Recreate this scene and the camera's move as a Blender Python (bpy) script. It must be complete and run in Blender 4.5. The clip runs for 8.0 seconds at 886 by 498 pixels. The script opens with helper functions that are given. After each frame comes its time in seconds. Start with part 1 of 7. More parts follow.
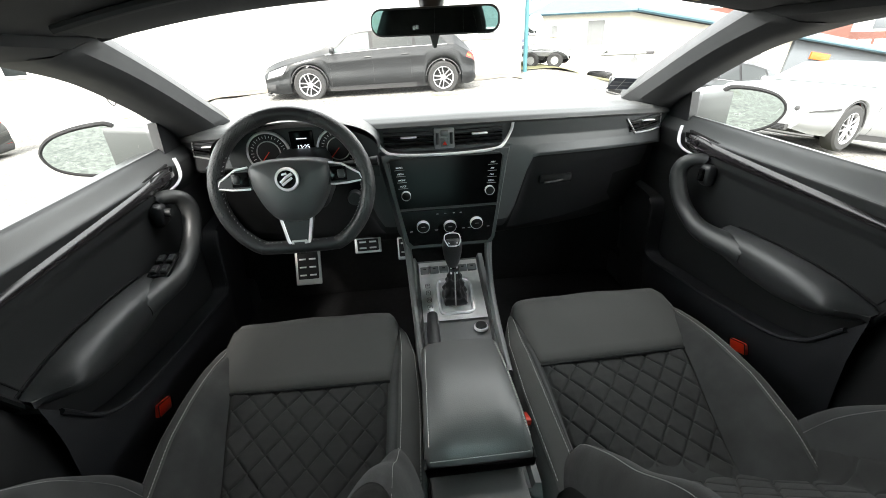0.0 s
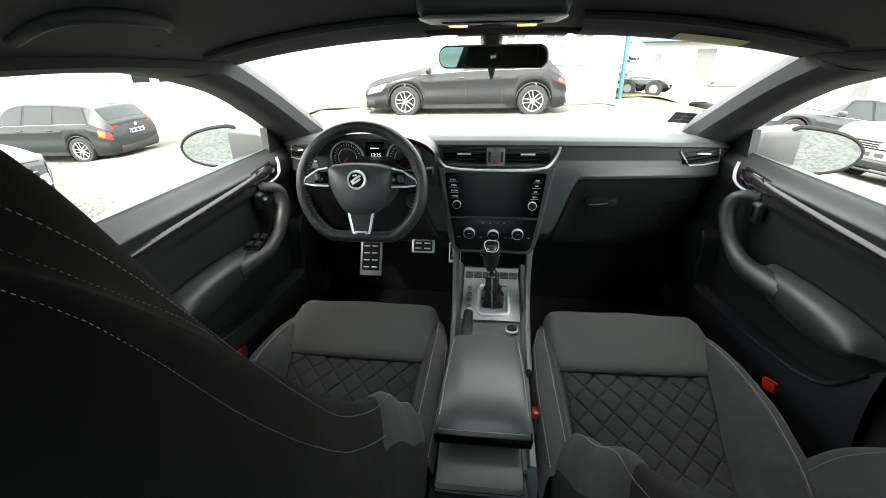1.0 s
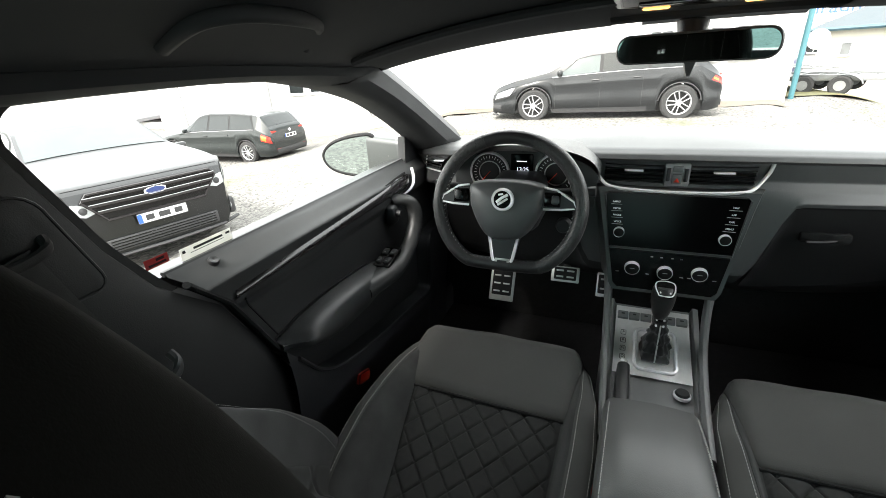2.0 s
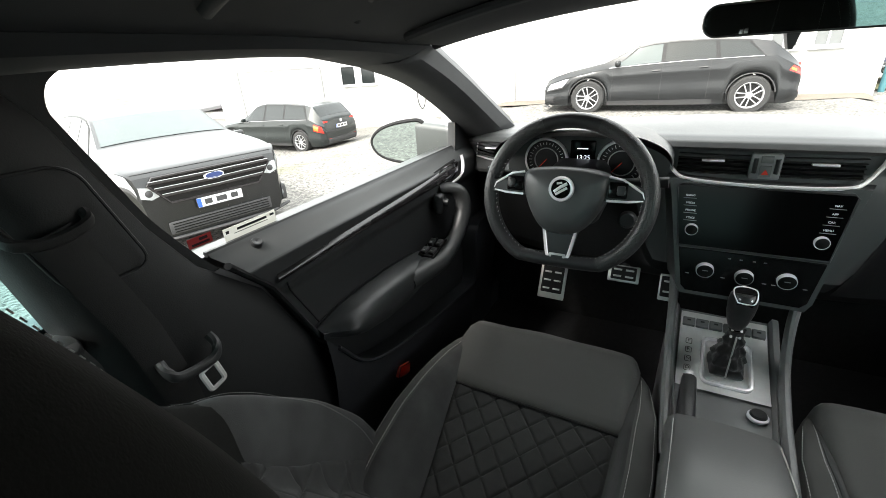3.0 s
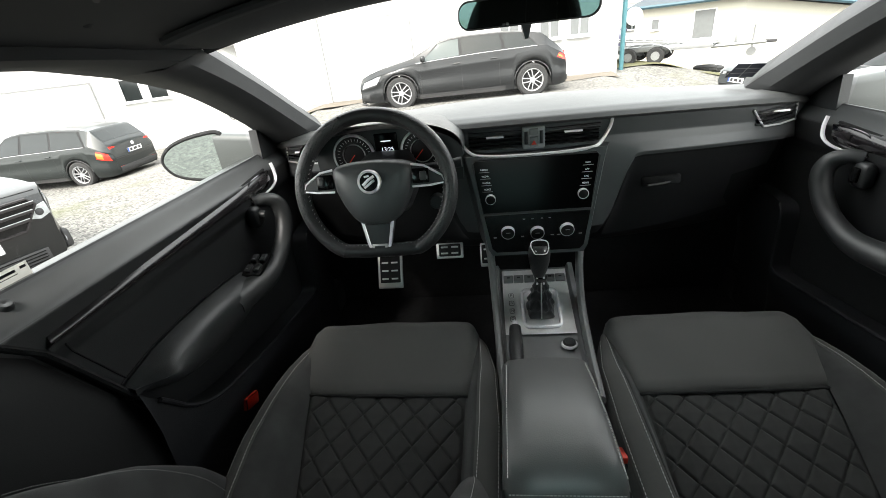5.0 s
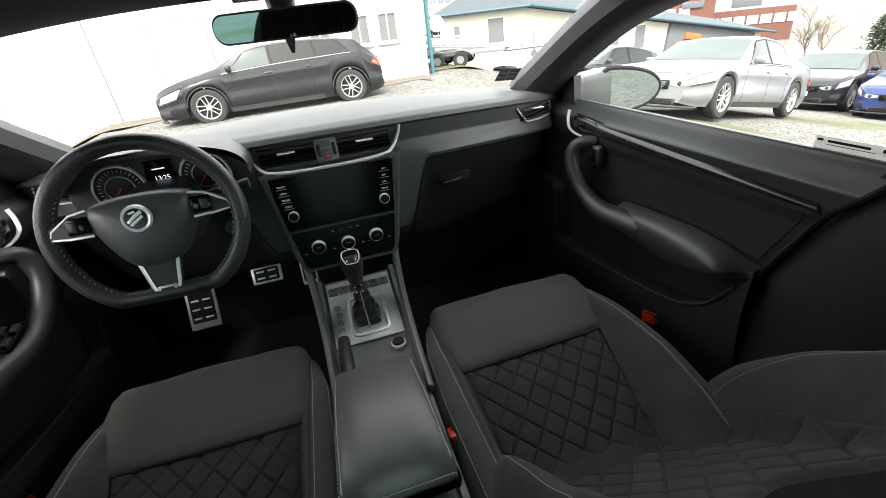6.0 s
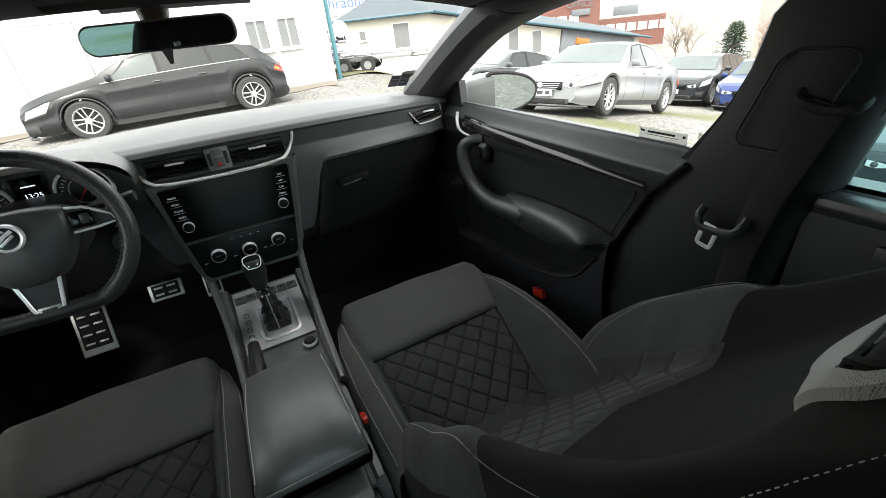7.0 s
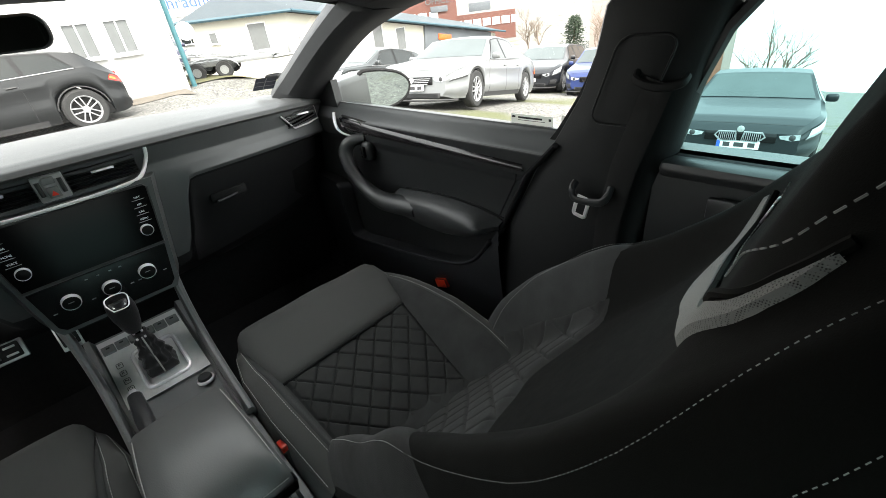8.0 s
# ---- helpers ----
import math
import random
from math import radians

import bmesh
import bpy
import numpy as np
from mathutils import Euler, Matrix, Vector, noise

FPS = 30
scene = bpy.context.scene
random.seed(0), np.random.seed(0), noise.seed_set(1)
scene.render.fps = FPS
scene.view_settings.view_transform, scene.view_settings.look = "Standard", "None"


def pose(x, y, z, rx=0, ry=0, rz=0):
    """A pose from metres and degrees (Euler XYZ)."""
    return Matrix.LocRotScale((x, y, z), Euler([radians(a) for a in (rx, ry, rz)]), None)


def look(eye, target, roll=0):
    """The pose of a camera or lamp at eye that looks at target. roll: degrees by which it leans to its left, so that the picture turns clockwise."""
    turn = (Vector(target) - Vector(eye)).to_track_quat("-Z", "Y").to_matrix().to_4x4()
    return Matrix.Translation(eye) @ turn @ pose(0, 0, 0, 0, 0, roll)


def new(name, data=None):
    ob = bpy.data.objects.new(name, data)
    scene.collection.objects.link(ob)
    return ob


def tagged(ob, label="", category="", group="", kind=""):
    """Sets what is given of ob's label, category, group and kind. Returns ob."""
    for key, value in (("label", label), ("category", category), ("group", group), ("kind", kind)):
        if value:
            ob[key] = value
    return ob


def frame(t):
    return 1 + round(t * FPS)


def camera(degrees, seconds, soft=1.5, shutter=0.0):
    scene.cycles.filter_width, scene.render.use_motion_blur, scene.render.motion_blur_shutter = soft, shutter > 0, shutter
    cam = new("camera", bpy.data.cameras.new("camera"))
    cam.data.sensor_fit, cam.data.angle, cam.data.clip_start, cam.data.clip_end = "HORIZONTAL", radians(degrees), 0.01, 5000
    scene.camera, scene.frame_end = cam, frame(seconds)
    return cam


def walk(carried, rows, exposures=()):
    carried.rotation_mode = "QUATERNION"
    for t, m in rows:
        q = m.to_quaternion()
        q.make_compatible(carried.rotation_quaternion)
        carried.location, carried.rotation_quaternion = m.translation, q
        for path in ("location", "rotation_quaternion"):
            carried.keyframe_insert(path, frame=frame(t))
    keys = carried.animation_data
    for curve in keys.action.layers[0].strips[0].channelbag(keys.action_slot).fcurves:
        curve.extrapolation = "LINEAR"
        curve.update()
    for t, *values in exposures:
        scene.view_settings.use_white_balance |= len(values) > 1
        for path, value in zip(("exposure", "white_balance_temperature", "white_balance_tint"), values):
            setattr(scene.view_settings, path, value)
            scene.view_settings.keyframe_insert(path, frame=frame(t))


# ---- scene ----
# camera and walk
cam = camera(92.0, 8.0, soft=0.8)
PATH = [
    (0, (-0.103, -0.928, 1.263), (-0.016, 0.132, 0.708), -2.56),
    (0.5, (0.026, -1.146, 1.290), (0.022, -0.061, 0.778), 0.03),
    (1, (-0.017, -1.069, 1.286), (-0.139, 0.013, 0.782), -0.89),
    (1.5, (-0.066, -0.956, 1.285), (-0.342, 0.103, 0.794), -2.33),
    (2, (-0.127, -0.914, 1.274), (-0.555, 0.098, 0.792), -3.53),
    (2.2, (-0.146, -0.910, 1.268), (-0.610, 0.085, 0.786), -3.58),
    (3.3, (-0.161, -0.866, 1.239), (-0.701, 0.085, 0.745), -3.83),
    (3.5, (-0.162, -0.871, 1.236), (-0.678, 0.092, 0.741), -3.52),
    (4, (-0.155, -0.880, 1.240), (-0.594, 0.118, 0.738), -4.04),
    (4.2, (-0.150, -0.880, 1.240), (-0.550, 0.133, 0.736), -4.46),
    (5.3, (-0.080, -0.855, 1.236), (-0.097, 0.219, 0.701), -6.66),
    (5.5, (-0.065, -0.843, 1.231), (0.007, 0.226, 0.690), -6.40),
    (6, (-0.008, -0.883, 1.242), (0.249, 0.148, 0.685), -6.82),
    (6.5, (0.021, -0.925, 1.241), (0.395, 0.064, 0.675), -6.91),
    (7, (0.020, -0.978, 1.249), (0.471, -0.022, 0.680), -6.47),
    (7.5, (0.004, -1.005, 1.241), (0.557, -0.113, 0.661), -6.82),
    (8, (0.017, -0.971, 1.246), (0.696, -0.188, 0.643), -7.33),
]
walk(cam, [(t, look(eye, target, roll)) for t, eye, target, roll in PATH], exposures=[(0, 3.45), (1, 3.4), (2, 3.2), (4, 3.0), (5.5, 2.8), (7, 2.75), (8, 2.85)])

# world and sun: bright overcast day
SUN_ELEVATION, SUN_ROTATION = 50, 200
world = bpy.data.worlds.new("overcast_sky")
scene.world = world
world.use_nodes = True
wn = world.node_tree
sky = wn.nodes.new("ShaderNodeTexSky")
sky.sky_type, sky.sun_disc = "NISHITA", False
sky.sun_elevation, sky.sun_rotation = radians(SUN_ELEVATION), radians(SUN_ROTATION)
sky.air_density, sky.dust_density, sky.ozone_density = 1.0, 6.0, 1.0
soft = wn.nodes.new("ShaderNodeMixRGB")
soft.inputs[0].default_value = 0.75
soft.inputs[2].default_value = (8.20, 8.25, 8.00, 1)
wn.links.new(sky.outputs[0], soft.inputs[1])
wn.links.new(soft.outputs[0], wn.nodes["Background"].inputs[0])
wn.nodes["Background"].inputs[1].default_value = 0.12
sun_data = bpy.data.lights.new("sun", "SUN")
sun_data.energy, sun_data.angle, sun_data.color = 1.2, radians(15), (1.0, 0.97, 0.92)
sun = new("sun", sun_data)
sun.rotation_euler = (radians(90 - SUN_ELEVATION), 0, radians(180 - SUN_ROTATION))


# materials
def mat(name, color, rough=0.5, metal=0.0, var=0.2, size=30.0, bump=0.0, fine=300.0, coat=0.0, spec=0.5, sheen=0.0, cells=0.0):
    """A plain surface with variation at two scales: blotches of 1/size metres and relief of 1/fine metres."""
    m = bpy.data.materials.new(name)
    m.use_nodes = True
    nt = m.node_tree
    p = nt.nodes["Principled BSDF"]
    p.inputs["Metallic"].default_value, p.inputs["Coat Weight"].default_value = metal, coat
    p.inputs["Specular IOR Level"].default_value, p.inputs["Sheen Weight"].default_value = spec, sheen
    p.inputs["Coat Roughness"].default_value = 0.08
    tc = nt.nodes.new("ShaderNodeTexCoord")
    big = nt.nodes.new("ShaderNodeTexNoise")
    big.inputs["Scale"].default_value, big.inputs["Detail"].default_value = size, 5
    nt.links.new(tc.outputs["Object"], big.inputs["Vector"])
    mix = nt.nodes.new("ShaderNodeMixRGB")
    mix.inputs[1].default_value = (*[max(0, c * (1 - var)) for c in color], 1)
    mix.inputs[2].default_value = (*[min(1, c * (1 + var)) for c in color], 1)
    nt.links.new(big.outputs[0], mix.inputs[0])
    nt.links.new(mix.outputs[0], p.inputs["Base Color"])
    mr = nt.nodes.new("ShaderNodeMapRange")
    mr.inputs["To Min"].default_value, mr.inputs["To Max"].default_value = max(0.02, rough * 0.85), min(1, rough * 1.15)
    nt.links.new(big.outputs[0], mr.inputs[0])
    nt.links.new(mr.outputs[0], p.inputs["Roughness"])
    if cells:
        v = nt.nodes.new("ShaderNodeTexVoronoi")
        v.inputs["Scale"].default_value, v.inputs["Randomness"].default_value = cells, 0.25
        nt.links.new(tc.outputs["Object"], v.inputs["Vector"])
        hole = nt.nodes.new("ShaderNodeMapRange")
        hole.inputs["From Min"].default_value, hole.inputs["From Max"].default_value = 0.12, 0.42
        nt.links.new(v.outputs["Distance"], hole.inputs[0])
        dot = nt.nodes.new("ShaderNodeMixRGB")
        dot.inputs[1].default_value = (*[c * 0.15 for c in color], 1)
        nt.links.new(hole.outputs[0], dot.inputs[0])
        nt.links.new(mix.outputs[0], dot.inputs[2])
        nt.links.new(dot.outputs[0], p.inputs["Base Color"])
        b = nt.nodes.new("ShaderNodeBump")
        b.inputs["Strength"].default_value, b.inputs["Distance"].default_value = 0.9, 0.3 / cells
        nt.links.new(hole.outputs[0], b.inputs["Height"])
        nt.links.new(b.outputs[0], p.inputs["Normal"])
    elif bump:
        small = nt.nodes.new("ShaderNodeTexNoise")
        small.inputs["Scale"].default_value, small.inputs["Detail"].default_value = fine, 3
        nt.links.new(tc.outputs["Object"], small.inputs["Vector"])
        b = nt.nodes.new("ShaderNodeBump")
        b.inputs["Strength"].default_value, b.inputs["Distance"].default_value = bump, 0.6 / fine
        nt.links.new(small.outputs[0], b.inputs["Height"])
        nt.links.new(b.outputs[0], p.inputs["Normal"])
    return m


def glass_mat(name, tint):
    """Thin window glass: tinted see-through with a mirror gloss that grows towards grazing."""
    m = bpy.data.materials.new(name)
    m.use_nodes = True
    nt = m.node_tree
    nt.nodes.remove(nt.nodes["Principled BSDF"])
    t, g, f, x = (nt.nodes.new(k) for k in ("ShaderNodeBsdfTransparent", "ShaderNodeBsdfGlossy", "ShaderNodeLayerWeight", "ShaderNodeMixShader"))
    t.inputs[0].default_value = (*tint, 1)
    g.inputs["Roughness"].default_value = 0.02
    w = nt.nodes.new("ShaderNodeMath")
    w.operation, w.inputs[1].default_value = "POWER", 5.0
    k = nt.nodes.new("ShaderNodeMath")
    k.operation, k.inputs[1].default_value, k.inputs[2].default_value = "MULTIPLY_ADD", 0.30, 0.012
    nt.links.new(f.outputs["Facing"], w.inputs[0])
    nt.links.new(w.outputs[0], k.inputs[0])
    nt.links.new(k.outputs[0], x.inputs[0])
    nt.links.new(t.outputs[0], x.inputs[1])
    nt.links.new(g.outputs[0], x.inputs[2])
    nt.links.new(x.outputs[0], nt.nodes["Material Output"].inputs[0])
    return m


def glow_mat(name, color, strength):
    m = mat(name, color, 0.4)
    p = m.node_tree.nodes["Principled BSDF"]
    p.inputs["Emission Color"].default_value, p.inputs["Emission Strength"].default_value = (*color, 1), strength
    return m


def film_mat(name, color):
    """A printed film on glass, which daylight shines through."""
    m = bpy.data.materials.new(name)
    m.use_nodes = True
    nt = m.node_tree
    a, b, x = (nt.nodes.new(k) for k in ("ShaderNodeBsdfTranslucent", "ShaderNodeBsdfDiffuse", "ShaderNodeMixShader"))
    nz = nt.nodes.new("ShaderNodeTexNoise")
    nz.inputs["Scale"].default_value = 90
    mx = nt.nodes.new("ShaderNodeMixRGB")
    mx.inputs[1].default_value, mx.inputs[2].default_value = (*[c * 0.8 for c in color], 1), (*color, 1)
    nt.links.new(nz.outputs[0], mx.inputs[0])
    nt.links.new(mx.outputs[0], a.inputs[0])
    nt.links.new(mx.outputs[0], b.inputs[0])
    x.inputs[0].default_value = 0.5
    nt.links.new(a.outputs[0], x.inputs[1])
    nt.links.new(b.outputs[0], x.inputs[2])
    nt.links.new(x.outputs[0], nt.nodes["Material Output"].inputs[0])
    return m


FILM_WHITE, FILM_RED, FILM_DARK = film_mat("white_film", (0.75, 0.75, 0.72)), film_mat("red_film", (0.28, 0.07, 0.07)), film_mat("dark_film", (0.04, 0.04, 0.045))
SOFT_BLACK = mat("soft_touch_black", (0.062, 0.0645, 0.0655), 0.40, var=0.12, size=12, bump=0.25, fine=700)
# shade on the upright door faces is put into this darker colour
DOOR_TRIM_SHADED = mat("door_trim_shaded", (0.020, 0.0212, 0.0215), 0.38, var=0.12, size=12, bump=0.25, fine=700)
BELT_WEB = mat("belt_webbing", (0.010, 0.010, 0.010), 0.7, var=0.2, size=60, bump=0.5, fine=900, spec=0.3)
ARM_PAD = mat("armrest_soft_trim", (0.030, 0.0315, 0.032), 0.42, var=0.12, size=12, bump=0.25, fine=700)
LOWER_TRIM = mat("lower_door_plastic", (0.0155, 0.0165, 0.0185), 0.45, var=0.12, size=12, bump=0.35, fine=500)
HARD_BLACK = mat("grained_black_plastic", (0.022, 0.023, 0.024), 0.42, var=0.15, size=15, bump=0.3, fine=600)
DASH_TOP = mat("dash_top_grain", (0.056, 0.058, 0.058), 0.5, var=0.12, size=9, bump=0.35, fine=550)
HEADLINER = mat("black_headliner_cloth", (0.022, 0.0235, 0.025), 0.95, var=0.15, size=20, bump=0.3, fine=900)
PILLAR = mat("pillar_trim", (0.026, 0.0275, 0.0285), 0.7, var=0.15, size=25, bump=0.3, fine=800)
CARPET = mat("black_carpet", (0.021, 0.021, 0.0215), 1.0, var=0.4, size=60, bump=0.8, fine=500, spec=0.1)
FABRIC = mat("black_seat_fabric", (0.050, 0.0505, 0.0475), 0.8, var=0.15, size=40, bump=0.6, fine=900, sheen=0.12)
SUEDE = mat("black_suede", (0.031, 0.0322, 0.0318), 0.95, var=0.9, size=16, bump=0.4, fine=700, sheen=0.1)
QUILT = mat("quilted_cloth", (0.0225, 0.0232, 0.0224), 0.95, var=0.6, size=18, bump=0.5, fine=800, sheen=0.06)
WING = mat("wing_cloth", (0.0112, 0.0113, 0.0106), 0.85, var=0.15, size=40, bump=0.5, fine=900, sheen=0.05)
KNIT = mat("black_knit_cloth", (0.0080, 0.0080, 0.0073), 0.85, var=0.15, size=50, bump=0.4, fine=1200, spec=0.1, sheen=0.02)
LEATHER = mat("black_leather", (0.105, 0.106, 0.104), 0.38, var=0.12, size=20, bump=0.2, fine=450)
PERFORATED = mat("perforated_leather", (0.036, 0.036, 0.0365), 0.36, var=0.12, size=60, cells=330)
KNOB_LEATHER = mat("dark_leather", (0.024, 0.024, 0.025), 0.30, var=0.15, size=20, bump=0.4, fine=450)
# fascia plastic with the shade of the overhang put into its colour
LID_SHADED = mat("glove_lid_shaded", (0.013, 0.0136, 0.0140), 0.44, var=0.12, size=12, bump=0.3, fine=650)
PILLAR_BLACK = mat("pillar_black", (0.0125, 0.013, 0.0135), 0.55, var=0.15, size=15, bump=0.3, fine=600, spec=0.3)
CONSOLE_GREY = mat("console_grey", (0.165, 0.168, 0.169), 0.40, var=0.1, size=15, bump=0.25, fine=600)
PIANO = mat("piano_black", (0.006, 0.006, 0.0062), 0.14, var=0.05, spec=0.25)
SCREEN = mat("dark_screen_glass", (0.0025, 0.0025, 0.0027), 0.16, var=0.05, spec=0.05)
DARK_TRIM = mat("dark_gloss_trim", (0.022, 0.020, 0.021), 0.22, 0.1, var=0.5, size=30, coat=0.2, spec=0.4)
KNOB = mat("matt_black_knob", (0.008, 0.008, 0.008), 0.6, var=0.1, spec=0.2)
GREY_TRIM = mat("brushed_grey_trim", (0.70, 0.69, 0.69), 0.36, 0.15, var=0.12, size=60)
CHROME = mat("chrome", (0.93, 0.91, 0.94), 0.22, 0.25, var=0.05)
STEEL = mat("brushed_steel", (0.50, 0.50, 0.49), 0.38, 0.7, var=0.12, size=80)
RED = mat("red_plastic", (0.75, 0.035, 0.012), 0.35, var=0.1)
WHITE_MARK = mat("white_print", (0.75, 0.75, 0.75), 0.6, var=0.05)
GREY_MARK = mat("grey_print", (0.3, 0.3, 0.3), 0.6, var=0.05)
THREAD = mat("grey_thread", (0.42, 0.42, 0.40), 0.8, var=0.2, size=200)
MESH_CLOTH = mat("grey_mesh_cloth", (0.30, 0.30, 0.29), 0.85, var=0.1, size=40, cells=800)
AMBER = glow_mat("amber_lamp", (1.0, 0.42, 0.1), 0.5)
DISPLAY = glow_mat("display_white", (0.8, 0.85, 0.95), 0.16)
# faint glow added to the key words to lift their contrast
KEY_GLOW = glow_mat("glowing_print", (0.75, 0.78, 0.82), 0.05)
CLEAR = glass_mat("windscreen_glass", (0.86, 0.875, 0.86))
TINTED = glass_mat("tinted_glass", (0.34, 0.56, 0.57))
MIRROR = mat("mirror_silver", (0.40, 0.46, 0.45), 0.02, 1.0, var=0.01)
DIAL = mat("dial_face", (0.016, 0.016, 0.017), 0.5, var=0.2, size=60, spec=0.2)
LABEL_YELLOW = mat("yellow_label", (0.5, 0.47, 0.25), 0.6, var=0.1)


# mesh helpers
def grid(f, nu, nv, u0=0.0, u1=1.0, v0=0.0, v1=1.0, loop=False):
    """A sheet f(u, v) of nu by nv cells; loop closes it in v."""
    rows = nv if loop else nv + 1
    vs = [tuple(f(u0 + (u1 - u0) * i / nu, v0 + (v1 - v0) * j / nv)) for i in range(nu + 1) for j in range(rows)]
    fs = [(i * rows + j, (i + 1) * rows + j, (i + 1) * rows + (j + 1) % rows, i * rows + (j + 1) % rows)
          for i in range(nu) for j in range(nv)]
    return vs, fs


def loft(rings):
    """A closed body through rings of equal length, capped at both ends."""
    n = len(rings[0])
    vs = [tuple(p) for r in rings for p in r]
    fs = [(i * n + j, i * n + (j + 1) % n, (i + 1) * n + (j + 1) % n, (i + 1) * n + j) for i in range(len(rings) - 1) for j in range(n)]
    fs += [tuple(range(n))[::-1], tuple((len(rings) - 1) * n + j for j in range(n))]
    return vs, fs


def join(*geos):
    vs, fs = [], []
    for v, f in geos:
        k = len(vs)
        vs += v
        fs += [tuple(i + k for i in q) for q in f]
    return vs, fs


def moved(geo, m):
    return [tuple(m @ Vector(v)) for v in geo[0]], geo[1]


def mirrored(geo):
    return [(-x, y, z) for x, y, z in geo[0]], [q[::-1] for q in geo[1]]


def rbox(c, s, r=0.004, seg=2):
    """A box at c with sides s and rounded edges."""
    bm = bmesh.new()
    bmesh.ops.create_cube(bm, size=1.0)
    bmesh.ops.scale(bm, vec=s, verts=bm.verts)
    r = min(r, min(s) * 0.45)
    if r > 0:
        bmesh.ops.bevel(bm, geom=list(bm.edges), offset=r, segments=seg, profile=0.5, affect="EDGES")
    bm.verts.index_update()
    geo = [tuple(v.co + Vector(c)) for v in bm.verts], [tuple(v.index for v in f.verts) for f in bm.faces]
    bm.free()
    return geo


def turned(profile, n=24, m=None):
    """A body turned about z from (radius, z) pairs; a ring where it does not reach the axis."""
    rings = [[(r * math.cos(a), r * math.sin(a), z) for a in (2 * math.pi * k / n for k in range(n))] for r, z in profile]
    vs, fs = loft(rings)
    if profile[0][0] > 0.001 and profile[-1][0] > 0.001:
        k = (len(rings) - 1) * n
        fs = fs[:-2] + [(k + j, k + (j + 1) % n, (j + 1) % n, j) for j in range(n)]
    return moved((vs, fs), m) if m else (vs, fs)


def tube(pts, ra, rb=None, n=8, up=(0, 0, 1), cap=True, close=False):
    """A rod through pts with half-thickness ra across and rb along up; ra and rb may be lists."""
    pts = [Vector(p) for p in pts]
    rings = []
    m = len(pts)
    for i, p in enumerate(pts):
        d = (pts[(i + 1) % m] - pts[i - 1]) if close else (pts[min(i + 1, m - 1)] - pts[max(i - 1, 0)])
        d.normalize()
        side = d.cross(Vector(up)).normalized()
        top = side.cross(d)
        a = ra[i] if isinstance(ra, (list, tuple)) else ra
        b = (rb[i] if isinstance(rb, (list, tuple)) else rb) if rb is not None else a
        rings.append([p + side * a * math.cos(w) + top * b * math.sin(w) for w in (2 * math.pi * k / n for k in range(n))])
    vs, fs = loft(rings)
    if close:
        fs = fs[:-2] + [((m - 1) * n + j, (m - 1) * n + (j + 1) % n, (j + 1) % n, j) for j in range(n)]
    return vs, fs


def curve(pts, n=8):
    """A smooth line through pts."""
    pts = [Vector(p) for p in pts]
    out = []
    for i in range(len(pts) - 1):
        a, b, c, d = pts[max(i - 1, 0)], pts[i], pts[i + 1], pts[min(i + 2, len(pts) - 1)]
        for k in range(n):
            t = k / n
            out.append(0.5 * ((2 * b) + (c - a) * t + (2 * a - 5 * b + 4 * c - d) * t * t + (3 * b - a - 3 * c + d) * t ** 3))
    return out + [pts[-1]]


def prism(outline, axis, lo, hi):
    """A plate: an outline of 2D points pushed from lo to hi along an axis."""
    def put(p, w):
        return {"x": (w, p[0], p[1]), "y": (p[0], w, p[1]), "z": (p[0], p[1], w)}[axis]
    return loft([[put(p, lo) for p in outline], [put(p, hi) for p in outline]])


def rounded(x0, z0, x1, z1, r, n=5):
    """The outline of a rounded rectangle."""
    out = []
    for cx, cz, a0 in ((x1 - r, z1 - r, 0), (x0 + r, z1 - r, 90), (x0 + r, z0 + r, 180), (x1 - r, z0 + r, 270)):
        out += [(cx + r * math.cos(radians(a0 + 90 * k / n)), cz + r * math.sin(radians(a0 + 90 * k / n))) for k in range(n + 1)]
    return out


def lerp(table, x):
    """The value at x of a table of (x, value) pairs, smoothed between them."""
    if x <= table[0][0]:
        return table[0][1]
    for (a, va), (b, vb) in zip(table, table[1:]):
        if x <= b:
            return va + (vb - va) * (x - a) / (b - a)
    return table[-1][1]


def sm(a, b, x):
    t = min(1, max(0, (x - a) / (b - a)))
    return t * t * (3 - 2 * t)


def empty(name, at, label, category, group="", kind=""):
    ob = new(name)
    ob.location = at
    ob.empty_display_size = 0.1
    return tagged(ob, label, category, group, kind)


def part(name, geo, material, parent=None, label="", angle=40):
    """Links a mesh given in world places as one object, under parent if there is one."""
    me = bpy.data.meshes.new(name)
    me.from_pydata(geo[0], [], geo[1])
    bm = bmesh.new()
    bm.from_mesh(me)
    bmesh.ops.recalc_face_normals(bm, faces=bm.faces)
    bm.to_mesh(me)
    bm.free()
    me.polygons.foreach_set("use_smooth", [True] * len(me.polygons))
    me.set_sharp_from_angle(angle=radians(angle))
    me.materials.append(material)
    ob = new(name, me)
    if parent is not None:
        ob.parent = parent
        chain = parent
        off = Vector((0, 0, 0))
        while chain is not None:
            off += chain.location
            chain = chain.parent
        ob.location = (0, 0, 0)
        me.transform(Matrix.Translation(-off))
    return tagged(ob, label)


def thing(name, geo, material, label, category, group="", kind=""):
    ob = part(name, geo, material)
    return tagged(ob, label, category, group, kind)


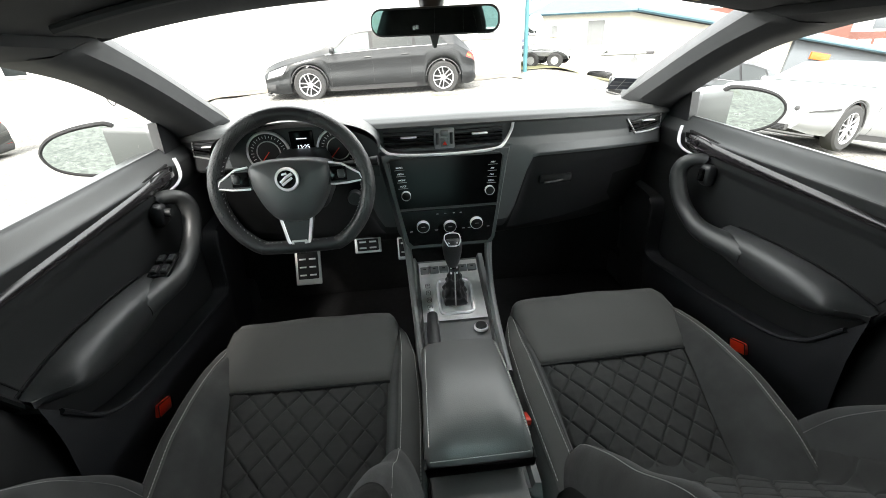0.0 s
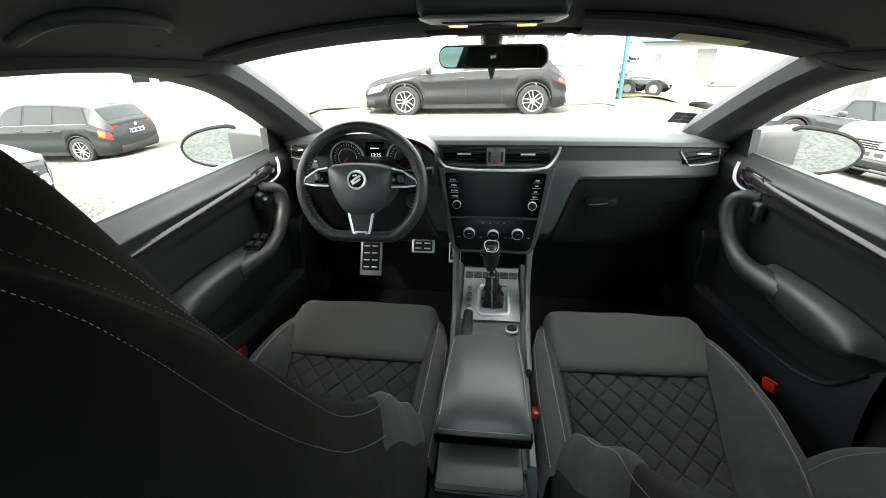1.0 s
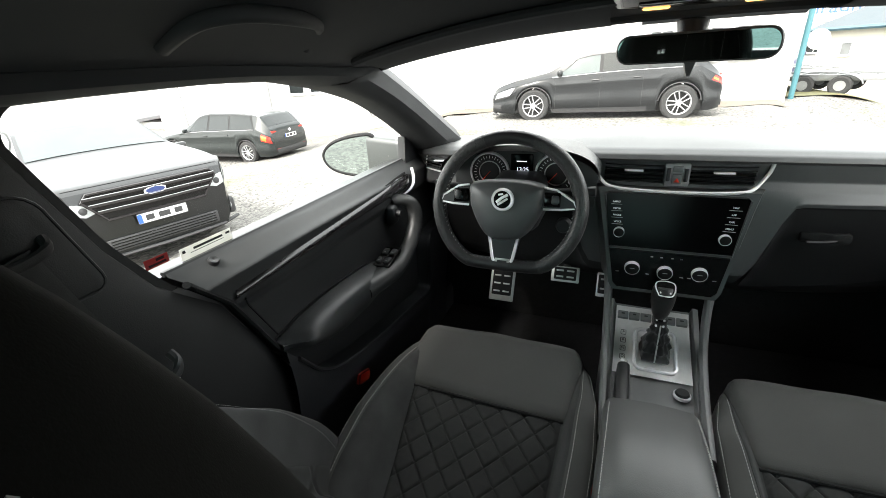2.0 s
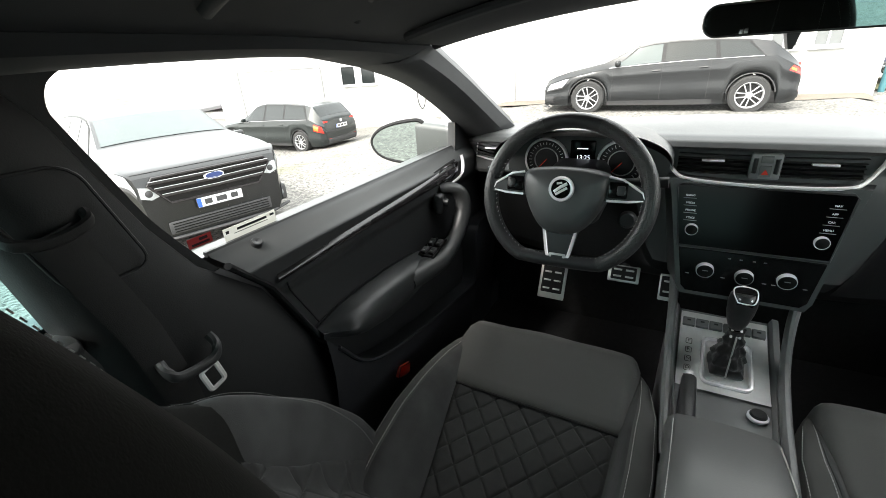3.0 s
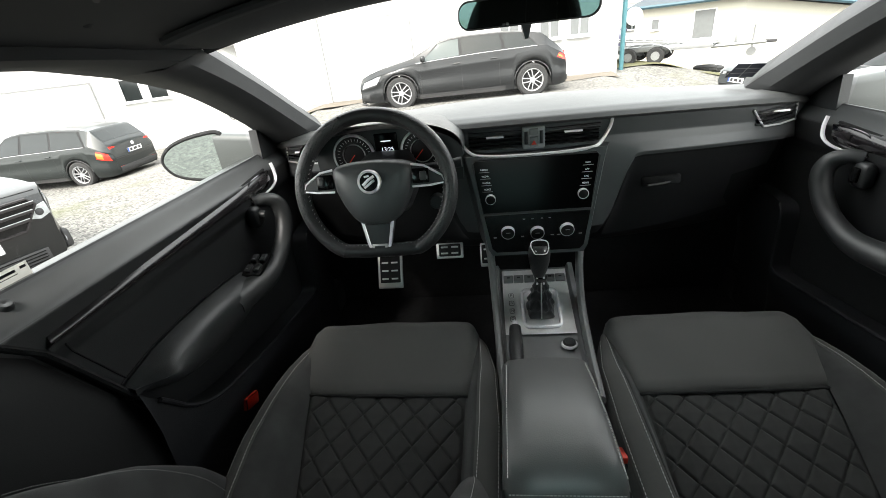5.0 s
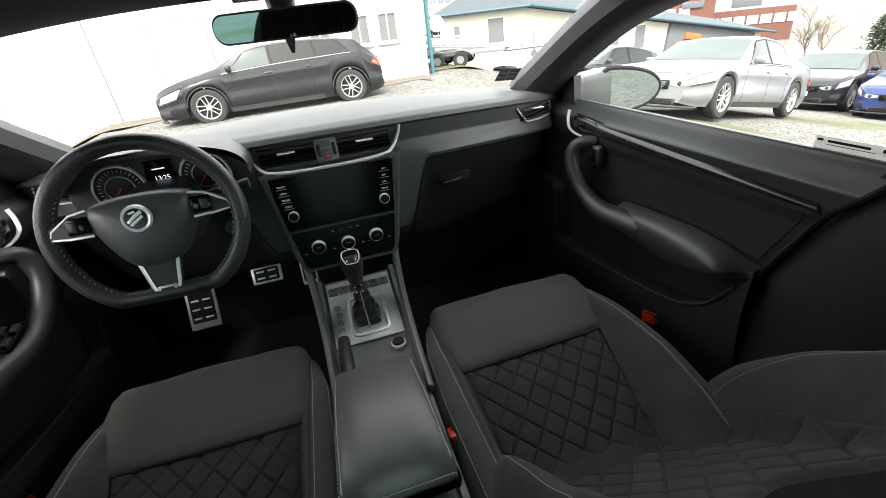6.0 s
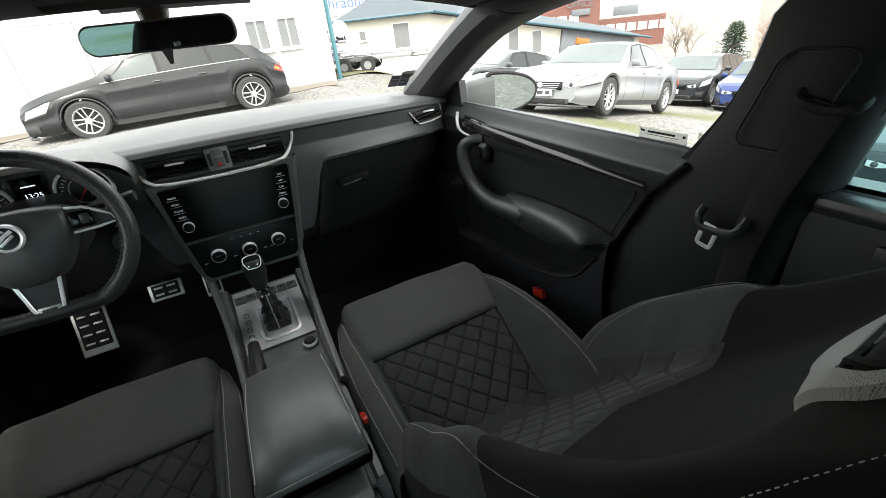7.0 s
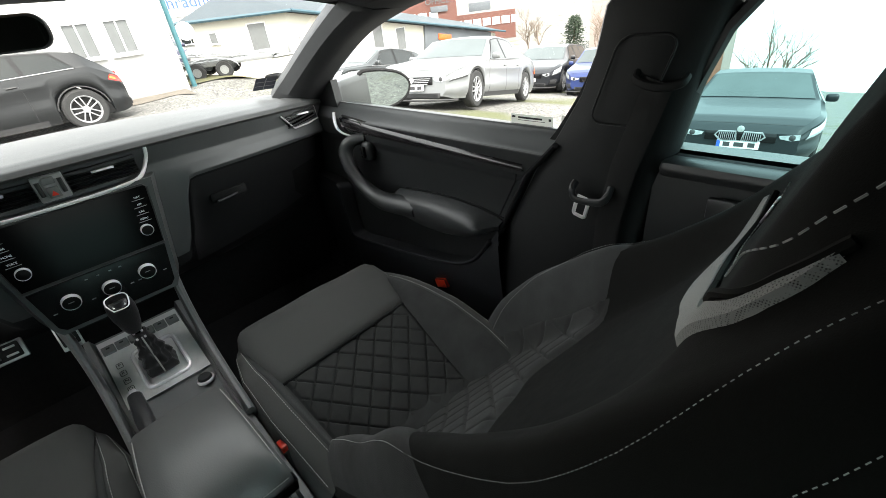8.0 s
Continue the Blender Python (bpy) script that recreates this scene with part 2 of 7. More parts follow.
def letters(name, text, size, m, material, parent=None, label="", depth=0.001):
    """Raised lettering from the built-in font, as a mesh."""
    cu = bpy.data.curves.new(name, "FONT")
    cu.body, cu.size, cu.extrude, cu.align_x, cu.align_y = text, size, depth, "CENTER", "CENTER"
    tmp = bpy.data.objects.new(name, cu)
    me = bpy.data.meshes.new_from_object(tmp)
    bpy.data.objects.remove(tmp)
    geo = [tuple(m @ v.co) for v in me.vertices], [tuple(p.vertices) for p in me.polygons]
    bpy.data.meshes.remove(me)
    return part(name, geo, material, parent, label)


# ground: a gravel lot that falls gently away beyond the silver car
def lot_z(x, y):
    """Height of the lot: level in front, falling away to both sides."""
    u = max(0.0, 0.9 * x + 0.1 * y - 3.3 - 2.0 * sm(10.5, 13.0, y) * sm(13.0, 8.0, x) + 0.8 * max(0.0, 1.5 - max(y, -3.0)) * sm(1.5, 3.0, x))
    right = -6.0 * (1 - math.exp(-0.25 * u * sm(0, 1.2, u) / 6.0))
    left = -0.72 * sm(-2.4, -5.0, x + 0.2 * max(0.0, y - 2)) - 0.50 * sm(-7.0, -10.5, x) * sm(4.5, 8.0, y)
    side = sm(4.8, 1.8, y - 0.1 * max(0.0, x - 12.0))
    valley = -0.72 * sm(3.5, 7.0, x) * side - 0.20 * max(0.0, x - 12.0) * sm(0.44, 0.32, y / max(x, 1.0))
    return right + left + valley


def gravel_mat():
    m = mat("pale_gravel", (0.125, 0.12, 0.11), 0.95, var=0.35, size=0.8, bump=1.0, fine=28)
    nt = m.node_tree
    p = nt.nodes["Principled BSDF"]
    base = p.inputs["Base Color"].links[0].from_socket
    tc = nt.nodes.new("ShaderNodeTexCoord")
    v = nt.nodes.new("ShaderNodeTexVoronoi")
    v.inputs["Scale"].default_value = 28
    nt.links.new(tc.outputs["Object"], v.inputs["Vector"])
    hsv = nt.nodes.new("ShaderNodeMixRGB")
    hsv.blend_type, hsv.inputs[0].default_value = "OVERLAY", 0.85
    nt.links.new(base, hsv.inputs[1])
    bw = nt.nodes.new("ShaderNodeRGBToBW")
    nt.links.new(v.outputs["Color"], bw.inputs[0])
    nt.links.new(bw.outputs[0], hsv.inputs[2])
    g = nt.nodes.new("ShaderNodeTexNoise")
    g.inputs["Scale"].default_value, g.inputs["Detail"].default_value = 0.35, 8
    nt.links.new(tc.outputs["Object"], g.inputs["Vector"])
    r = nt.nodes.new("ShaderNodeValToRGB")
    r.color_ramp.elements[0].position, r.color_ramp.elements[1].position = 0.56, 0.68
    nt.links.new(g.outputs[0], r.inputs[0])
    grass = nt.nodes.new("ShaderNodeMixRGB")
    grass.inputs[2].default_value = (0.075, 0.08, 0.03, 1)
    nt.links.new(r.outputs[0], grass.inputs[0])
    nt.links.new(hsv.outputs[0], grass.inputs[1])
    nt.links.new(grass.outputs[0], p.inputs["Base Color"])
    return m


GRAVEL = gravel_mat()


def spaced(a, b, n, mid):
    """Steps from a to b that lie closer together round 0."""
    return [math.copysign(abs(k) ** 3, k) * (b if k > 0 else -a) + k * mid for k in [i / n * 2 - 1 for i in range(n + 1)]]


gx, gy = spaced(-500, 500, 120, 12), spaced(-500, 500, 120, 12)
ground = thing("ground", grid(lambda u, v: (gx[round(u)], gy[round(v)], lot_z(gx[round(u)], gy[round(v)])), 120, 120, 0, 120, 0, 120), GRAVEL,
               "pale gravel lot with thin patches of grass", "ground", kind="structure")

# the car's shell
MIRROR_PAINT = mat("grey_paint", (0.040, 0.045, 0.044), 0.45, var=0.08, size=6, coat=0.25)
XW = 0.775
W_CURVE = [(0.63, 0.53, 1.01), (0.645, 0.40, 1.085), (0.66, 0.22, 1.185), (0.672, 0.05, 1.268)]
D_CURVE = [(XW, 0.46, 0.975), (XW, 0.36, 1.045), (XW, 0.25, 1.11), (XW, 0.08, 1.19), (XW, -0.09, 1.236)]


def along(pts, t):
    c = curve(pts, 12)
    k = t * (len(c) - 1)
    i = min(int(k), len(c) - 2)
    return c[i].lerp(c[i + 1], k - i)


def a_pillar(side):
    rings = []
    for k in range(25):
        t = k / 24
        w, d = along(W_CURVE, t), along(D_CURVE, t)
        mid = (w + d) / 2 + Vector((-0.028, -0.035, -0.012))
        q1, q2 = w.lerp(mid, 0.55) + Vector((-0.01, -0.012, 0)), d.lerp(mid, 0.55) + Vector((-0.012, -0.01, 0))
        out = Vector((0.05, 0.06, 0.03))
        ring = [w, q1, mid, q2, d, d + out, w + out + Vector((0.01, 0.02, 0))]
        rings.append([Vector((side * p.x, p.y, p.z)) for p in ring])
    return loft(rings)


def top_z(y):
    """Height of the upper edge of the side windows."""
    return lerp([(-1.9, 1.12), (-1.3, 1.21), (-0.95, 1.235), (-0.75, 1.255), (-0.62, 1.262), (-0.4, 1.268), (-0.25, 1.262), (-0.09, 1.236)], y)


def roof_z(x, y):
    k = sm(0.05, -0.45, y)
    return 1.332 + 0.075 * k - (0.062 + 0.062 * k) * abs(x / 0.68) ** 2.4 - 0.05 * sm(-1.2, -2.0, y)


def cant_rail(side):
    rings = []
    for k in range(33):
        t = k / 32
        w = Vector((0.672 - 0.01 * t, 0.05 - 1.95 * t, 0))
        w.z = roof_z(w.x, w.y) - 0.002
        d = Vector((XW, -0.09 - 1.81 * t, 0))
        d.z = top_z(d.y)
        if t < 0.02:
            w, d = Vector(W_CURVE[-1]), Vector(D_CURVE[-1])
        mid = (w + d) / 2 + Vector((-0.03, 0, -0.012))
        ring = [w, w.lerp(mid, 0.6) + Vector((-0.008, 0, -0.002)), mid, d.lerp(mid, 0.5) + Vector((-0.008, 0, -0.004)), d, d + Vector((0.05, 0, 0.02)), w + Vector((0.06, 0, 0.06))]
        rings.append([Vector((side * p.x, p.y, p.z)) for p in ring])
    return loft(rings)


def b_pillar(side):
    """Trim between the door openings, from the rail down to the sill."""
    front = [(1.262, -0.70), (1.235, -0.675), (1.207, -0.653), (1.13, -0.621), (1.066, -0.594), (0.985, -0.546), (0.90, -0.452), (0.715, -0.362), (0.45, -0.215), (0.30, -0.13)]
    rear = [(1.262, -0.80), (1.235, -0.78), (1.207, -0.77), (1.13, -0.745), (1.066, -0.732), (0.985, -0.718), (0.90, -0.70), (0.715, -0.68), (0.45, -0.66), (0.30, -0.66)]
    rings = []
    for (z, yf), (_, yr) in zip(front, rear):
        inset = 0.03 + 0.02 * sm(0.95, 0.6, z)
        yf += 0.042 * sm(0.93, 0.99, z) + 0.022 * sm(1.1, 1.2, z) if side > 0 else 0.0
        pts = [(XW + 0.01, yf + 0.012), (XW - inset * 0.6, yf - 0.004), (XW - inset, yf - 0.04), (XW - inset - 0.005, (yf + yr) / 2), (XW - inset, yr + 0.035), (XW - inset * 0.5, yr + 0.004), (XW + 0.01, yr - 0.01), (XW + 0.06, yr), (XW + 0.06, yf)]
        rings.append([Vector((side * x, y, z)) for x, y in pts])
    return loft(rings)


shell = empty("body_shell", (0, 0, 0.3), "black-trimmed car body with its pillars and rails", "car body", kind="structure")
for s in (-1, 1):
    part("front_pillar", a_pillar(s), PILLAR, shell)
    part("roof_rail", cant_rail(s), HEADLINER, shell)
    part("centre_pillar", b_pillar(s), PILLAR_BLACK, shell)
    lead = 0.036 if s > 0 else 0.0
    arc = [(p.x + lead, p.y) for p in curve([(y, z, 0) for y, z in ((-0.535, 0.99), (-0.583, 1.066), (-0.611, 1.13), (-0.640, 1.20), (-0.646, 1.218), (-0.643, 1.236), (-0.634, 1.249), (-0.614, 1.261), (-0.590, 1.267), (-0.560, 1.271), (-0.52, 1.272))], 4)]
    part("window_corner", prism(arc + [(-0.52 + lead, 1.29), (-0.70, 1.29), (-0.70, 1.13), (-0.64, 0.965), (-0.515 + lead, 0.965)], "x", s * (XW - 0.014), s * (XW + 0.02)), PILLAR_BLACK, shell)
    part("outer_side", grid(lambda u, v: (s * (XW + 0.075 + 0.05 * math.sin(math.pi * (0.15 + 0.7 * v)) - 0.03 * sm(0.85, 1.0, v)), 0.52 - 2.6 * u, 0.24 + 0.73 * v), 20, 14), MIRROR_PAINT, shell, "grey painted outer side")
    part("outer_ledge", grid(lambda u, v: (s * (XW + 0.022 + 0.075 * v), 0.45 - 2.4 * u, 0.978 - 0.012 * v), 12, 2), HARD_BLACK, shell)
    part("rear_quarter", rbox((s * (XW + 0.03), -1.75, 0.95), (0.06, 0.5, 0.75), 0.03), HARD_BLACK, shell)
    part("sill", rbox((s * 0.79, -0.6, 0.32), (0.10, 2.6, 0.14), 0.03), HARD_BLACK, shell)
for s in (-1, 1):
    part("kick_panel", rbox((s * 0.80, 0.56, 0.60), (0.05, 0.30, 0.66), 0.01), HARD_BLACK, shell)
part("rear_wall", rbox((0, -2.02, 0.60), (1.6, 0.06, 0.70), 0.02), HARD_BLACK, shell)
for s in (-1, 1):
    part("rear_pillar", rbox((s * 0.72, -2.0, 1.09), (0.16, 0.08, 0.34), 0.03), HARD_BLACK, shell)
part("bulkhead", grid(lambda u, v: (-0.8 + 1.6 * u, 0.62 + 0.1 * v - 0.02 * math.sin(v * 3), 0.28 + 0.7 * v), 12, 8), CARPET, shell)
floor = thing("floor", join(rbox((0, -0.65, 0.26), (1.6, 2.8, 0.05), 0.01)), CARPET, "black carpeted car floor", "floor", kind="structure")
ceiling = thing("ceiling", join(grid(lambda u, v: (-0.675 + 1.35 * u, 0.05 - 2.05 * v, roof_z(-0.675 + 1.35 * u, 0.05 - 2.05 * v)), 40, 40),
                                grid(lambda u, v: (-0.78 + 1.56 * u, 0.12 - 2.12 * v, roof_z((-0.78 + 1.56 * u) * 0.86, 0.05 - 2.05 * v) + 0.045), 40, 40)),
                HEADLINER, "black cloth headliner", "ceiling", kind="structure")
part("front_edge", tube([(x, 0.055, roof_z(x, 0.05) + 0.004) for x in [-0.67 + 1.34 * k / 24 for k in range(25)]], 0.012, 0.016), HEADLINER, ceiling)


def windscreen_point(u, v):
    x = (-0.66 + 1.32 * u)
    low = Vector((x, 0.74 - 0.45 * x * x, 1.02))
    top = Vector((x * 1.02, 0.07, roof_z(x, 0.05) + 0.012))
    p = low.lerp(top, v)
    p.z += 0.03 * math.sin(math.pi * v)
    return p


windscreen = thing("window_1", grid(windscreen_point, 24, 16), CLEAR, "clear laminated windscreen", "window", kind="structure")
windscreen.visible_shadow = False
shade_band = part("shade_band", grid(lambda u, v: windscreen_point(0.42 + 0.2 * u, 0.90 + 0.09 * v) + Vector((0, -0.003, -0.003)), 10, 4), mat("grey_dotted_band", (0.12, 0.12, 0.12), 0.7), windscreen)
# inspection sticker low on the windscreen
sticker = part("sticker", grid(lambda u, v: windscreen_point(0.945 + 0.045 * u, 0.10 + 0.11 * v) + Vector((-0.002, -0.006, -0.004)), 4, 4), mat("dark_sticker", (0.03, 0.035, 0.05), 0.4), windscreen, "dark printed sticker")
for k in range(1, 3):
    part("print", grid(lambda u, v: windscreen_point(0.947 + 0.041 * u, 0.10 + 0.11 * k / 3 + 0.004 * v) + Vector((-0.003, -0.008, -0.005)), 4, 1), GREY_MARK, sticker)
part("print", grid(lambda u, v: windscreen_point(0.966 + 0.0015 * u, 0.102 + 0.106 * v) + Vector((-0.003, -0.008, -0.005)), 1, 4), GREY_MARK, sticker)

# nose and wheels of the car
def bonnet_point(u, v):
    x = -0.82 + 1.64 * u
    return Vector((x, 0.76 + 0.92 * v - 0.25 * (x / 0.82) ** 2 * (0.4 + v), 0.93 - 0.10 * v - 0.16 * v ** 4 - 0.06 * (x / 0.82) ** 4))


part("bonnet", grid(bonnet_point, 20, 14), MIRROR_PAINT, shell, "grey painted bonnet")
part("front_bumper", loft([[Vector((x, y - 0.25 * (x / 0.82) ** 2 * 1.4, z)) for y, z in ((1.62, 0.70), (1.72, 0.60), (1.74, 0.40), (1.70, 0.26), (0.95, 0.24), (0.95, 0.60))] for x in [-0.84 + 1.68 * k / 12 for k in range(13)]]), MIRROR_PAINT, shell)
RUBBER = mat("car_tyre", (0.018, 0.018, 0.018), 0.85, var=0.2, size=60)
for s in (-1, 1):
    part("front_wing", grid(lambda u, v: Vector((s * (0.85 - 0.03 * v), 0.50 + (0.95 - 0.12 * v) * u, 0.42 + 0.46 * v - 0.10 * u * v)), 8, 6), MIRROR_PAINT, shell)
    for y in (1.02, -1.62):
        wm = Matrix.Translation((s * 0.78, y, 0.315)) @ Matrix.Rotation(radians(90 * s), 4, "Y")
        wheel = part("wheel", turned([(0.20, -0.10), (0.28, -0.10), (0.315, -0.06), (0.315, 0.06), (0.28, 0.10), (0.20, 0.09)], 28, wm), RUBBER, shell)
        part("rim", turned([(0.0, 0.04), (0.06, 0.06), (0.17, 0.05), (0.205, 0.09), (0.21, -0.08)], 24, wm), STEEL, wheel)

# doors
DOOR_REAR = [(0.30, -0.12), (0.45, -0.205), (0.60, -0.295), (0.715, -0.352), (0.90, -0.445), (0.985, -0.525)]


SEAM_Z = [(-0.38, 0.763), (-0.36, 0.768), (-0.29, 0.779), (-0.22, 0.782), (-0.13, 0.780), (-0.04, 0.773), (0.03, 0.764)]
PAD_LOW = [(-0.38, 0.752), (-0.34, 0.730), (-0.28, 0.708), (-0.20, 0.694), (-0.11, 0.693), (0.0, 0.706), (0.03, 0.712)]
LIP = [(-0.385, 0.752), (-0.350, 0.708), (-0.300, 0.645), (-0.225, 0.604), (-0.09, 0.576), (0.02, 0.560), (0.14, 0.546), (0.255, 0.530), (0.300, 0.533), (0.314, 0.560), (0.320, 0.620), (0.322, 0.675), (0.335, 0.712), (0.375, 0.728), (0.50, 0.735)]


def door_x(y, z):
    """Distance of the inner door skin from the car's middle: soft roll under the glass, then a flat field."""
    return XW - 0.003 - 0.036 * sm(0.992, 0.945, z) + 0.011 * sm(0.90, 0.87, z) + 0.010 * sm(0.78, 0.66, z)


def front_door(side):
    name = "front_door"
    d = empty(name, (side * 0.77, 0, 0.3), "black front door with dark gloss strip and chrome handle", "car door", "front doors")

    def skin(u, v):
        z = 0.30 + 0.65 * v
        y0 = lerp(DOOR_REAR, z) + 0.005
        y = y0 + (0.50 - y0) * u
        return Vector((side * door_x(y, z), y, z))
    # the roll under the glass keeps the lighter tone, as if lit from above
    part("upper_pad", grid(lambda u, v: skin(u, (0.648 + 0.042 * v) / 0.65), 80, 16), SOFT_BLACK, d, "soft dark grey upper pad", angle=120)
    part("door_panel", join(grid(skin, 110, 220), grid(lambda u, v: skin(u, v) + Vector((side * 0.07, 0, 0)), 4, 6)), DOOR_TRIM_SHADED, d, angle=120)
    # rubber wiper along the glass
    part("glass_wiper", tube([(side * (XW + 0.004), 0.46 - 0.98 * k / 12, 0.988) for k in range(13)], 0.006, 0.005, 6), HARD_BLACK, d)
    # gloss strip that widens to the front
    top = [(0.265, 0.957), (0.10, 0.947), (-0.15, 0.935), (-0.435, 0.922)]
    low = [(0.21, 0.912), (0.10, 0.911), (-0.15, 0.907), (-0.445, 0.902)]

    def strip(u, v):
        k = u * 3
        i = min(int(k), 2)
        a = Vector(top[i]).lerp(Vector(top[i + 1]), k - i)
        b = Vector(low[i]).lerp(Vector(low[i + 1]), k - i)
        p = a.lerp(b, v)
        return Vector((side * (XW - 0.037 - 0.009 * math.sin(math.pi * min(1, max(0, v)))), p.x, p.y))
    part("gloss_strip", grid(strip, 24, 8), DARK_TRIM, d, "dark high-gloss strip")
    part("strip_edge", tube([strip(0.02 + 0.70 * u / 24, 1.04) for u in range(25)], 0.0011, 0.0013, 6), STEEL, d)
    part("strip_groove", tube([strip(u / 20, -0.06) + Vector((side * 0.004, 0, 0)) for u in range(21)], 0.004, 0.004, 6), CARPET, d)
    # inner handle in its chrome bow
    hx = side * (XW - 0.043)
    cup = [(p.x, p.y) for p in curve([(a, b, 0) for a, b in ((0.278, 0.955), (0.272, 0.930), (0.250, 0.914), (0.200, 0.909), (0.160, 0.912), (0.152, 0.930), (0.165, 0.950), (0.220, 0.957), (0.278, 0.955))], 4)[:-1]]
    handle = part("handle_cup", loft([[Vector((hx + side * (0.004 + f), 0.215 + (y - 0.215) * k, 0.932 + (z - 0.932) * k)) for y, z in cup] for f, k in ((0.002, 1.0), (-0.003, 0.97), (-0.001, 0.86), (0.003, 0.6))]), PIANO, d, "dark recessed handle cup")
    part("pull", tube(curve([(hx - side * 0.004, 0.292, 0.972), (hx - side * 0.009, 0.290, 0.948), (hx - side * 0.011, 0.280, 0.924), (hx - side * 0.009, 0.255, 0.910), (hx - side * 0.006, 0.205, 0.905), (hx, 0.152, 0.905)], 6), 0.0032, [0.0055] * 14 + [0.0045] * 8 + [0.003] * 9, 8, up=(side, 0, 0)), CHROME, handle, "chrome pull handle")
    part("lever", rbox((hx - side * 0.003, 0.235, 0.937), (0.006, 0.060, 0.016), 0.004), DARK_TRIM, handle)
    # armrest pad
    def pad_ring(y, k):
        zt, zl = lerp(SEAM_Z, y), lerp(PAD_LOW, y)
        h = zt - zl
        sec = [(0.742, zt), (0.734, zt + 0.001), (0.716, zt - 0.003), (0.698, zt - 0.010), (0.686, zt - 0.022), (0.682, zt - 0.5 * h), (0.686, zl + 0.012), (0.696, zl + 0.003), (0.715, zl - 0.002), (0.745, zl - 0.004)]
        return [Vector((side * (0.742 + (x - 0.742) * k), y, z)) for x, z in sec]
    part("armrest_pad", loft([pad_ring(-0.372 + 0.395 * t / 30, (0.30 + 0.70 * sm(0.0, 0.14, t / 30)) * (1 - 0.30 * sm(0.86, 1.0, t / 30))) for t in range(31)]), ARM_PAD, d, "soft padded armrest", angle=70)
    # grab bar rising from the armrest and turning back into the panel
    gb = [(0.712, -0.09, 0.737), (0.698, -0.02, 0.738), (0.688, 0.035, 0.739), (0.684, 0.085, 0.748), (0.680, 0.140, 0.778), (0.679, 0.178, 0.820), (0.682, 0.196, 0.858), (0.694, 0.196, 0.886), (0.716, 0.182, 0.900), (0.738, 0.160, 0.900)]
    n = len(gb) * 6 - 5
    part("grab_bar", tube(curve([(side * x, y, z) for x, y, z in gb], 6), [0.027 - 0.007 * sm(4, 22, k) - 0.005 * sm(n - 14, n, k) for k in range(n)], [0.034 - 0.011 * sm(6, 24, k) - 0.005 * sm(n - 12, n, k) for k in range(n)], 18, up=(side, 0, 0.2)), ARM_PAD, d, "curved grab bar", angle=80)
    part("switch_block", rbox((side * (XW - 0.044), 0.142, 0.866), (0.032, 0.044, 0.060), 0.014, 3), HARD_BLACK, d)
    # seams above the armrest and along the door's rear border
    part("armrest_seam", tube([(side * (door_x(y, lerp(SEAM_Z, y)) - 0.0006), y, lerp(SEAM_Z, y) + 0.002) for y in [0.0 - 0.372 * k / 20 for k in range(21)]], 0.0018, 0.0018, 6), CARPET, d)
    part("border_seam", tube([(side * (door_x(y, z) - 0.0005), y, z) for y, z in [(lerp(DOOR_REAR, z) + 0.024, z) for z in [0.765 + 0.13 * k / 12 for k in range(13)]]], 0.0018, 0.0018, 6), CARPET, d)
    if side < 0:
        sw = part("window_switches", moved(rbox((0, 0, 0), (0.050, 0.090, 0.012), 0.004), Matrix.Translation((side * 0.706, 0.045, 0.770)) @ Matrix.Rotation(radians(12), 4, "X")), PIANO, d)
        for a in (-0.012, 0.012):
            for b in (-0.02, 0.02):
                part("rocker", moved(rbox((a, b, 0.007), (0.016, 0.026, 0.010), 0.003), Matrix.Translation((side * 0.706, 0.045, 0.770)) @ Matrix.Rotation(radians(12), 4, "X")), HARD_BLACK, sw)
                part("rocker_mark", moved(rbox((a, b - 0.006, 0.0124), (0.006, 0.002, 0.0006), 0), Matrix.Translation((side * 0.706, 0.045, 0.770)) @ Matrix.Rotation(radians(12), 4, "X")), GREY_MARK, sw)
        part("mirror_knob", moved(turned([(0.0, 0.014), (0.010, 0.014), (0.012, 0.0)], 14), Matrix.Translation((side * (XW - 0.060), 0.145, 0.870)) @ Matrix.Rotation(radians(-90 * side), 4, "Y")), HARD_BLACK, d)
    else:
        part("window_switch", rbox((side * (XW - 0.062), 0.142, 0.868), (0.012, 0.018, 0.034), 0.004), PIANO, d)
    # lower panel with the map pocket behind its rolled lip
    lipc = curve([(y, z, 0) for y, z in LIP], 5)

    def lower(u, v):
        p = lipc[min(len(lipc) - 1, round(u))]
        y, zt = p.x, p.y
        if v <= 1:
            return Vector((side * (0.752 - 0.046 * v), y, zt + 0.004 * v))
        k = v - 1
        return Vector((side * (0.706 - 0.010 * math.sin(math.pi * min(1.0, 2.2 * k)) + 0.022 * k), y, zt + 0.004 + (0.30 - zt - 0.004) * k))
    vs = [0, 0.3, 0.7, 0.9, 1.0, 1.02, 1.05, 1.1, 1.2, 1.35, 1.6, 2.0]
    part("lower_panel", grid(lambda u, v: lower(u, vs[round(v)]), len(lipc) - 1, len(vs) - 1, 0, len(lipc) - 1, 0, len(vs) - 1), LOWER_TRIM, d, "hard black lower panel with map pocket", angle=50)
    part("pocket_lip", tube([Vector((side * 0.704, p.x, p.y + 0.002)) for p in lipc[4:-8]], 0.005, 0.006, 8, up=(side, 0, 0)), LOWER_TRIM, d)
    rear = [Vector((side * (XW - 0.03), lerp(DOOR_REAR, z), z)) for z in [0.42 + 0.55 * k / 16 for k in range(17)]]
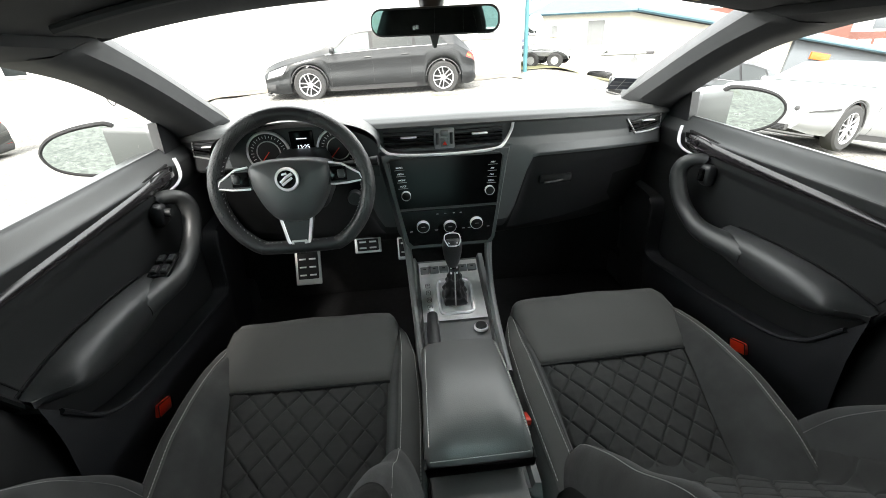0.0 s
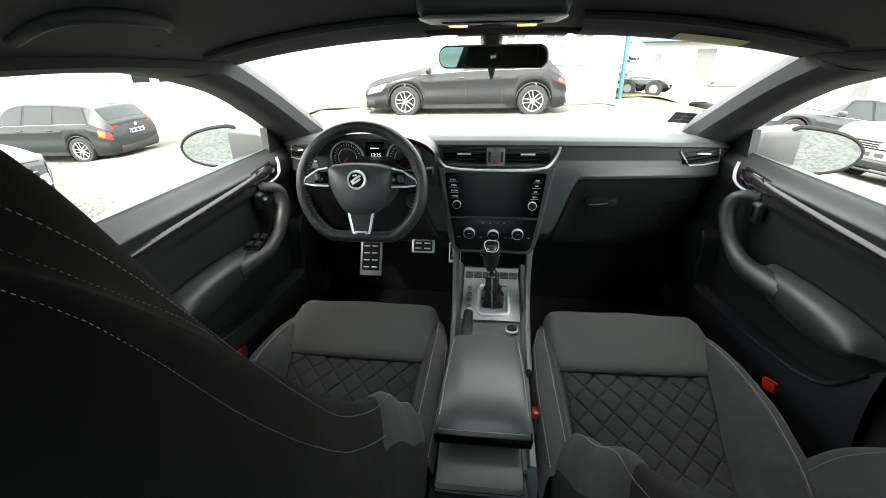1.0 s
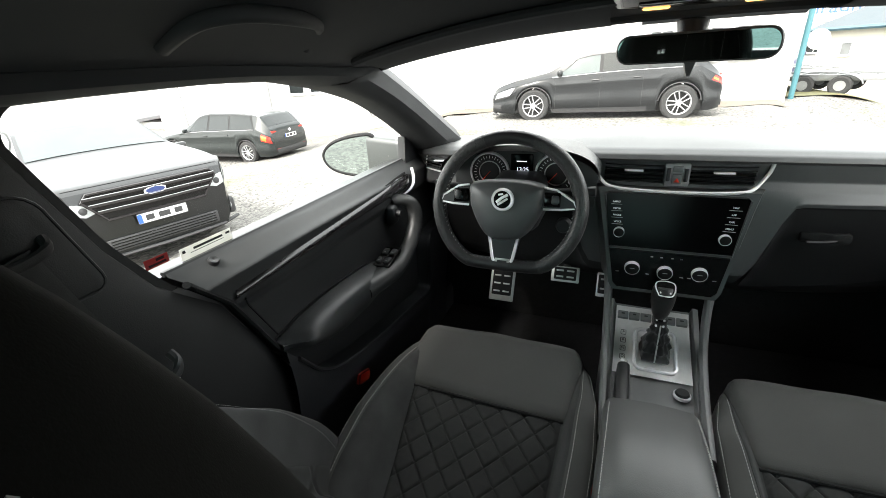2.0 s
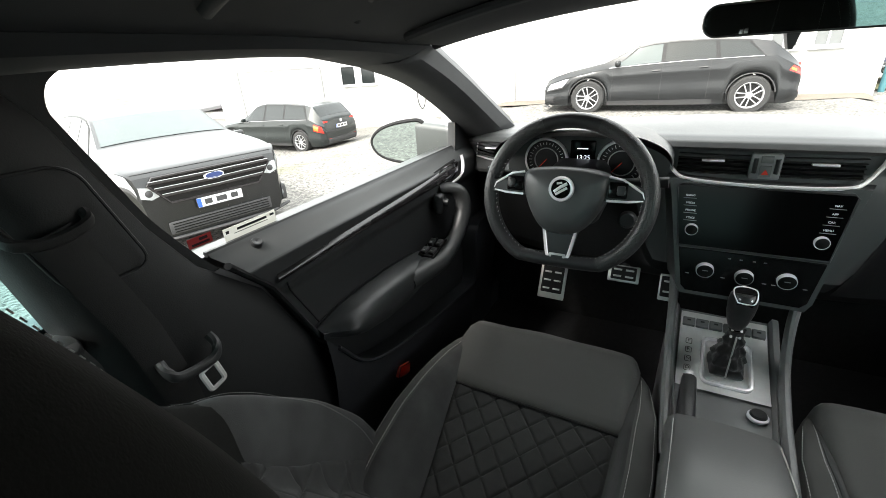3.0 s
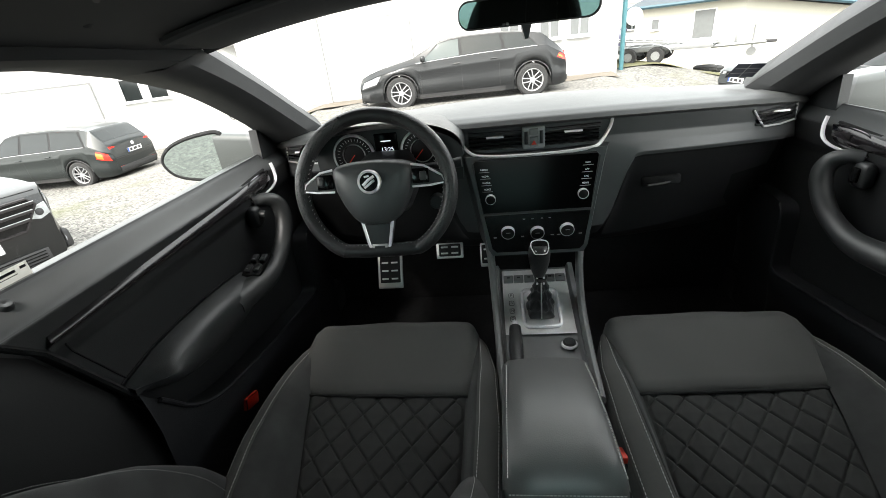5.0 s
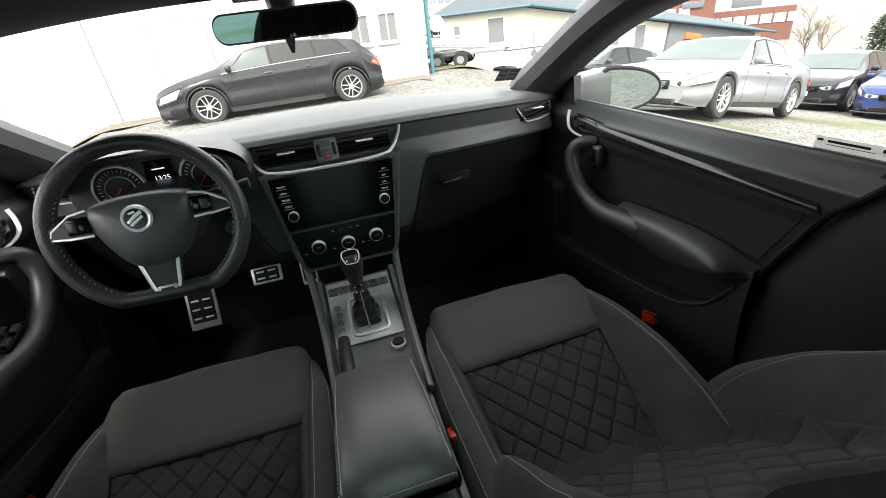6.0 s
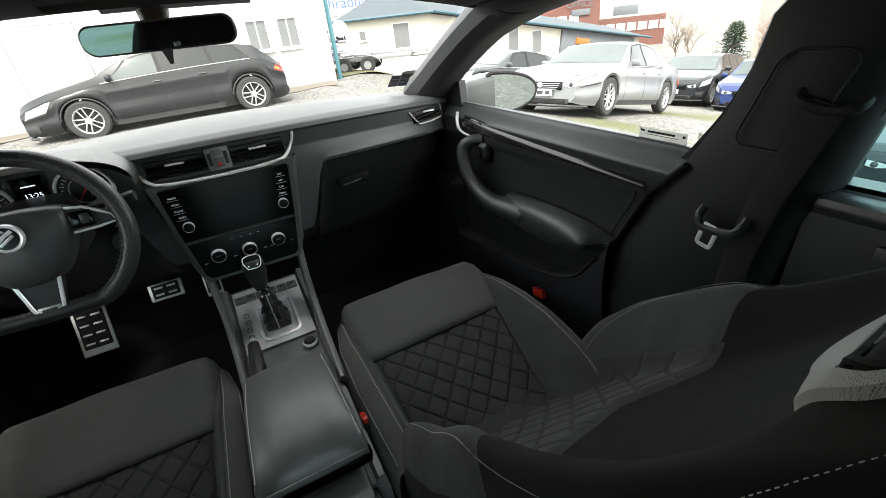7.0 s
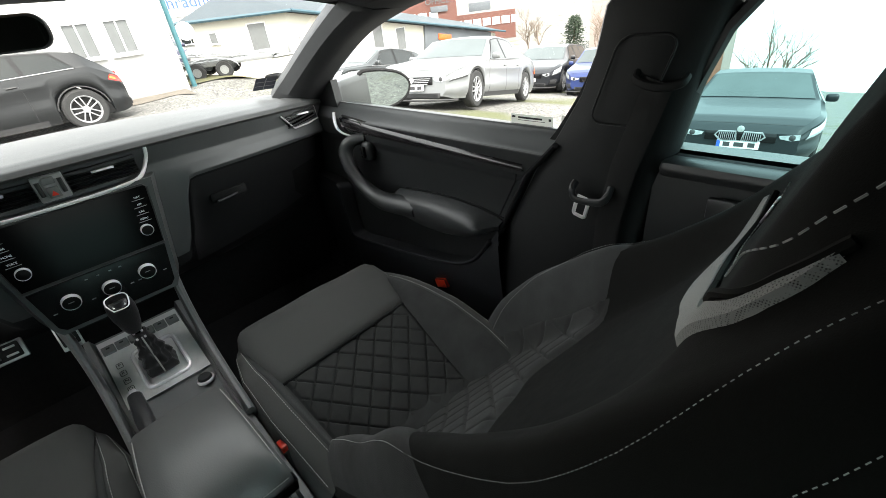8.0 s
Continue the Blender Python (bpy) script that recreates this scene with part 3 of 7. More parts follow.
    part("door_seal", tube(rear, 0.006, 0.010, 8, up=(side, 0, 0)), CARPET, d)
    reflector = part("reflector", moved(rbox((0, 0, 0), (0.012, 0.052, 0.030), 0.004), Matrix.Translation((side * 0.700, -0.160, 0.514)) @ Matrix.Rotation(radians(-20), 4, "X")), RED, d, "red door-edge reflector")
    part("reflector_rim", moved(tube([(-side * 0.006, a, b) for a, b in rounded(-0.026, -0.015, 0.026, 0.015, 0.004, 2)], 0.0012, None, 5, up=(1, 0, 0), close=True), Matrix.Translation((side * 0.700, -0.160, 0.514)) @ Matrix.Rotation(radians(-20), 4, "X")), CARPET, reflector)
    if side < 0:
        part("lock_pin", turned([(0.0, 0.001), (0.004, 0.003), (0.008, 0.003), (0.010, 0.0), (0.010, -0.006)], 18, Matrix.Translation((side * (XW - 0.014), -0.44, 0.9795)) @ Matrix.Rotation(radians(-32 * side), 4, "Y")), HARD_BLACK, d)
    # corner trim with the mirror's foot
    tri = [(0.47, 0.965), (0.47, 1.0), (0.36, 1.06), (0.33, 1.06), (0.32, 0.965)]
    part("mirror_corner", prism(tri, "x", side * (XW - 0.012), side * (XW + 0.012)), HARD_BLACK, d)
    # window
    edge = [(0.33, 0.985)] + [(p.y, p.z) for p in (along(D_CURVE, 0.35 + 0.65 * k / 8) for k in range(9))] + [(y, top_z(y)) for y in (-0.2, -0.35, -0.5, -0.6)] + [(-0.65, 1.235), (-0.61, 1.12), (-0.53, 0.985)]
    pane = part("window_pane", ([(side * (XW + 0.018), y, z) for y, z in edge], [tuple(range(len(edge)))]), CLEAR, d)
    pane.visible_shadow = False
    # printed films on the glass
    gx = side * (XW + 0.0165)
    white = part("white_sticker", rbox((gx, -0.420, 0.999), (0.0004, 0.108, 0.022), 0), FILM_WHITE, pane, "white printed sticker")
    part("print", join(rbox((gx - side * 0.0006, -0.417, 1.003), (0.0003, 0.062, 0.004), 0), rbox((gx - side * 0.0006, -0.42, 0.9975), (0.0003, 0.07, 0.001), 0), rbox((gx - side * 0.0006, -0.467, 1.003), (0.0003, 0.006, 0.005), 0), rbox((gx - side * 0.0006, -0.374, 1.004), (0.0003, 0.009, 0.004), 0)), FILM_DARK, white)
    red = part("red_sticker", rbox((gx, -0.514, 1.008), (0.0004, 0.040, 0.016), 0), FILM_RED if side < 0 else FILM_WHITE, pane, "red printed sticker")
    part("print", join(rbox((gx - side * 0.0006, -0.514, 1.0045), (0.0003, 0.030, 0.0035), 0), rbox((gx - side * 0.0006, -0.508, 1.011), (0.0003, 0.014, 0.0045), 0)), FILM_DARK if side < 0 else FILM_RED, red)
    # wing mirror
    o = [(0.931, 0.925), (0.925, 0.985), (0.925, 1.035), (0.933, 1.050), (0.958, 1.054), (1.021, 1.046), (1.078, 1.028), (1.111, 1.002), (1.118, 0.975), (1.099, 0.943), (1.059, 0.923), (1.001, 0.911), (0.958, 0.906), (0.939, 0.911)]
    o = [(p.x, p.y) for p in curve([(a, b, 0) for a, b in o + o[:1]], 5)[:-1]]
    cx, cz = 1.020, 0.982

    def flip(geo):
        return geo if side > 0 else mirrored(geo)
    arm = part("mirror_arm", flip(loft([[Vector((x, y + 0.06 * (x - 0.8), z)) for y, z in rounded(0.39, 0.928 - 0.004 * k, 0.50, 1.036 + 0.005 * k, 0.020)] for k, x in enumerate((0.79, 0.84, 0.90, 0.950))])), MIRROR_PAINT, d, "grey painted mirror arm")
    part("mirror_foot", flip(rbox((0.855, 0.45, 0.945), (0.13, 0.09, 0.03), 0.012)), HARD_BLACK, arm)
    rings = [[Vector((cx + (x - cx) * k, y, cz + (z - cz) * k)) for x, z in o] for k, y in ((0.99, 0.392), (1.0, 0.40), (0.99, 0.43), (0.93, 0.48), (0.75, 0.525), (0.4, 0.545))]
    turn = Matrix.Translation((cx, 0.400, cz)) @ Matrix.Rotation(radians(-13), 4, "Z") @ Matrix.Translation((-cx, -0.400, -cz))
    shell_m = part("mirror_shell", flip(moved(loft(rings), turn)), MIRROR_PAINT, d, "grey painted mirror shell")
    part("mirror_rim", flip(moved(tube([(x, 0.392, z) for x, z in o], 0.007, 0.010, 8, up=(0, 1, 0), close=True), turn)), CARPET, shell_m)
    tilt = Matrix.Translation((cx, 0.400, cz)) @ Matrix.Rotation(radians(-15), 4, "Z") @ Matrix.Translation((-cx, -0.400, -cz))
    part("mirror_glass", flip(moved(prism([(cx + (x - cx) * 0.95, cz + (z - cz) * 0.93) for x, z in o], "y", 0.385, 0.389), tilt)), MIRROR, shell_m, "mirror glass")
    return d


for s in (-1, 1):
    front_door(s)


def rear_door(side):
    d = empty("rear_door", (side * 0.77, -1.1, 0.3), "black rear door with tinted window", "car door", "rear doors")
    part("door_panel", join(grid(lambda u, v: Vector((side * (XW - 0.01 - 0.02 * math.sin(math.pi * v)), -0.70 - 0.82 * u, 0.3 + 0.665 * v)), 16, 16), rbox((side * (XW + 0.05), -1.11, 0.63), (0.02, 0.8, 0.64), 0.005)), DOOR_TRIM_SHADED, d)
    part("belt_pad", rbox((side * (XW - 0.005), -1.11, 0.957), (0.055, 0.80, 0.03), 0.012), DOOR_TRIM_SHADED, d)
    part("inner_handle_cup", rbox((side * (XW - 0.03), -0.86, 0.905), (0.012, 0.13, 0.04), 0.01), HARD_BLACK, d)
    part("armrest", rbox((side * (XW - 0.04), -1.1, 0.74), (0.09, 0.5, 0.06), 0.02), DOOR_TRIM_SHADED, d)
    edge = [(-0.715, 0.965), (-0.735, 1.08), (-0.765, 1.165), (-0.80, 1.21), (-0.86, 1.235), (-1.0, 1.232), (-1.25, 1.215), (-1.5, 1.17), (-1.52, 0.965)]
    pane = part("window_pane", ([(side * (XW + 0.018), y, z) for y, z in edge], [tuple(range(len(edge)))]), TINTED, d, "green-tinted glass")
    pane.visible_shadow = False
    part("window_seal", tube([(side * (XW + 0.01), y, z) for y, z in edge], 0.010, 0.010, 6, up=(1, 0, 0), close=True), HARD_BLACK, d)


for s in (-1, 1):
    rear_door(s)
rear_glass = thing("window_2", grid(lambda u, v: (-0.66 + 1.32 * u, -2.03 + 0.03 * v - 0.02 * math.cos(3 * (u - 0.5)), 0.945 + 0.30 * v), 10, 4), TINTED, "tinted rear window", "window", kind="structure")
rear_glass.visible_shadow = False


# dashboard
def y0(x):
    return 0.13 + 0.5 * x * x


def lip_z(x):
    return 1.053 - 0.105 * x * x


def dash_section(x):
    """Corners of the dash from the windscreen down to the knees, at a distance x from the middle."""
    l, y = lip_z(x), y0(x)
    drop = 0.17 * (1 - sm(0.165, 0.245, abs(x)))
    yw = 0.735 - 0.45 * x * x
    pts = [(yw + 0.05, 1.005), (yw, 1.028), (y + (yw - y) * 0.6, l + 0.012), (y + 0.10, l + 0.016), (y + 0.03, l + 0.014), (y + 0.008, l + 0.006), (y, l - 0.004), (y + 0.012, l - 0.012),
           (y + 0.018, l - 0.05), (y + 0.012, l - 0.070), (y + 0.002, l - 0.092 - drop), (y + 0.004, l - 0.100 - drop), (y + 0.040, l - 0.108 - drop), (y + 0.062, l - 0.20 - 0.7 * drop), (y + 0.095, l - 0.28 - 0.3 * drop), (y + 0.125, l - 0.345), (y + 0.17, l - 0.39), (y + 0.40, l - 0.42)]
    return pts


def dash_sheet(i0, i1):
    n = i1 - i0

    def f(u, v):
        x = -0.765 + 1.53 * u
        s = dash_section(x)
        k = i0 + v * n
        i = min(int(k), len(s) - 2)
        a, b = s[i], s[i + 1]
        return (x, a[0] + (b[0] - a[0]) * (k - i), a[1] + (b[1] - a[1]) * (k - i))
    return f


dash = empty("dashboard", (0, 0.3, 0.7), "dark soft-touch dashboard with chrome-edged air vents", "dashboard")
part("top_pad", grid(dash_sheet(0, 7), 60, 28), DASH_TOP, dash, "grained dark grey dash top")
part("fascia", grid(dash_sheet(7, 11), 90, 32), SOFT_BLACK, dash)
# darker colour below the lip stands for the overhang's shade
part("knee_panel", grid(dash_sheet(11, 17), 90, 30), PILLAR_BLACK, dash, "panel under the fascia, coloured dark for the shade there")


def face(x, z, out=0.0):
    """A place on the upright face of the dash."""
    return Vector((x, y0(x) + 0.016 - out, z))


def vent(x0, x1, z0, z1, slats=5, lean=0.0, skew=0.03):
    """An air vent with its hollow, slats and a bright tab."""
    n = 10
    back = part("vent", grid(lambda u, v: face(x0 + (x1 - x0) * u, z0 + (z1 - z0) * v + lean * (x0 + (x1 - x0) * u), 0.001), n, 2), PIANO, dash)
    for k in range(slats):
        z = z0 + (z1 - z0) * (k + 0.5) / slats
        part("slat", tube([face(x0 + (x1 - x0) * u / n, z + lean * (x0 + (x1 - x0) * u / n), 0.004) for u in range(n + 1)], 0.007, 0.0016, 6), HARD_BLACK, back)
    xm = (x0 + x1) / 2
    part("tab", rbox(face(xm, (z0 + z1) / 2 + 0.008 + lean * xm, 0.014), (0.040, 0.012, 0.0045), 0.0015), CHROME, back)
    return back


vent(-0.150, -0.027, 0.992, 1.037)
vent(0.027, 0.150, 0.992, 1.037)
vent(0.575, 0.715, 0.955, 0.998, 4, lean=-0.0)
vent(-0.725, -0.575, 0.955, 0.998, 4)
# chrome line under the middle vents
line = [(-0.178, 1.040), (-0.172, 1.018), (-0.150, 0.992), (-0.118, 0.984), (-0.05, 0.981), (0.05, 0.981), (0.118, 0.984), (0.150, 0.992), (0.172, 1.018), (0.178, 1.040)]
part("chrome_line", tube([face(x, z, 0.006 + 0.026 * sm(0.176, 0.13, abs(x))) for x, z in [(p.x, p.y) for p in curve([(a, b, 0) for a, b in line], 5)]], 0.0036, 0.0040, 8), GREY_TRIM, dash, "chrome trim line")
for s in (-1, 1):
    pts = [(s * 0.555, 1.0), (s * 0.60, 0.952), (s * 0.665, 0.946), (s * 0.727, 0.946), (s * 0.722, 0.975), (s * 0.715, 0.998)]
    part("chrome_line", tube([face(x, z, 0.006) for x, z in pts], 0.0026, 0.0026, 6), GREY_TRIM, dash)
# hazard block between the middle vents
hz = part("switch_block", rbox(face(0, 1.0145, 0.004), (0.050, 0.016, 0.050), 0.003), mat("dark_silver", (0.30, 0.30, 0.30), 0.4, 0.2), dash)
part("hazard_button", rbox(face(0, 1.006, 0.014), (0.020, 0.006, 0.022), 0.002), CONSOLE_GREY, hz)
part("hazard_mark", prism([(-0.006, 1.000), (0.006, 1.000), (0, 1.010)], "y", y0(0) - 0.002, y0(0) + 0.0), RED, hz, "red warning triangle")
part("upper_button", rbox(face(0, 1.029, 0.014), (0.020, 0.006, 0.014), 0.002), CONSOLE_GREY, hz)
for s in (-1, 1):
    part("thumb_wheel", tube([face(s * 0.0175, 1.002, 0.013), face(s * 0.0175, 1.030, 0.013)], 0.004, 0.006, 10, up=(0, 1, 0)), HARD_BLACK, hz)

# centre stack: screen and climate panel, leaning towards the cabin at its foot
def stack(x, z, out=0.0):
    return Vector((x, 0.124 - 0.20 * (0.98 - z) - out, z))


bez = [(-0.160, 0.985), (-0.150, 0.94), (-0.135, 0.86), (-0.118, 0.765), (-0.108, 0.748), (0.108, 0.748), (0.118, 0.765), (0.135, 0.86), (0.150, 0.94), (0.160, 0.985)]
part("stack_surround", loft([[stack(x, z, 0.006) for x, z in bez], [stack(x * 1.15, z, -0.06) for x, z in bez]]), SOFT_BLACK, dash)
scr = [(-0.143, 0.970), (-0.136, 0.976), (0.136, 0.976), (0.143, 0.970), (0.125, 0.852), (-0.125, 0.852)]
screen = part("screen", loft([[stack(x, z, 0.012) for x, z in scr], [stack(x, z, 0.0) for x, z in scr]]), SCREEN, dash, "dark glass touch screen, switched off")
part("screen_edge", tube([stack(x, z, 0.010) for x, z in scr], 0.003, 0.003, 6, close=True), HARD_BLACK, screen)
for s in (-1, 1):
    for k in range(4):
        z = 0.955 - 0.015 * k
        part("key_line", rbox(stack(s * (0.1175 - 0.002 * k), z - 0.005, 0.0125), (0.024, 0.001, 0.0009), 0), GREY_MARK, screen)
        word = (("RADIO", "MEDIA", "PHONE", "VOICE"), ("NAV", "APP", "CAR", "MENU"))[s > 0][k]
        letters("key_word", word, 0.0055, Matrix.Translation(stack(s * (0.1175 - 0.002 * k), z + 0.0005, 0.0125)) @ Matrix.Rotation(radians(78.7), 4, "X"), KEY_GLOW, screen, depth=0.0001)
    knob = part("knob", moved(turned([(0.0, 0.009), (0.009, 0.009), (0.0105, 0.008), (0.011, 0.0)], 20), Matrix.Translation(stack(s * 0.106, 0.888, 0.012)) @ Matrix.Rotation(radians(90), 4, "X")), KNOB, screen)
    part("ring", moved(turned([(0.0107, 0.0085), (0.0117, 0.0085), (0.0122, 0.007), (0.0122, 0.0), (0.0107, 0.0)], 24), Matrix.Translation(stack(s * 0.106, 0.888, 0.012)) @ Matrix.Rotation(radians(90), 4, "X")), CHROME, knob, "chrome ring")
clim = [(-0.123, 0.846), (0.123, 0.846), (0.108, 0.768), (0.098, 0.758), (-0.098, 0.758), (-0.108, 0.768)]
climate = part("climate_panel", loft([[stack(x, z, 0.012) for x, z in clim], [stack(x, z, 0.0) for x, z in clim]]), PIANO, dash, "gloss black climate panel")
for x in (-0.069, 0.0, 0.069):
    z = 0.808 if x else 0.804
    kn = part("knob", moved(turned([(0.0, 0.010), (0.013, 0.010), (0.0145, 0.009), (0.015, 0.0)], 24), Matrix.Translation(stack(x, z, 0.012)) @ Matrix.Rotation(radians(98), 4, "X")), KNOB, climate)
    part("ring", moved(turned([(0.0150, 0.0095), (0.0158, 0.0095), (0.0163, 0.008), (0.0166, 0.0), (0.0150, 0.0)], 28), Matrix.Translation(stack(x, z, 0.012)) @ Matrix.Rotation(radians(98), 4, "X")), CHROME, kn, "chrome ring")
    part("mark", rbox(stack(x, z + 0.001, 0.0228), (0.010, 0.001, 0.0014), 0), GREY_MARK, kn)
for x in (-0.10, -0.035, 0.035, 0.05, 0.10):
    part("button_mark", rbox(stack(x, 0.795, 0.0125), (0.007, 0.001, 0.0016), 0), GREY_MARK, climate)
for x in (-0.03, -0.01, 0.012, 0.03):
    part("button_mark", rbox(stack(x, 0.836, 0.0125), (0.005, 0.001, 0.0018), 0), GREY_MARK, climate)

# glove box, its colour darkened for the shade under the dash lip
def lid_top(x):
    return lip_z(x) - 0.112 - 0.15 * (1 - sm(0.185, 0.25, x))


gb = part("glove_box", grid(lambda u, v: (0.195 + 0.50 * u, y0(0.195 + 0.50 * u) + 0.026 + 0.004 * sm(0.0, 0.05, 0.05 - v) + 0.085 * v, lid_top(0.195 + 0.50 * u) + (0.70 - lid_top(0.195 + 0.50 * u)) * v), 40, 14), LID_SHADED, dash)
hd = part("latch_recess", rbox((0.322, y0(0.322) + 0.032, 0.864), (0.096, 0.016, 0.026), 0.010), CARPET, gb)
part("latch", tube(curve([(0.285, y0(0.285) + 0.026, 0.858), (0.327, y0(0.327) + 0.021, 0.859), (0.359, y0(0.359) + 0.021, 0.866), (0.366, y0(0.366) + 0.024, 0.876)], 5), 0.0034, 0.0034, 8), LID_SHADED, hd)
# small grilles at the ends of the dash top
for s in (-1, 1):
    g = part("demister_vent", rbox((s * 0.66, 0.47, 0.998), (0.09, 0.03, 0.012), 0.004), HARD_BLACK, dash)
    for k in range(7):
        part("rib", rbox((s * (0.63 + 0.011 * k), 0.468, 1.006), (0.003, 0.026, 0.006), 0.001), SOFT_BLACK, g)

# instrument cluster under its hood
WX = -0.343
cl = empty("instrument_cluster", (WX, 0.15, 0.95), "instrument cluster with two round dials under a black hood", "instrument cluster")


def hood(u, v):
    a = math.pi * (0.02 + 0.96 * u)
    w, h = 0.185, 0.075
    return Vector((WX - w * math.cos(a), 0.045 + 0.20 * v, 1.005 + h * math.sin(a) ** 0.7 * (1 - 0.2 * v)))


part("hood", join(grid(hood, 30, 8), grid(lambda u, v: hood(u, v) + Vector((0, 0.003, 0.012)), 30, 8)), HARD_BLACK, cl)
part("back_plate", prism([(WX - 0.175, 0.93), (WX + 0.175, 0.93), (WX + 0.18, 1.02), (WX + 0.12, 1.072), (WX - 0.12, 1.072), (WX - 0.18, 1.02)], "y", 0.135, 0.16), ARM_PAD, cl)
for dx in (-0.083, 0.083):
    m = Matrix.Translation((WX + dx, 0.133, 1.008)) @ Matrix.Rotation(radians(90), 4, "X")
    dial = part("dial", turned([(0.0, 0.002), (0.046, 0.002), (0.050, 0.0)], 32, m), DIAL, cl)
    part("inner_ring", turned([(0.026, 0.0035), (0.0275, 0.004), (0.0285, 0.003), (0.0285, 0.001), (0.026, 0.001)], 32, m), STEEL, dial)
    part("dial_ring", turned([(0.046, 0.006), (0.0495, 0.008), (0.052, 0.004), (0.052, 0.0), (0.048, 0.0)], 36, m), CHROME, dial)
    for k in range(25):
        a = radians(225 - 11.25 * k)
        part("tick", moved(rbox((0, 0, 0), (0.007 if k % 2 == 0 else 0.004, 0.0011, 0.0006), 0), m @ Matrix.Rotation(a, 4, "Z") @ Matrix.Translation((0.038, 0, 0.003))), WHITE_MARK, dial)
    part("needle", moved(rbox((0, 0, 0), (0.034, 0.002, 0.001), 0), m @ Matrix.Rotation(radians(228), 4, "Z") @ Matrix.Translation((0.014, 0, 0.005))), RED, dial)
disp = part("display", rbox((WX, 0.130, 1.018), (0.055, 0.006, 0.075), 0.002), SCREEN, cl)
letters("clock", "13:25", 0.014, Matrix.Translation((WX + 0.002, 0.1255, 1.018)) @ Matrix.Rotation(radians(90), 4, "X"), DISPLAY, disp, "lit clock digits", 0.0002)
part("date_bar", rbox((WX, 0.1262, 1.038), (0.024, 0.0006, 0.0022), 0), DISPLAY, disp)
part("status_bar", rbox((WX, 0.1262, 0.992), (0.034, 0.0006, 0.0014), 0), DISPLAY, disp)

# steering wheel, flat at its foot
sw = empty("steering_wheel", (WX, -0.03, 0.97), "flat-bottomed black leather steering wheel with metal inserts", "steering wheel")
SWM = Matrix.Translation((WX, -0.03, 0.972)) @ Matrix.Rotation(radians(90 - 14), 4, "X")


def rim_at(a):
    x, y = 0.158 * math.cos(a), 0.150 * math.sin(a)
    if y < -0.128:
        y = -0.128 + (y + 0.128) * 0.12
    return Vector((x, y, 0))


full = [rim_at(2 * math.pi * k / 72) for k in range(72)]
rim = part("rim", moved(tube(full, 0.0150, 0.0172, 12, close=True), SWM), KNOB_LEATHER, sw)
for a0, a1 in ((38, 70), (110, 142), (-60, 38), (142, 240)):
    part("grip", moved(tube([rim_at(radians(a0 + (a1 - a0) * k / 16)) for k in range(17)], 0.0156, 0.0178, 12), SWM), PERFORATED, rim)
part("stitching", join(*[moved(rbox((0, 0, 0), (0.004, 0.0012, 0.0012), 0), SWM @ Matrix.Translation(rim_at(radians(a)) * 0.905 + Vector((0, 0, 0.008))) @ Matrix.Rotation(radians(a + 40), 4, "Z")) for a in range(150, 390, 4)]), THREAD, rim)
hub_o = [(-0.084, 0.036), (-0.075, 0.052), (-0.03, 0.060), (0.03, 0.060), (0.075, 0.052), (0.084, 0.036), (0.078, 0.0), (0.058, -0.042), (0.034, -0.068), (0.0, -0.074), (-0.034, -0.068), (-0.058, -0.042), (-0.078, 0.0)]
hub_o = [(p.x, p.y) for p in curve([(a, b, 0) for a, b in hub_o + hub_o[:1]], 4)[:-1]]
rings = [[(x * k, y * k, z) for x, y in hub_o] for k, z in ((1.0, -0.03), (1.0, 0.005), (0.97, 0.018), (0.88, 0.028), (0.6, 0.036), (0.2, 0.038))]
pad = part("airbag_pad", moved(loft(rings), SWM), SOFT_BLACK, sw)
badge = part("badge", moved(turned([(0.0, 0.044), (0.019, 0.044), (0.0225, 0.045), (0.0245, 0.041), (0.0245, 0.034)], 32), SWM @ Matrix.Translation((0, 0.018, 0))), CHROME, pad, "round chrome badge")
part("badge_field", moved(turned([(0.0, 0.0455), (0.018, 0.0455), (0.0185, 0.044)], 28), SWM @ Matrix.Translation((0, 0.018, 0))), PIANO, badge)
part("badge_shape", moved(join(tube([(-0.012, -0.006, 0.046), (0.0, 0.004, 0.047), (0.012, 0.011, 0.046)], 0.003, 0.0012, 6), tube([(-0.009, -0.011, 0.046), (0.003, -0.003, 0.047), (0.012, 0.003, 0.046)], 0.0025, 0.0012, 6), tube([(-0.008, 0.010, 0.046), (0.002, 0.012, 0.046)], 0.002, 0.0012, 6)), SWM @ Matrix.Translation((0, 0.018, 0))), CHROME, badge)
part("print_bar", moved(rbox((0, -0.052, 0.030), (0.02, 0.004, 0.001), 0), SWM), GREY_MARK, pad)
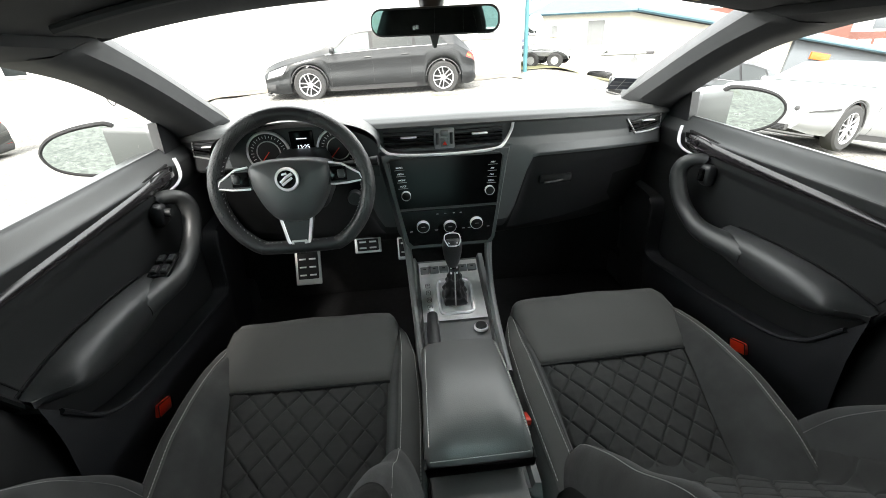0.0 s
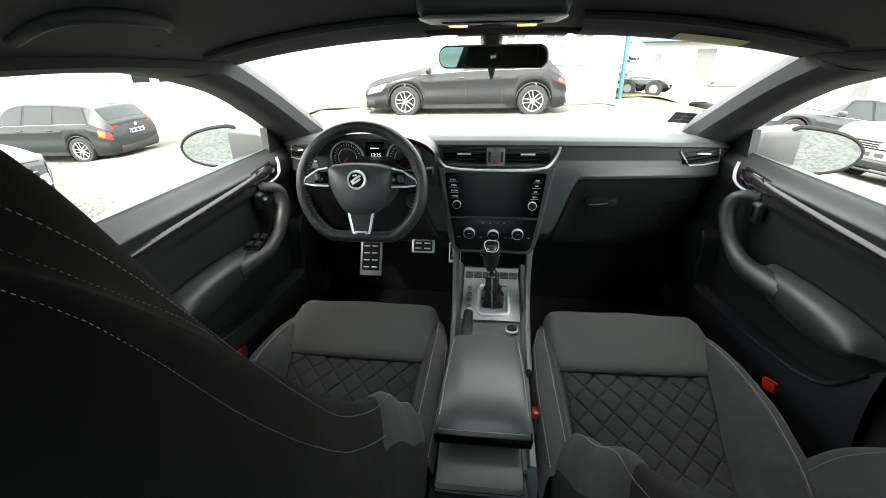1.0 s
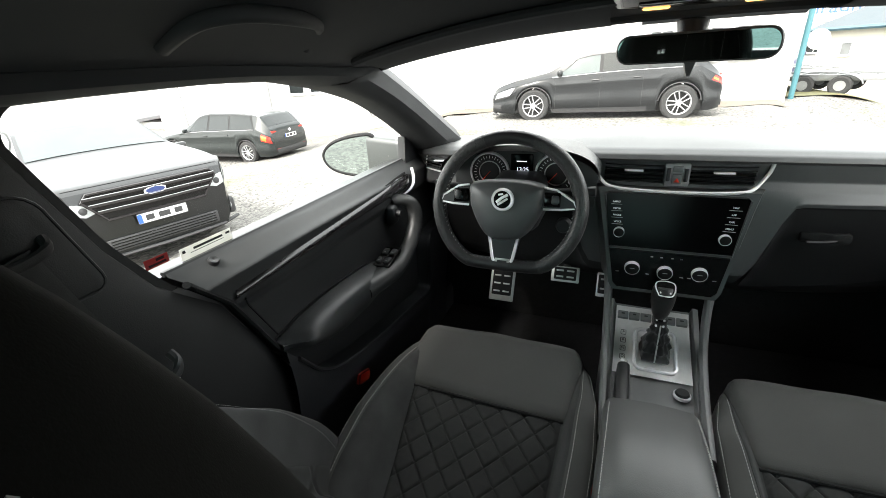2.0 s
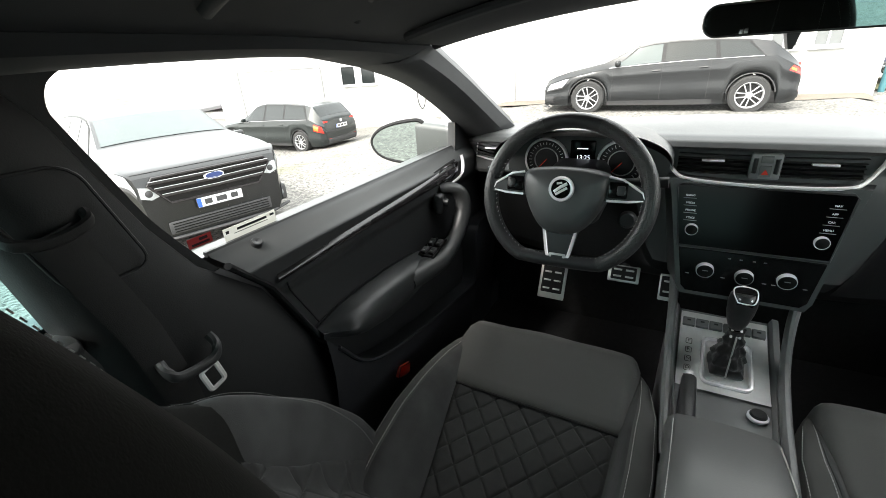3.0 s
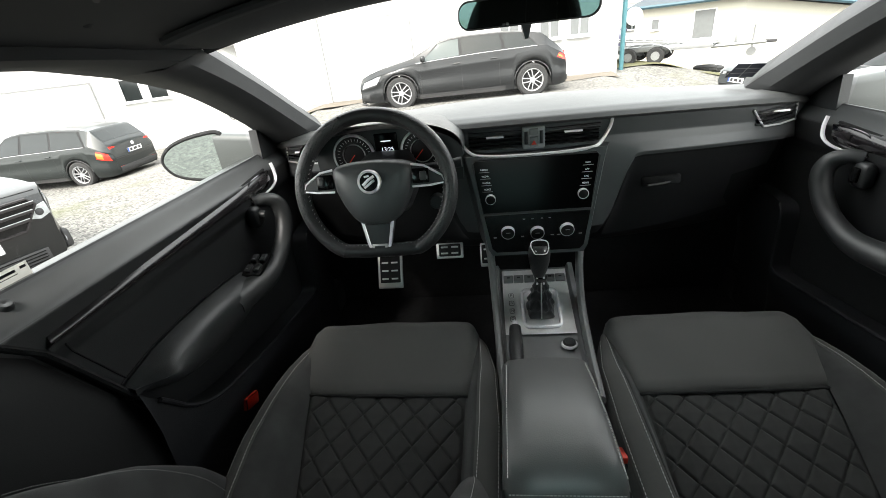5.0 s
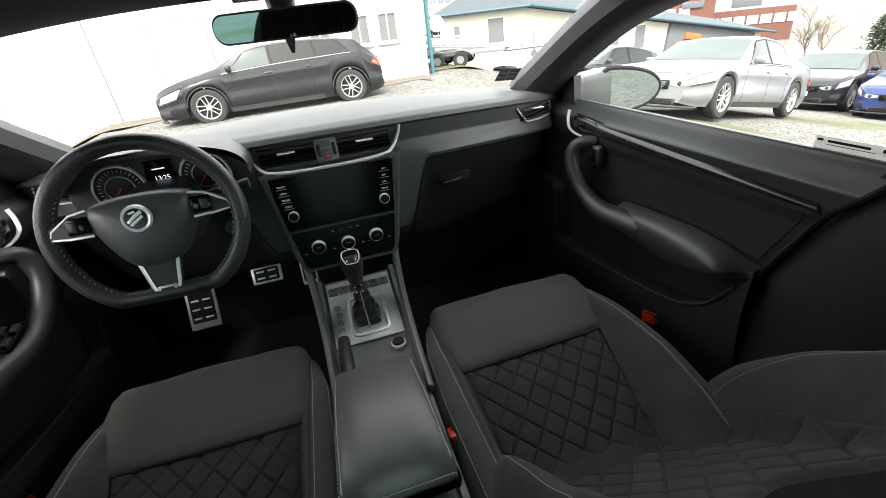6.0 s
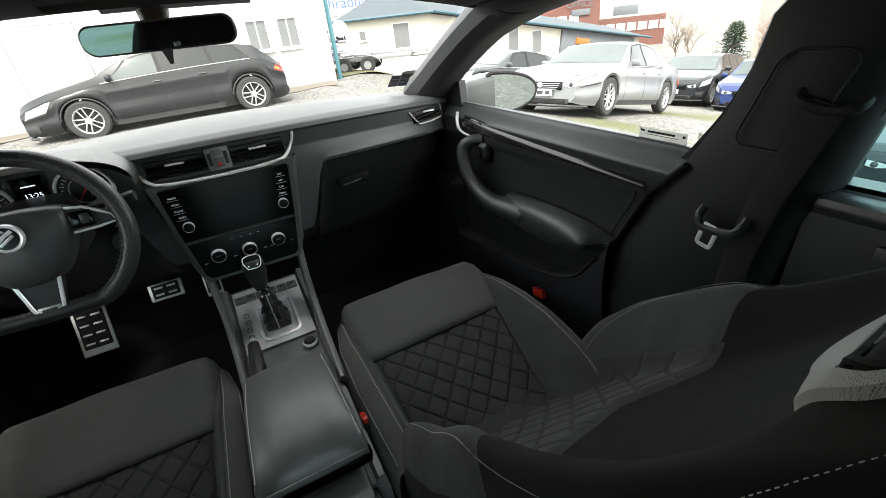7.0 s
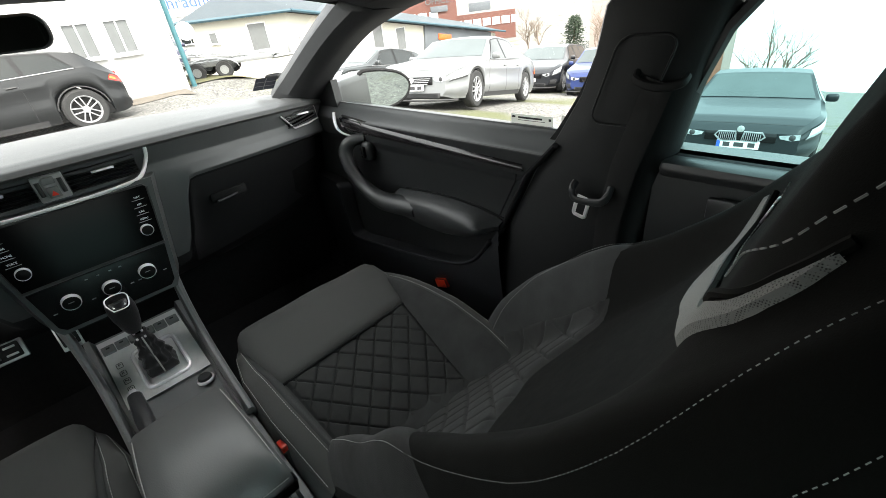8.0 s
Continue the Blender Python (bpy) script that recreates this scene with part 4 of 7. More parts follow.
for s in (-1, 1):
    sp = part("spoke", moved(prism([(s * 0.075, 0.044), (s * 0.10, 0.045), (s * 0.148, 0.024), (s * 0.150, 0.002), (s * 0.10, 0.0), (s * 0.075, 0.0)], "z", -0.006, 0.014), SWM), HARD_BLACK, sw)
    part("spoke_trim", moved(tube([(s * 0.082, 0.046, 0.016), (s * 0.108, 0.042, 0.017), (s * 0.143, 0.020, 0.013), (s * 0.148, 0.006, 0.012), (s * 0.12, 0.002, 0.015), (s * 0.082, 0.001, 0.016)], 0.0024, 0.0020, 6), SWM), CHROME, sp, "chrome spoke trim")
    part("key_pad", moved(rbox((s * 0.100, 0.022, 0.017), (0.034, 0.03, 0.006), 0.003), SWM), PIANO, sp)
    part("roller", moved(rbox((s * 0.106, 0.022, 0.021), (0.014, 0.018, 0.006), 0.003), SWM), HARD_BLACK, sp)
sp = part("lower_spoke", moved(prism([(-0.036, -0.064), (0.036, -0.064), (0.020, -0.130), (-0.020, -0.130)], "z", -0.008, 0.010), SWM), HARD_BLACK, sw)
for s in (-1, 1):
    part("spoke_trim", moved(tube([(s * 0.032, -0.066, 0.012), (s * 0.023, -0.112, 0.012), (s * 0.018, -0.128, 0.011)], 0.0034, 0.002, 6), SWM), CHROME, sp)
part("plate", moved(rbox((0, -0.121, 0.012), (0.034, 0.014, 0.004), 0.002), SWM), STEEL, sp)
part("plate_print", moved(rbox((0, -0.121, 0.0145), (0.022, 0.006, 0.001), 0), SWM), HARD_BLACK, sp)
for s in (-1, 1):
    part("column_stalk", tube(curve([(WX + s * 0.05, 0.03, 0.985), (WX + s * 0.12, 0.015, 1.0), (WX + s * 0.182, 0.01, 1.005)], 5), [0.008] * 8 + [0.009, 0.011, 0.011], None, 10), HARD_BLACK, sw)
part("column_shroud", rbox((WX, 0.08, 0.955), (0.13, 0.16, 0.12), 0.03, 3), HARD_BLACK, sw)
part("ignition_switch", turned([(0.0, 0.012), (0.014, 0.012), (0.018, 0.006), (0.018, -0.01)], 20, Matrix.Translation((WX + 0.115, 0.06, 0.905)) @ Matrix.Rotation(radians(80), 4, "X")), HARD_BLACK, dash)

# pedals
def pedal(name, c, w, h, lean, label):
    p = empty(name, c, label, "pedal", "pedals")
    m = Matrix.Translation(c) @ Matrix.Rotation(radians(lean), 4, "X")
    plate = part("plate", moved(rbox((0, 0, 0), (w, 0.008, h), 0.003), m), STEEL, p)
    part("rubber_pad", moved(rbox((0, -0.004, h * 0.03), (w * 0.80, 0.008, h * 0.78), 0.003), m), CARPET, p, "black rubber pad")
    n = max(2, round(h / 0.030))
    for k in range(n):
        for s in ((-1, 1) if w > 0.05 else (0,)):
            part("steel_bar", moved(rbox((s * w * 0.19, -0.0085, h * 0.03 - h * 0.39 + h * 0.78 * (k + 0.5) / n), (w * (0.26 if s else 0.5), 0.003, 0.005), 0.001), m), STEEL, plate)
    part("lever", moved(tube([(0, 0.005, 0.0), (0, 0.05, 0.06), (0, 0.12, 0.3)], 0.008, 0.012, 6, up=(1, 0, 0)), m), HARD_BLACK, p)


pedal("foot_rest", (-0.435, 0.30, 0.605), 0.080, 0.130, -28, "tall steel footrest plate with black rubber pads")
pedal("brake_pedal", (-0.235, 0.26, 0.675), 0.080, 0.046, -28, "wide steel brake pedal with black rubber pads")
pedal("accelerator_pedal", (-0.125, 0.26, 0.655), 0.042, 0.07, -28, "narrow steel accelerator pedal with rubber pads")

# centre console
con = empty("centre_console", (0, -0.2, 0.3), "grey and black centre console between the front seats", "console")


def con_z(y):
    return lerp([(-0.60, 0.49), (-0.2, 0.525), (-0.08, 0.54), (0.02, 0.560), (0.14, 0.600), (0.20, 0.63)], y)


rings = []
for k in range(25):
    y = 0.21 - 0.66 * k / 24
    w = 0.108 - 0.01 * sm(0.1, -0.2, y)
    z = con_z(y)
    rings.append([Vector(p) for p in ((-w - 0.01, y, 0.29), (-w - 0.006, y, z - 0.03), (-w, y, z + 0.012), (-w + 0.012, y, z + 0.014), (-w + 0.018, y, z), (0, y, z - 0.002), (w - 0.018, y, z), (w - 0.012, y, z + 0.014), (w, y, z + 0.012), (w + 0.006, y, z - 0.03), (w + 0.01, y, 0.29))])
part("console_body", loft(rings), CONSOLE_GREY, con)
for s in (-1, 1):
    part("side_rail", tube(curve([(s * 0.118, 0.155, 0.755), (s * 0.112, 0.13, 0.68), (s * 0.108, 0.07, 0.61), (s * 0.103, -0.05, 0.565), (s * 0.098, -0.20, 0.54)], 6), 0.010, 0.017, 10), CONSOLE_GREY, con)
gate = part("gear_plate", grid(lambda u, v: (-0.087 + 0.174 * u, -0.002 + 0.196 * v, con_z(-0.002 + 0.196 * v) + 0.006), 6, 12), GREY_TRIM, con, "brushed grey gear surround")
for k in range(6):
    button = part("button", moved(rbox((-0.070 + 0.028 * k, 0, 0), (0.026, 0.022, 0.010), 0.002), Matrix.Translation((0, 0.166, con_z(0.166) + 0.009)) @ Matrix.Rotation(radians(24), 4, "X")), CONSOLE_GREY, con)
    part("button_mark", moved(rbox((-0.070 + 0.028 * k, 0.002, 0.0054), (0.008, 0.004, 0.0006), 0), Matrix.Translation((0, 0.166, con_z(0.166) + 0.009)) @ Matrix.Rotation(radians(24), 4, "X")), HARD_BLACK, button)
for k, c in enumerate("SDNRP"):
    y = 0.022 + 0.024 * k
    part("letter_frame", tube([(-0.066 + a, y + b, con_z(y + b) + 0.0065) for a, b in rounded(-0.006, -0.007, 0.006, 0.007, 0.002, 2)], 0.0007, 0.0007, 4, close=True), HARD_BLACK, gate)
    letters("gear_letter", c, 0.011, Matrix.Translation((-0.066, y, con_z(y) + 0.0075)) @ Matrix.Rotation(radians(18), 4, "X"), HARD_BLACK, gate, depth=0.0001)
fr = rounded(-0.045, 0.018, 0.045, 0.132, 0.014)
part("boot_frame", tube([(x + 0.008, y, con_z(y) + 0.009) for x, y in fr], 0.0050, 0.005, 8, close=True), CHROME, gate, "chrome boot frame")
lever = empty("gear_lever", (0.008, 0.07, 0.585), "automatic gear lever with leather boot and chrome cap", "gear lever")
prof = [(0.032 - 0.018 * sm(0, 1, k / 14) + 0.003 * math.sin(k * 1.9) * (0 < k < 13), 0.135 * k / 14) for k in range(15)]
rings = []
for i, (r, h) in enumerate(prof):
    ring = []
    for j in range(48):
        a = 2 * math.pi * j / 48
        amp = math.sin(math.pi * i / 14)
        fold = 1 + amp * (0.13 * math.sin(5 * a + i * 0.35) + 0.06 * math.sin(11 * a - i * 0.8))
        sq = 1 / max(abs(math.cos(a)), abs(math.sin(a))) ** (0.75 * (1 - i / 14) ** 2)
        ring.append(Vector((0.006 - 0.005 * h / 0.13 + r * math.cos(a) * fold * sq, 0.072 - 0.43 * h + r * 1.25 * math.sin(a) * fold * sq, con_z(0.07) + 0.004 + h)))
    rings.append(ring)
part("boot", loft(rings), mat("boot_leather", (0.022, 0.022, 0.023), 0.35, var=0.2, size=30, bump=0.4, fine=450), lever, angle=70)
part("seam", tube([Vector((0.004 - 0.004 * k / 10, 0.072 - 0.058 * k / 10 - (0.047 - 0.028 * k / 10), con_z(0.07) + 0.008 + 0.125 * k / 10)) for k in range(11)], 0.0016, None, 6), THREAD, lever)
part("shaft", tube([(0.002, 0.024, 0.68), (-0.002, 0.012, 0.735)], 0.011, None, 12, up=(0, 1, 0)), PIANO, lever)
part("trigger_rivets", join(*[rbox((x, 0.0, z), (0.005, 0.006, 0.005), 0.002) for x in (-0.009, 0.006) for z in (0.706, 0.722)]), CHROME, lever)
part("knob", loft([[Vector((-0.004 + rx * math.cos(a), 0.008 + ry * math.sin(a) - (z - 0.72) * 0.12, z)) for a in (2 * math.pi * j / 20 for j in range(20))] for rx, ry, z in ((0.013, 0.014, 0.725), (0.018, 0.020, 0.74), (0.023, 0.026, 0.765), (0.0245, 0.028, 0.785), (0.023, 0.026, 0.800), (0.016, 0.018, 0.808))]), KNOB_LEATHER, lever)
KM = Matrix.Translation((-0.004, -0.010, 0.7985)) @ Matrix.Rotation(radians(28), 4, "X")
cap_o = [(p.x, p.y) for p in curve([(-0.012, -0.016, 0), (0.012, -0.016, 0), (0.019, 0.004, 0), (0.016, 0.018, 0), (0.0, 0.022, 0), (-0.016, 0.018, 0), (-0.019, 0.004, 0), (-0.012, -0.016, 0)], 5)[:-1]]
cap = part("cap", moved(loft([[(x * k, y * k, z) for x, y in cap_o] for k, z in ((1.0, -0.004), (1.02, 0.004), (0.95, 0.008))]), KM), PIANO, lever, "gloss black knob cap")
part("cap_frame", moved(tube([(x, y, 0.008) for x, y in cap_o], 0.0013, 0.0013, 6, close=True), KM), CHROME, cap, "chrome frame")
part("cap_plate", moved(rbox((0, -0.006, 0.009), (0.022, 0.010, 0.002), 0.001), KM), CHROME, cap)
# handbrake
hb = empty("handbrake", (-0.07, -0.12, 0.55), "black handbrake lever with chrome button", "handbrake")
part("grip", tube([(-0.066, -0.17, 0.563), (-0.066, -0.08, 0.580), (-0.064, -0.015, 0.594)], [0.016, 0.017, 0.014], None, 12), KNOB_LEATHER, hb)
part("button", tube([(-0.064, -0.015, 0.594), (-0.0635, 0.0, 0.598)], 0.008, None, 10), CHROME, hb)
# start button ring and cup holder
start = part("start_button", turned([(0.0, 0.012), (0.013, 0.012), (0.015, 0.009), (0.015, 0.0)], 24, Matrix.Translation((0.062, -0.035, con_z(-0.035) + 0.004))), HARD_BLACK, con)
part("ring", turned([(0.0155, 0.007), (0.0185, 0.005), (0.019, 0.0), (0.015, 0.0)], 28, Matrix.Translation((0.062, -0.035, con_z(-0.035) + 0.004))), CHROME, start, "chrome ring")
part("cup_holder", turned([(0.034, 0.004), (0.038, 0.006), (0.040, 0.0), (0.034, 0.0)], 28, Matrix.Translation((0.032, -0.115, con_z(-0.115) + 0.004))), PIANO, con)
part("cup_floor", turned([(0.0, 0.001), (0.034, 0.001), (0.034, 0.0)], 24, Matrix.Translation((0.032, -0.115, con_z(-0.115) + 0.0035))), CARPET, con)
part("divider", rbox((-0.02, -0.11, con_z(-0.1) + 0.004), (0.003, 0.06, 0.01), 0.001), HARD_BLACK, con)
# armrest lid
arm = empty("armrest", (-0.012, -0.3, 0.55), "black leather armrest with pale stitching on the console", "armrest")
rings = []
for k in range(17):
    t = k / 16
    y = -0.155 - 0.285 * t
    e = 1 - 0.9 * max(0, 1 - t / 0.06) ** 2 - 0.55 * max(0, (t - 0.86) / 0.14) ** 2
    w = 0.087 + 0.010 * t
    zt = 0.618 + 0.012 * math.sin(math.pi * min(1, t * 1.1)) - 0.05 * max(0, (t - 0.82) / 0.18) ** 2
    rings.append([Vector((-0.012 + x, y, z)) for x, z in ((-w, 0.555), (-w - 0.004, 0.575), (-w, zt - 0.016), (-w + 0.012, zt - 0.004), (-w * 0.5, zt), (0, zt + 0.002), (w * 0.5, zt), (w - 0.012, zt - 0.004), (w, zt - 0.016), (w + 0.004, 0.575), (w, 0.555))])
part("lid", loft(rings), LEATHER, arm, angle=60)
for s in (-1, 1):
    part("stitching", join(*[rbox((-0.012 + s * (0.080 + 0.010 * t), -0.175 - 0.25 * t, 0.6165 + 0.012 * math.sin(math.pi * min(1, t * 1.1))), (0.0014, 0.0045, 0.0014), 0) for t in [k / 45 for k in range(46)]]), THREAD, arm)
part("stitching", join(*[rbox((-0.012 - 0.088 + 0.176 * k / 30, -0.433, 0.583), (0.004, 0.0012, 0.0012), 0) for k in range(31)]), THREAD, arm)
# rear end of the console
rear = empty("rear_console", (-0.012, -0.52, 0.3), "black rear console end with gloss air-vent panel", "console")
part("pad", rbox((-0.018, -0.462, 0.520), (0.172, 0.115, 0.03), 0.008), LEATHER, rear)
part("pad_seam", tube([(-0.018 + 0.0865 * a, -0.462 + 0.0575 * b, 0.519) for a, b in rounded(-1, -1, 1, 1, 0.12, 3)], 0.0015, None, 5, close=True), CARPET, rear)
part("body", rbox((-0.018, -0.45, 0.39), (0.20, 0.15, 0.21), 0.012), HARD_BLACK, rear)
ven = part("vent_panel", moved(rbox((0, 0, 0), (0.17, 0.012, 0.12), 0.006), Matrix.Translation((-0.018, -0.532, 0.43)) @ Matrix.Rotation(radians(18), 4, "X")), PIANO, rear)
for s in (-1, 1):
    part("chrome_edge", tube([(-0.018 + s * 0.086, -0.528, 0.49), (-0.018 + s * 0.07, -0.555, 0.38)], 0.002, None, 6), CHROME, ven)


# front seats
RECLINE = 41
SZ, SY = 0.47, -0.40


def quilt(u, v, cell=0.058, depth=0.0042):
    """Height of the padding between diamond seams at a place u across and v along the cloth, in metres."""
    a, b = (u / cell + v / (cell * 1.08)), (u / cell - v / (cell * 1.08))
    puff = min(abs(a - round(a)), abs(b - round(b)))
    return depth * (1 - math.exp(-(puff / 0.045) ** 2)) + 0.004 * min(0.5, puff)


CUSHION = [(-0.50, 0.470), (-0.42, 0.478), (-0.34, 0.500), (-0.24, 0.532), (-0.165, 0.550), (-0.10, 0.563), (-0.02, 0.578), (0.03, 0.576)]
BACK_MID = [(-0.08, -0.06), (0.0, -0.045), (0.10, -0.055), (0.42, -0.055), (0.58, -0.050), (0.69, -0.040), (0.76, -0.020), (0.84, 0.020), (0.93, 0.058), (1.0, 0.062), (1.06, 0.0)]
BACK_SIDE = [(-0.09, -0.10), (-0.05, -0.03), (0.0, 0.030), (0.06, 0.062), (0.165, 0.086), (0.31, 0.080), (0.45, 0.050), (0.56, 0.012), (0.68, -0.006), (0.83, 0.000), (0.92, 0.002), (1.02, -0.02), (1.06, -0.06)]
BACK_HALF = [(0.0, 0.245), (0.3, 0.268), (0.55, 0.262), (0.75, 0.250), (0.9, 0.224), (1.0, 0.180), (1.06, 0.13)]
UPRIGHT_MID = [(-0.08, -0.06), (0.0, -0.045), (0.10, -0.055), (0.42, -0.052), (0.58, -0.034), (0.69, 0.002), (0.76, 0.029), (0.83, 0.055), (0.93, 0.076), (1.0, 0.07), (1.06, 0.0)]


def soft_lerp(table, x):
    return (lerp(table, x - 0.035) + 2 * lerp(table, x) + lerp(table, x + 0.035)) / 4


def stitch_row(name, points, parent, length=0.0046, gap=0.0030, thick=0.0011):
    """A run of short pale stitches along a line of points."""
    pts = [Vector(p) for p in points]
    geos, need, step = [], 0.0, length + gap
    for a, b in zip(pts, pts[1:]):
        d = b - a
        run = d.length
        if run < 1e-6:
            continue
        at = need
        turn = d.to_track_quat("Y", "Z").to_matrix().to_4x4()
        while at < run:
            geos.append(moved(rbox((0, 0, 0), (thick, length, thick), 0), Matrix.Translation(a + d * (at / run)) @ turn))
            at += step
        need = at - run
    return part(name, join(*geos), THREAD, parent)


def front_seat(xc, label, recline=RECLINE, sy=SY, sz=SZ, mid=BACK_MID):
    s = empty("front_seat", (xc, -0.2, 0.29), label, "seat", "front seats")
    o = 1 if xc > 0 else -1

    def put(w, y, z):
        """w metres from the seat's middle towards the door."""
        return Vector((xc + o * w, y, z))
    # plain front pad
    rings = []
    prof = [(-0.20, 0.44), (-0.180, 0.520), (-0.174, 0.541), (-0.166, 0.549), (-0.150, 0.555), (-0.10, 0.568), (-0.04, 0.581), (0.012, 0.583), (0.045, 0.575), (0.068, 0.556), (0.082, 0.520), (0.084, 0.48), (0.080, 0.43)]
    for k in range(41):
        t = k / 40
        w = -0.222 + 0.436 * t
        e = max(0, (abs(2 * t - 1) - 0.84) / 0.16)
        rings.append([put(w, y + (0.012 * (t - 0.5) if y < -0.14 else 0.0) - 0.026 * e ** 3 * sm(-0.02, 0.07, y) - 0.010 * abs(2 * t - 1) ** 2 * sm(0.0, 0.08, y), z - 0.024 * e ** 3 * sm(0.46, 0.53, z) + 0.002 * math.cos(w * 11) + 0.0012 * math.sin(w * 37 + y * 23))
                      for y, z in prof] + [put(w, 0.05, 0.40), put(w, -0.20, 0.40)])
    part("front_pad", loft(rings), FABRIC, s, angle=60)
    part("pad_seam", tube([put(-0.20 + 0.375 * k / 12, -0.1795 + 0.012 * (0.03 + 0.86 * k / 12 - 0.5), 0.5425) for k in range(13)], 0.0035, 0.0035, 6), CARPET, s)

    # quilted middle, wider towards the tunnel
    def panel(u, v):
        y = -0.176 - 0.30 * v
        lo, hi = -0.196 + 0.012 * v, 0.160 - 0.045 * v
        w = lo + (hi - lo) * u
        e = abs(u - 0.5) * 2
        return put(w, y + 0.012 * (u - 0.5) * (1 - v), lerp(CUSHION, y) - 0.007 + quilt(w, y) * (1 - sm(0.95, 1.0, e)) - 0.006 * (1 - e * e))
    part("quilted_cushion", grid(panel, 150, 130), QUILT, s, "diamond-quilted dark cloth")
    part("cushion_core", rbox((xc, -0.235, 0.415), (0.46, 0.57, 0.11), 0.03), SUEDE, s)

    # outer bolster: broad suede slope with a stitched border strip along its edge
    def outer_edge(t):
        return lerp([(0.0, 0.206), (0.10, 0.226), (0.25, 0.242), (0.45, 0.248), (0.65, 0.246), (0.85, 0.238), (1.0, 0.226)], t)

    def inner_edge(t):
        return lerp([(0.0, 0.200), (0.25, 0.172), (0.45, 0.152), (0.7, 0.128), (1.0, 0.105)], t)

    def crest_o(t):
        return lerp([(0.0, 0.535), (0.06, 0.553), (0.15, 0.565), (0.35, 0.577), (0.6, 0.580), (0.8, 0.565), (1.0, 0.535)], t)

    def outer(t, k):
        """Over the bolster: k 0 at the quilt, 1 at the border strip's inner line, 2 at its outer line, 3 down at the shield."""
        y = 0.035 - 0.575 * t
        wi, wo, h = inner_edge(t), outer_edge(t), crest_o(t)
        zi = min(lerp(CUSHION, y) - 0.004, h - 0.006)
        if k <= 1:
            w = wi + (wo - 0.036 - wi) * k
            z = zi + (h - zi) * (1 - (1 - k) ** 1.7) + 0.004 * math.sin(math.pi * k)
        elif k <= 2:
            j = k - 1
            w, z = wo - 0.036 + 0.032 * j, h - 0.010 * j * j - 0.001 * math.sin(math.pi * j) * -2
        else:
            j = k - 2
            w, z = wo - 0.004 + 0.006 * math.sin(math.pi * min(1, j)), h - 0.010 - (h - 0.40) * j
        return put(w, y, z)
    part("outer_bolster", grid(lambda u, v: outer(u, v), 40, 14), SUEDE, s, angle=80)
    part("border_strip", grid(lambda u, v: outer(u, 1.0 + v) + Vector((0, 0, 0.0012 - 0.003 * sm(0.85, 1.0, abs(2 * v - 1)))), 40, 8), FABRIC, s, angle=80)
    part("bolster_side", grid(lambda u, v: outer(u, 2.0 + v), 40, 6), FABRIC, s, angle=80)
    for k in (1.16, 1.86):
        stitch_row("stitching", [outer(i / 60, k) + Vector((0, 0, 0.0014)) for i in range(4, 59)], s)

    # tunnel-side bolster: a narrow stitched roll
    def tunnel(t, k):
        y = 0.035 - 0.515 * t
        wi = lerp([(0.0, 0.216), (0.2, 0.208), (0.4, 0.196), (1.0, 0.182)], t)
        wo = lerp([(0.0, 0.226), (0.12, 0.246), (0.3, 0.266), (0.6, 0.272), (1.0, 0.262)], t)
        h = lerp([(0.0, 0.528), (0.06, 0.548), (0.15, 0.560), (0.35, 0.567), (0.6, 0.566), (1.0, 0.540)], t)
        zi = min(lerp(CUSHION, y) - 0.006, h - 0.008)
        if k <= 1:
            w, z = wi + (wo - wi) * 0.36 * k, zi + (h - zi) * sm(0, 1, k)
        elif k <= 2:
            w, z = wi + (wo - wi) * (0.36 + 0.60 * (k - 1)), h - 0.011 * (k - 1) ** 2
        else:
            w, z = wo + 0.004 * math.sin(math.pi * (k - 2)), h - 0.011 - (h - 0.40) * (k - 2)
        return put(-w, y, z)
    part("tunnel_bolster", grid(lambda u, v: tunnel(u, v), 40, 8), SUEDE, s, angle=80)
    part("border_strip", grid(lambda u, v: tunnel(u, 1.0 + v) + Vector((0, 0, 0.001 - 0.003 * sm(0.85, 1.0, abs(2 * v - 1)))), 40, 8), FABRIC, s, angle=80)
    part("bolster_side", grid(lambda u, v: tunnel(u, 2.0 + v), 40, 6), FABRIC, s, angle=80)
    for k in (1.14, 1.92):
        stitch_row("stitching", [tunnel(i / 60, k) + Vector((0, 0, 0.0014)) for i in range(6, 59)], s)
    for q in (-1, 1):
        part("side_shield", rbox((xc + q * 0.258, -0.24, 0.35), (0.035, 0.48, 0.11), 0.015), HARD_BLACK, s)
    # backrest in its own leaning frame: x across, a up along the back, n out of its front
    M = Matrix.Translation((xc, sy, sz)) @ Matrix.Rotation(radians(recline), 4, "X")

    def seam_r(a):
        """Where the quilted middle ends towards the door: far out at the crease, closer in at the top."""
        return lerp([(0.0, 0.90), (0.10, 0.84), (0.30, 0.72), (0.50, 0.66)], a)

    def back_n(r, a):
        """How far the front of the backrest stands out, r from -1 at the tunnel to 1 at the door, a metres up."""
        m, side, g = soft_lerp(mid, a), soft_lerp(BACK_SIDE, a), abs(r)
        if r > 0:
            k = seam_r(a)
            f = sm(k - 0.10, min(0.97, k + 0.28), g)
        else:
            f = sm(0.48, 0.86, g)
            side -= 0.036 * sm(-0.05, 0.08, a) * sm(0.55, 0.35, a)
        return m + (side - m) * f - 0.06 * max(0.0, (g - 0.86) / 0.14) ** 2

    def bk(w, a, n):
        return M @ Vector((o * w, n, a))

    def front_of(r, a, out=0.0):
        return bk(r * soft_lerp(BACK_HALF, a), a, back_n(r, a) + out)
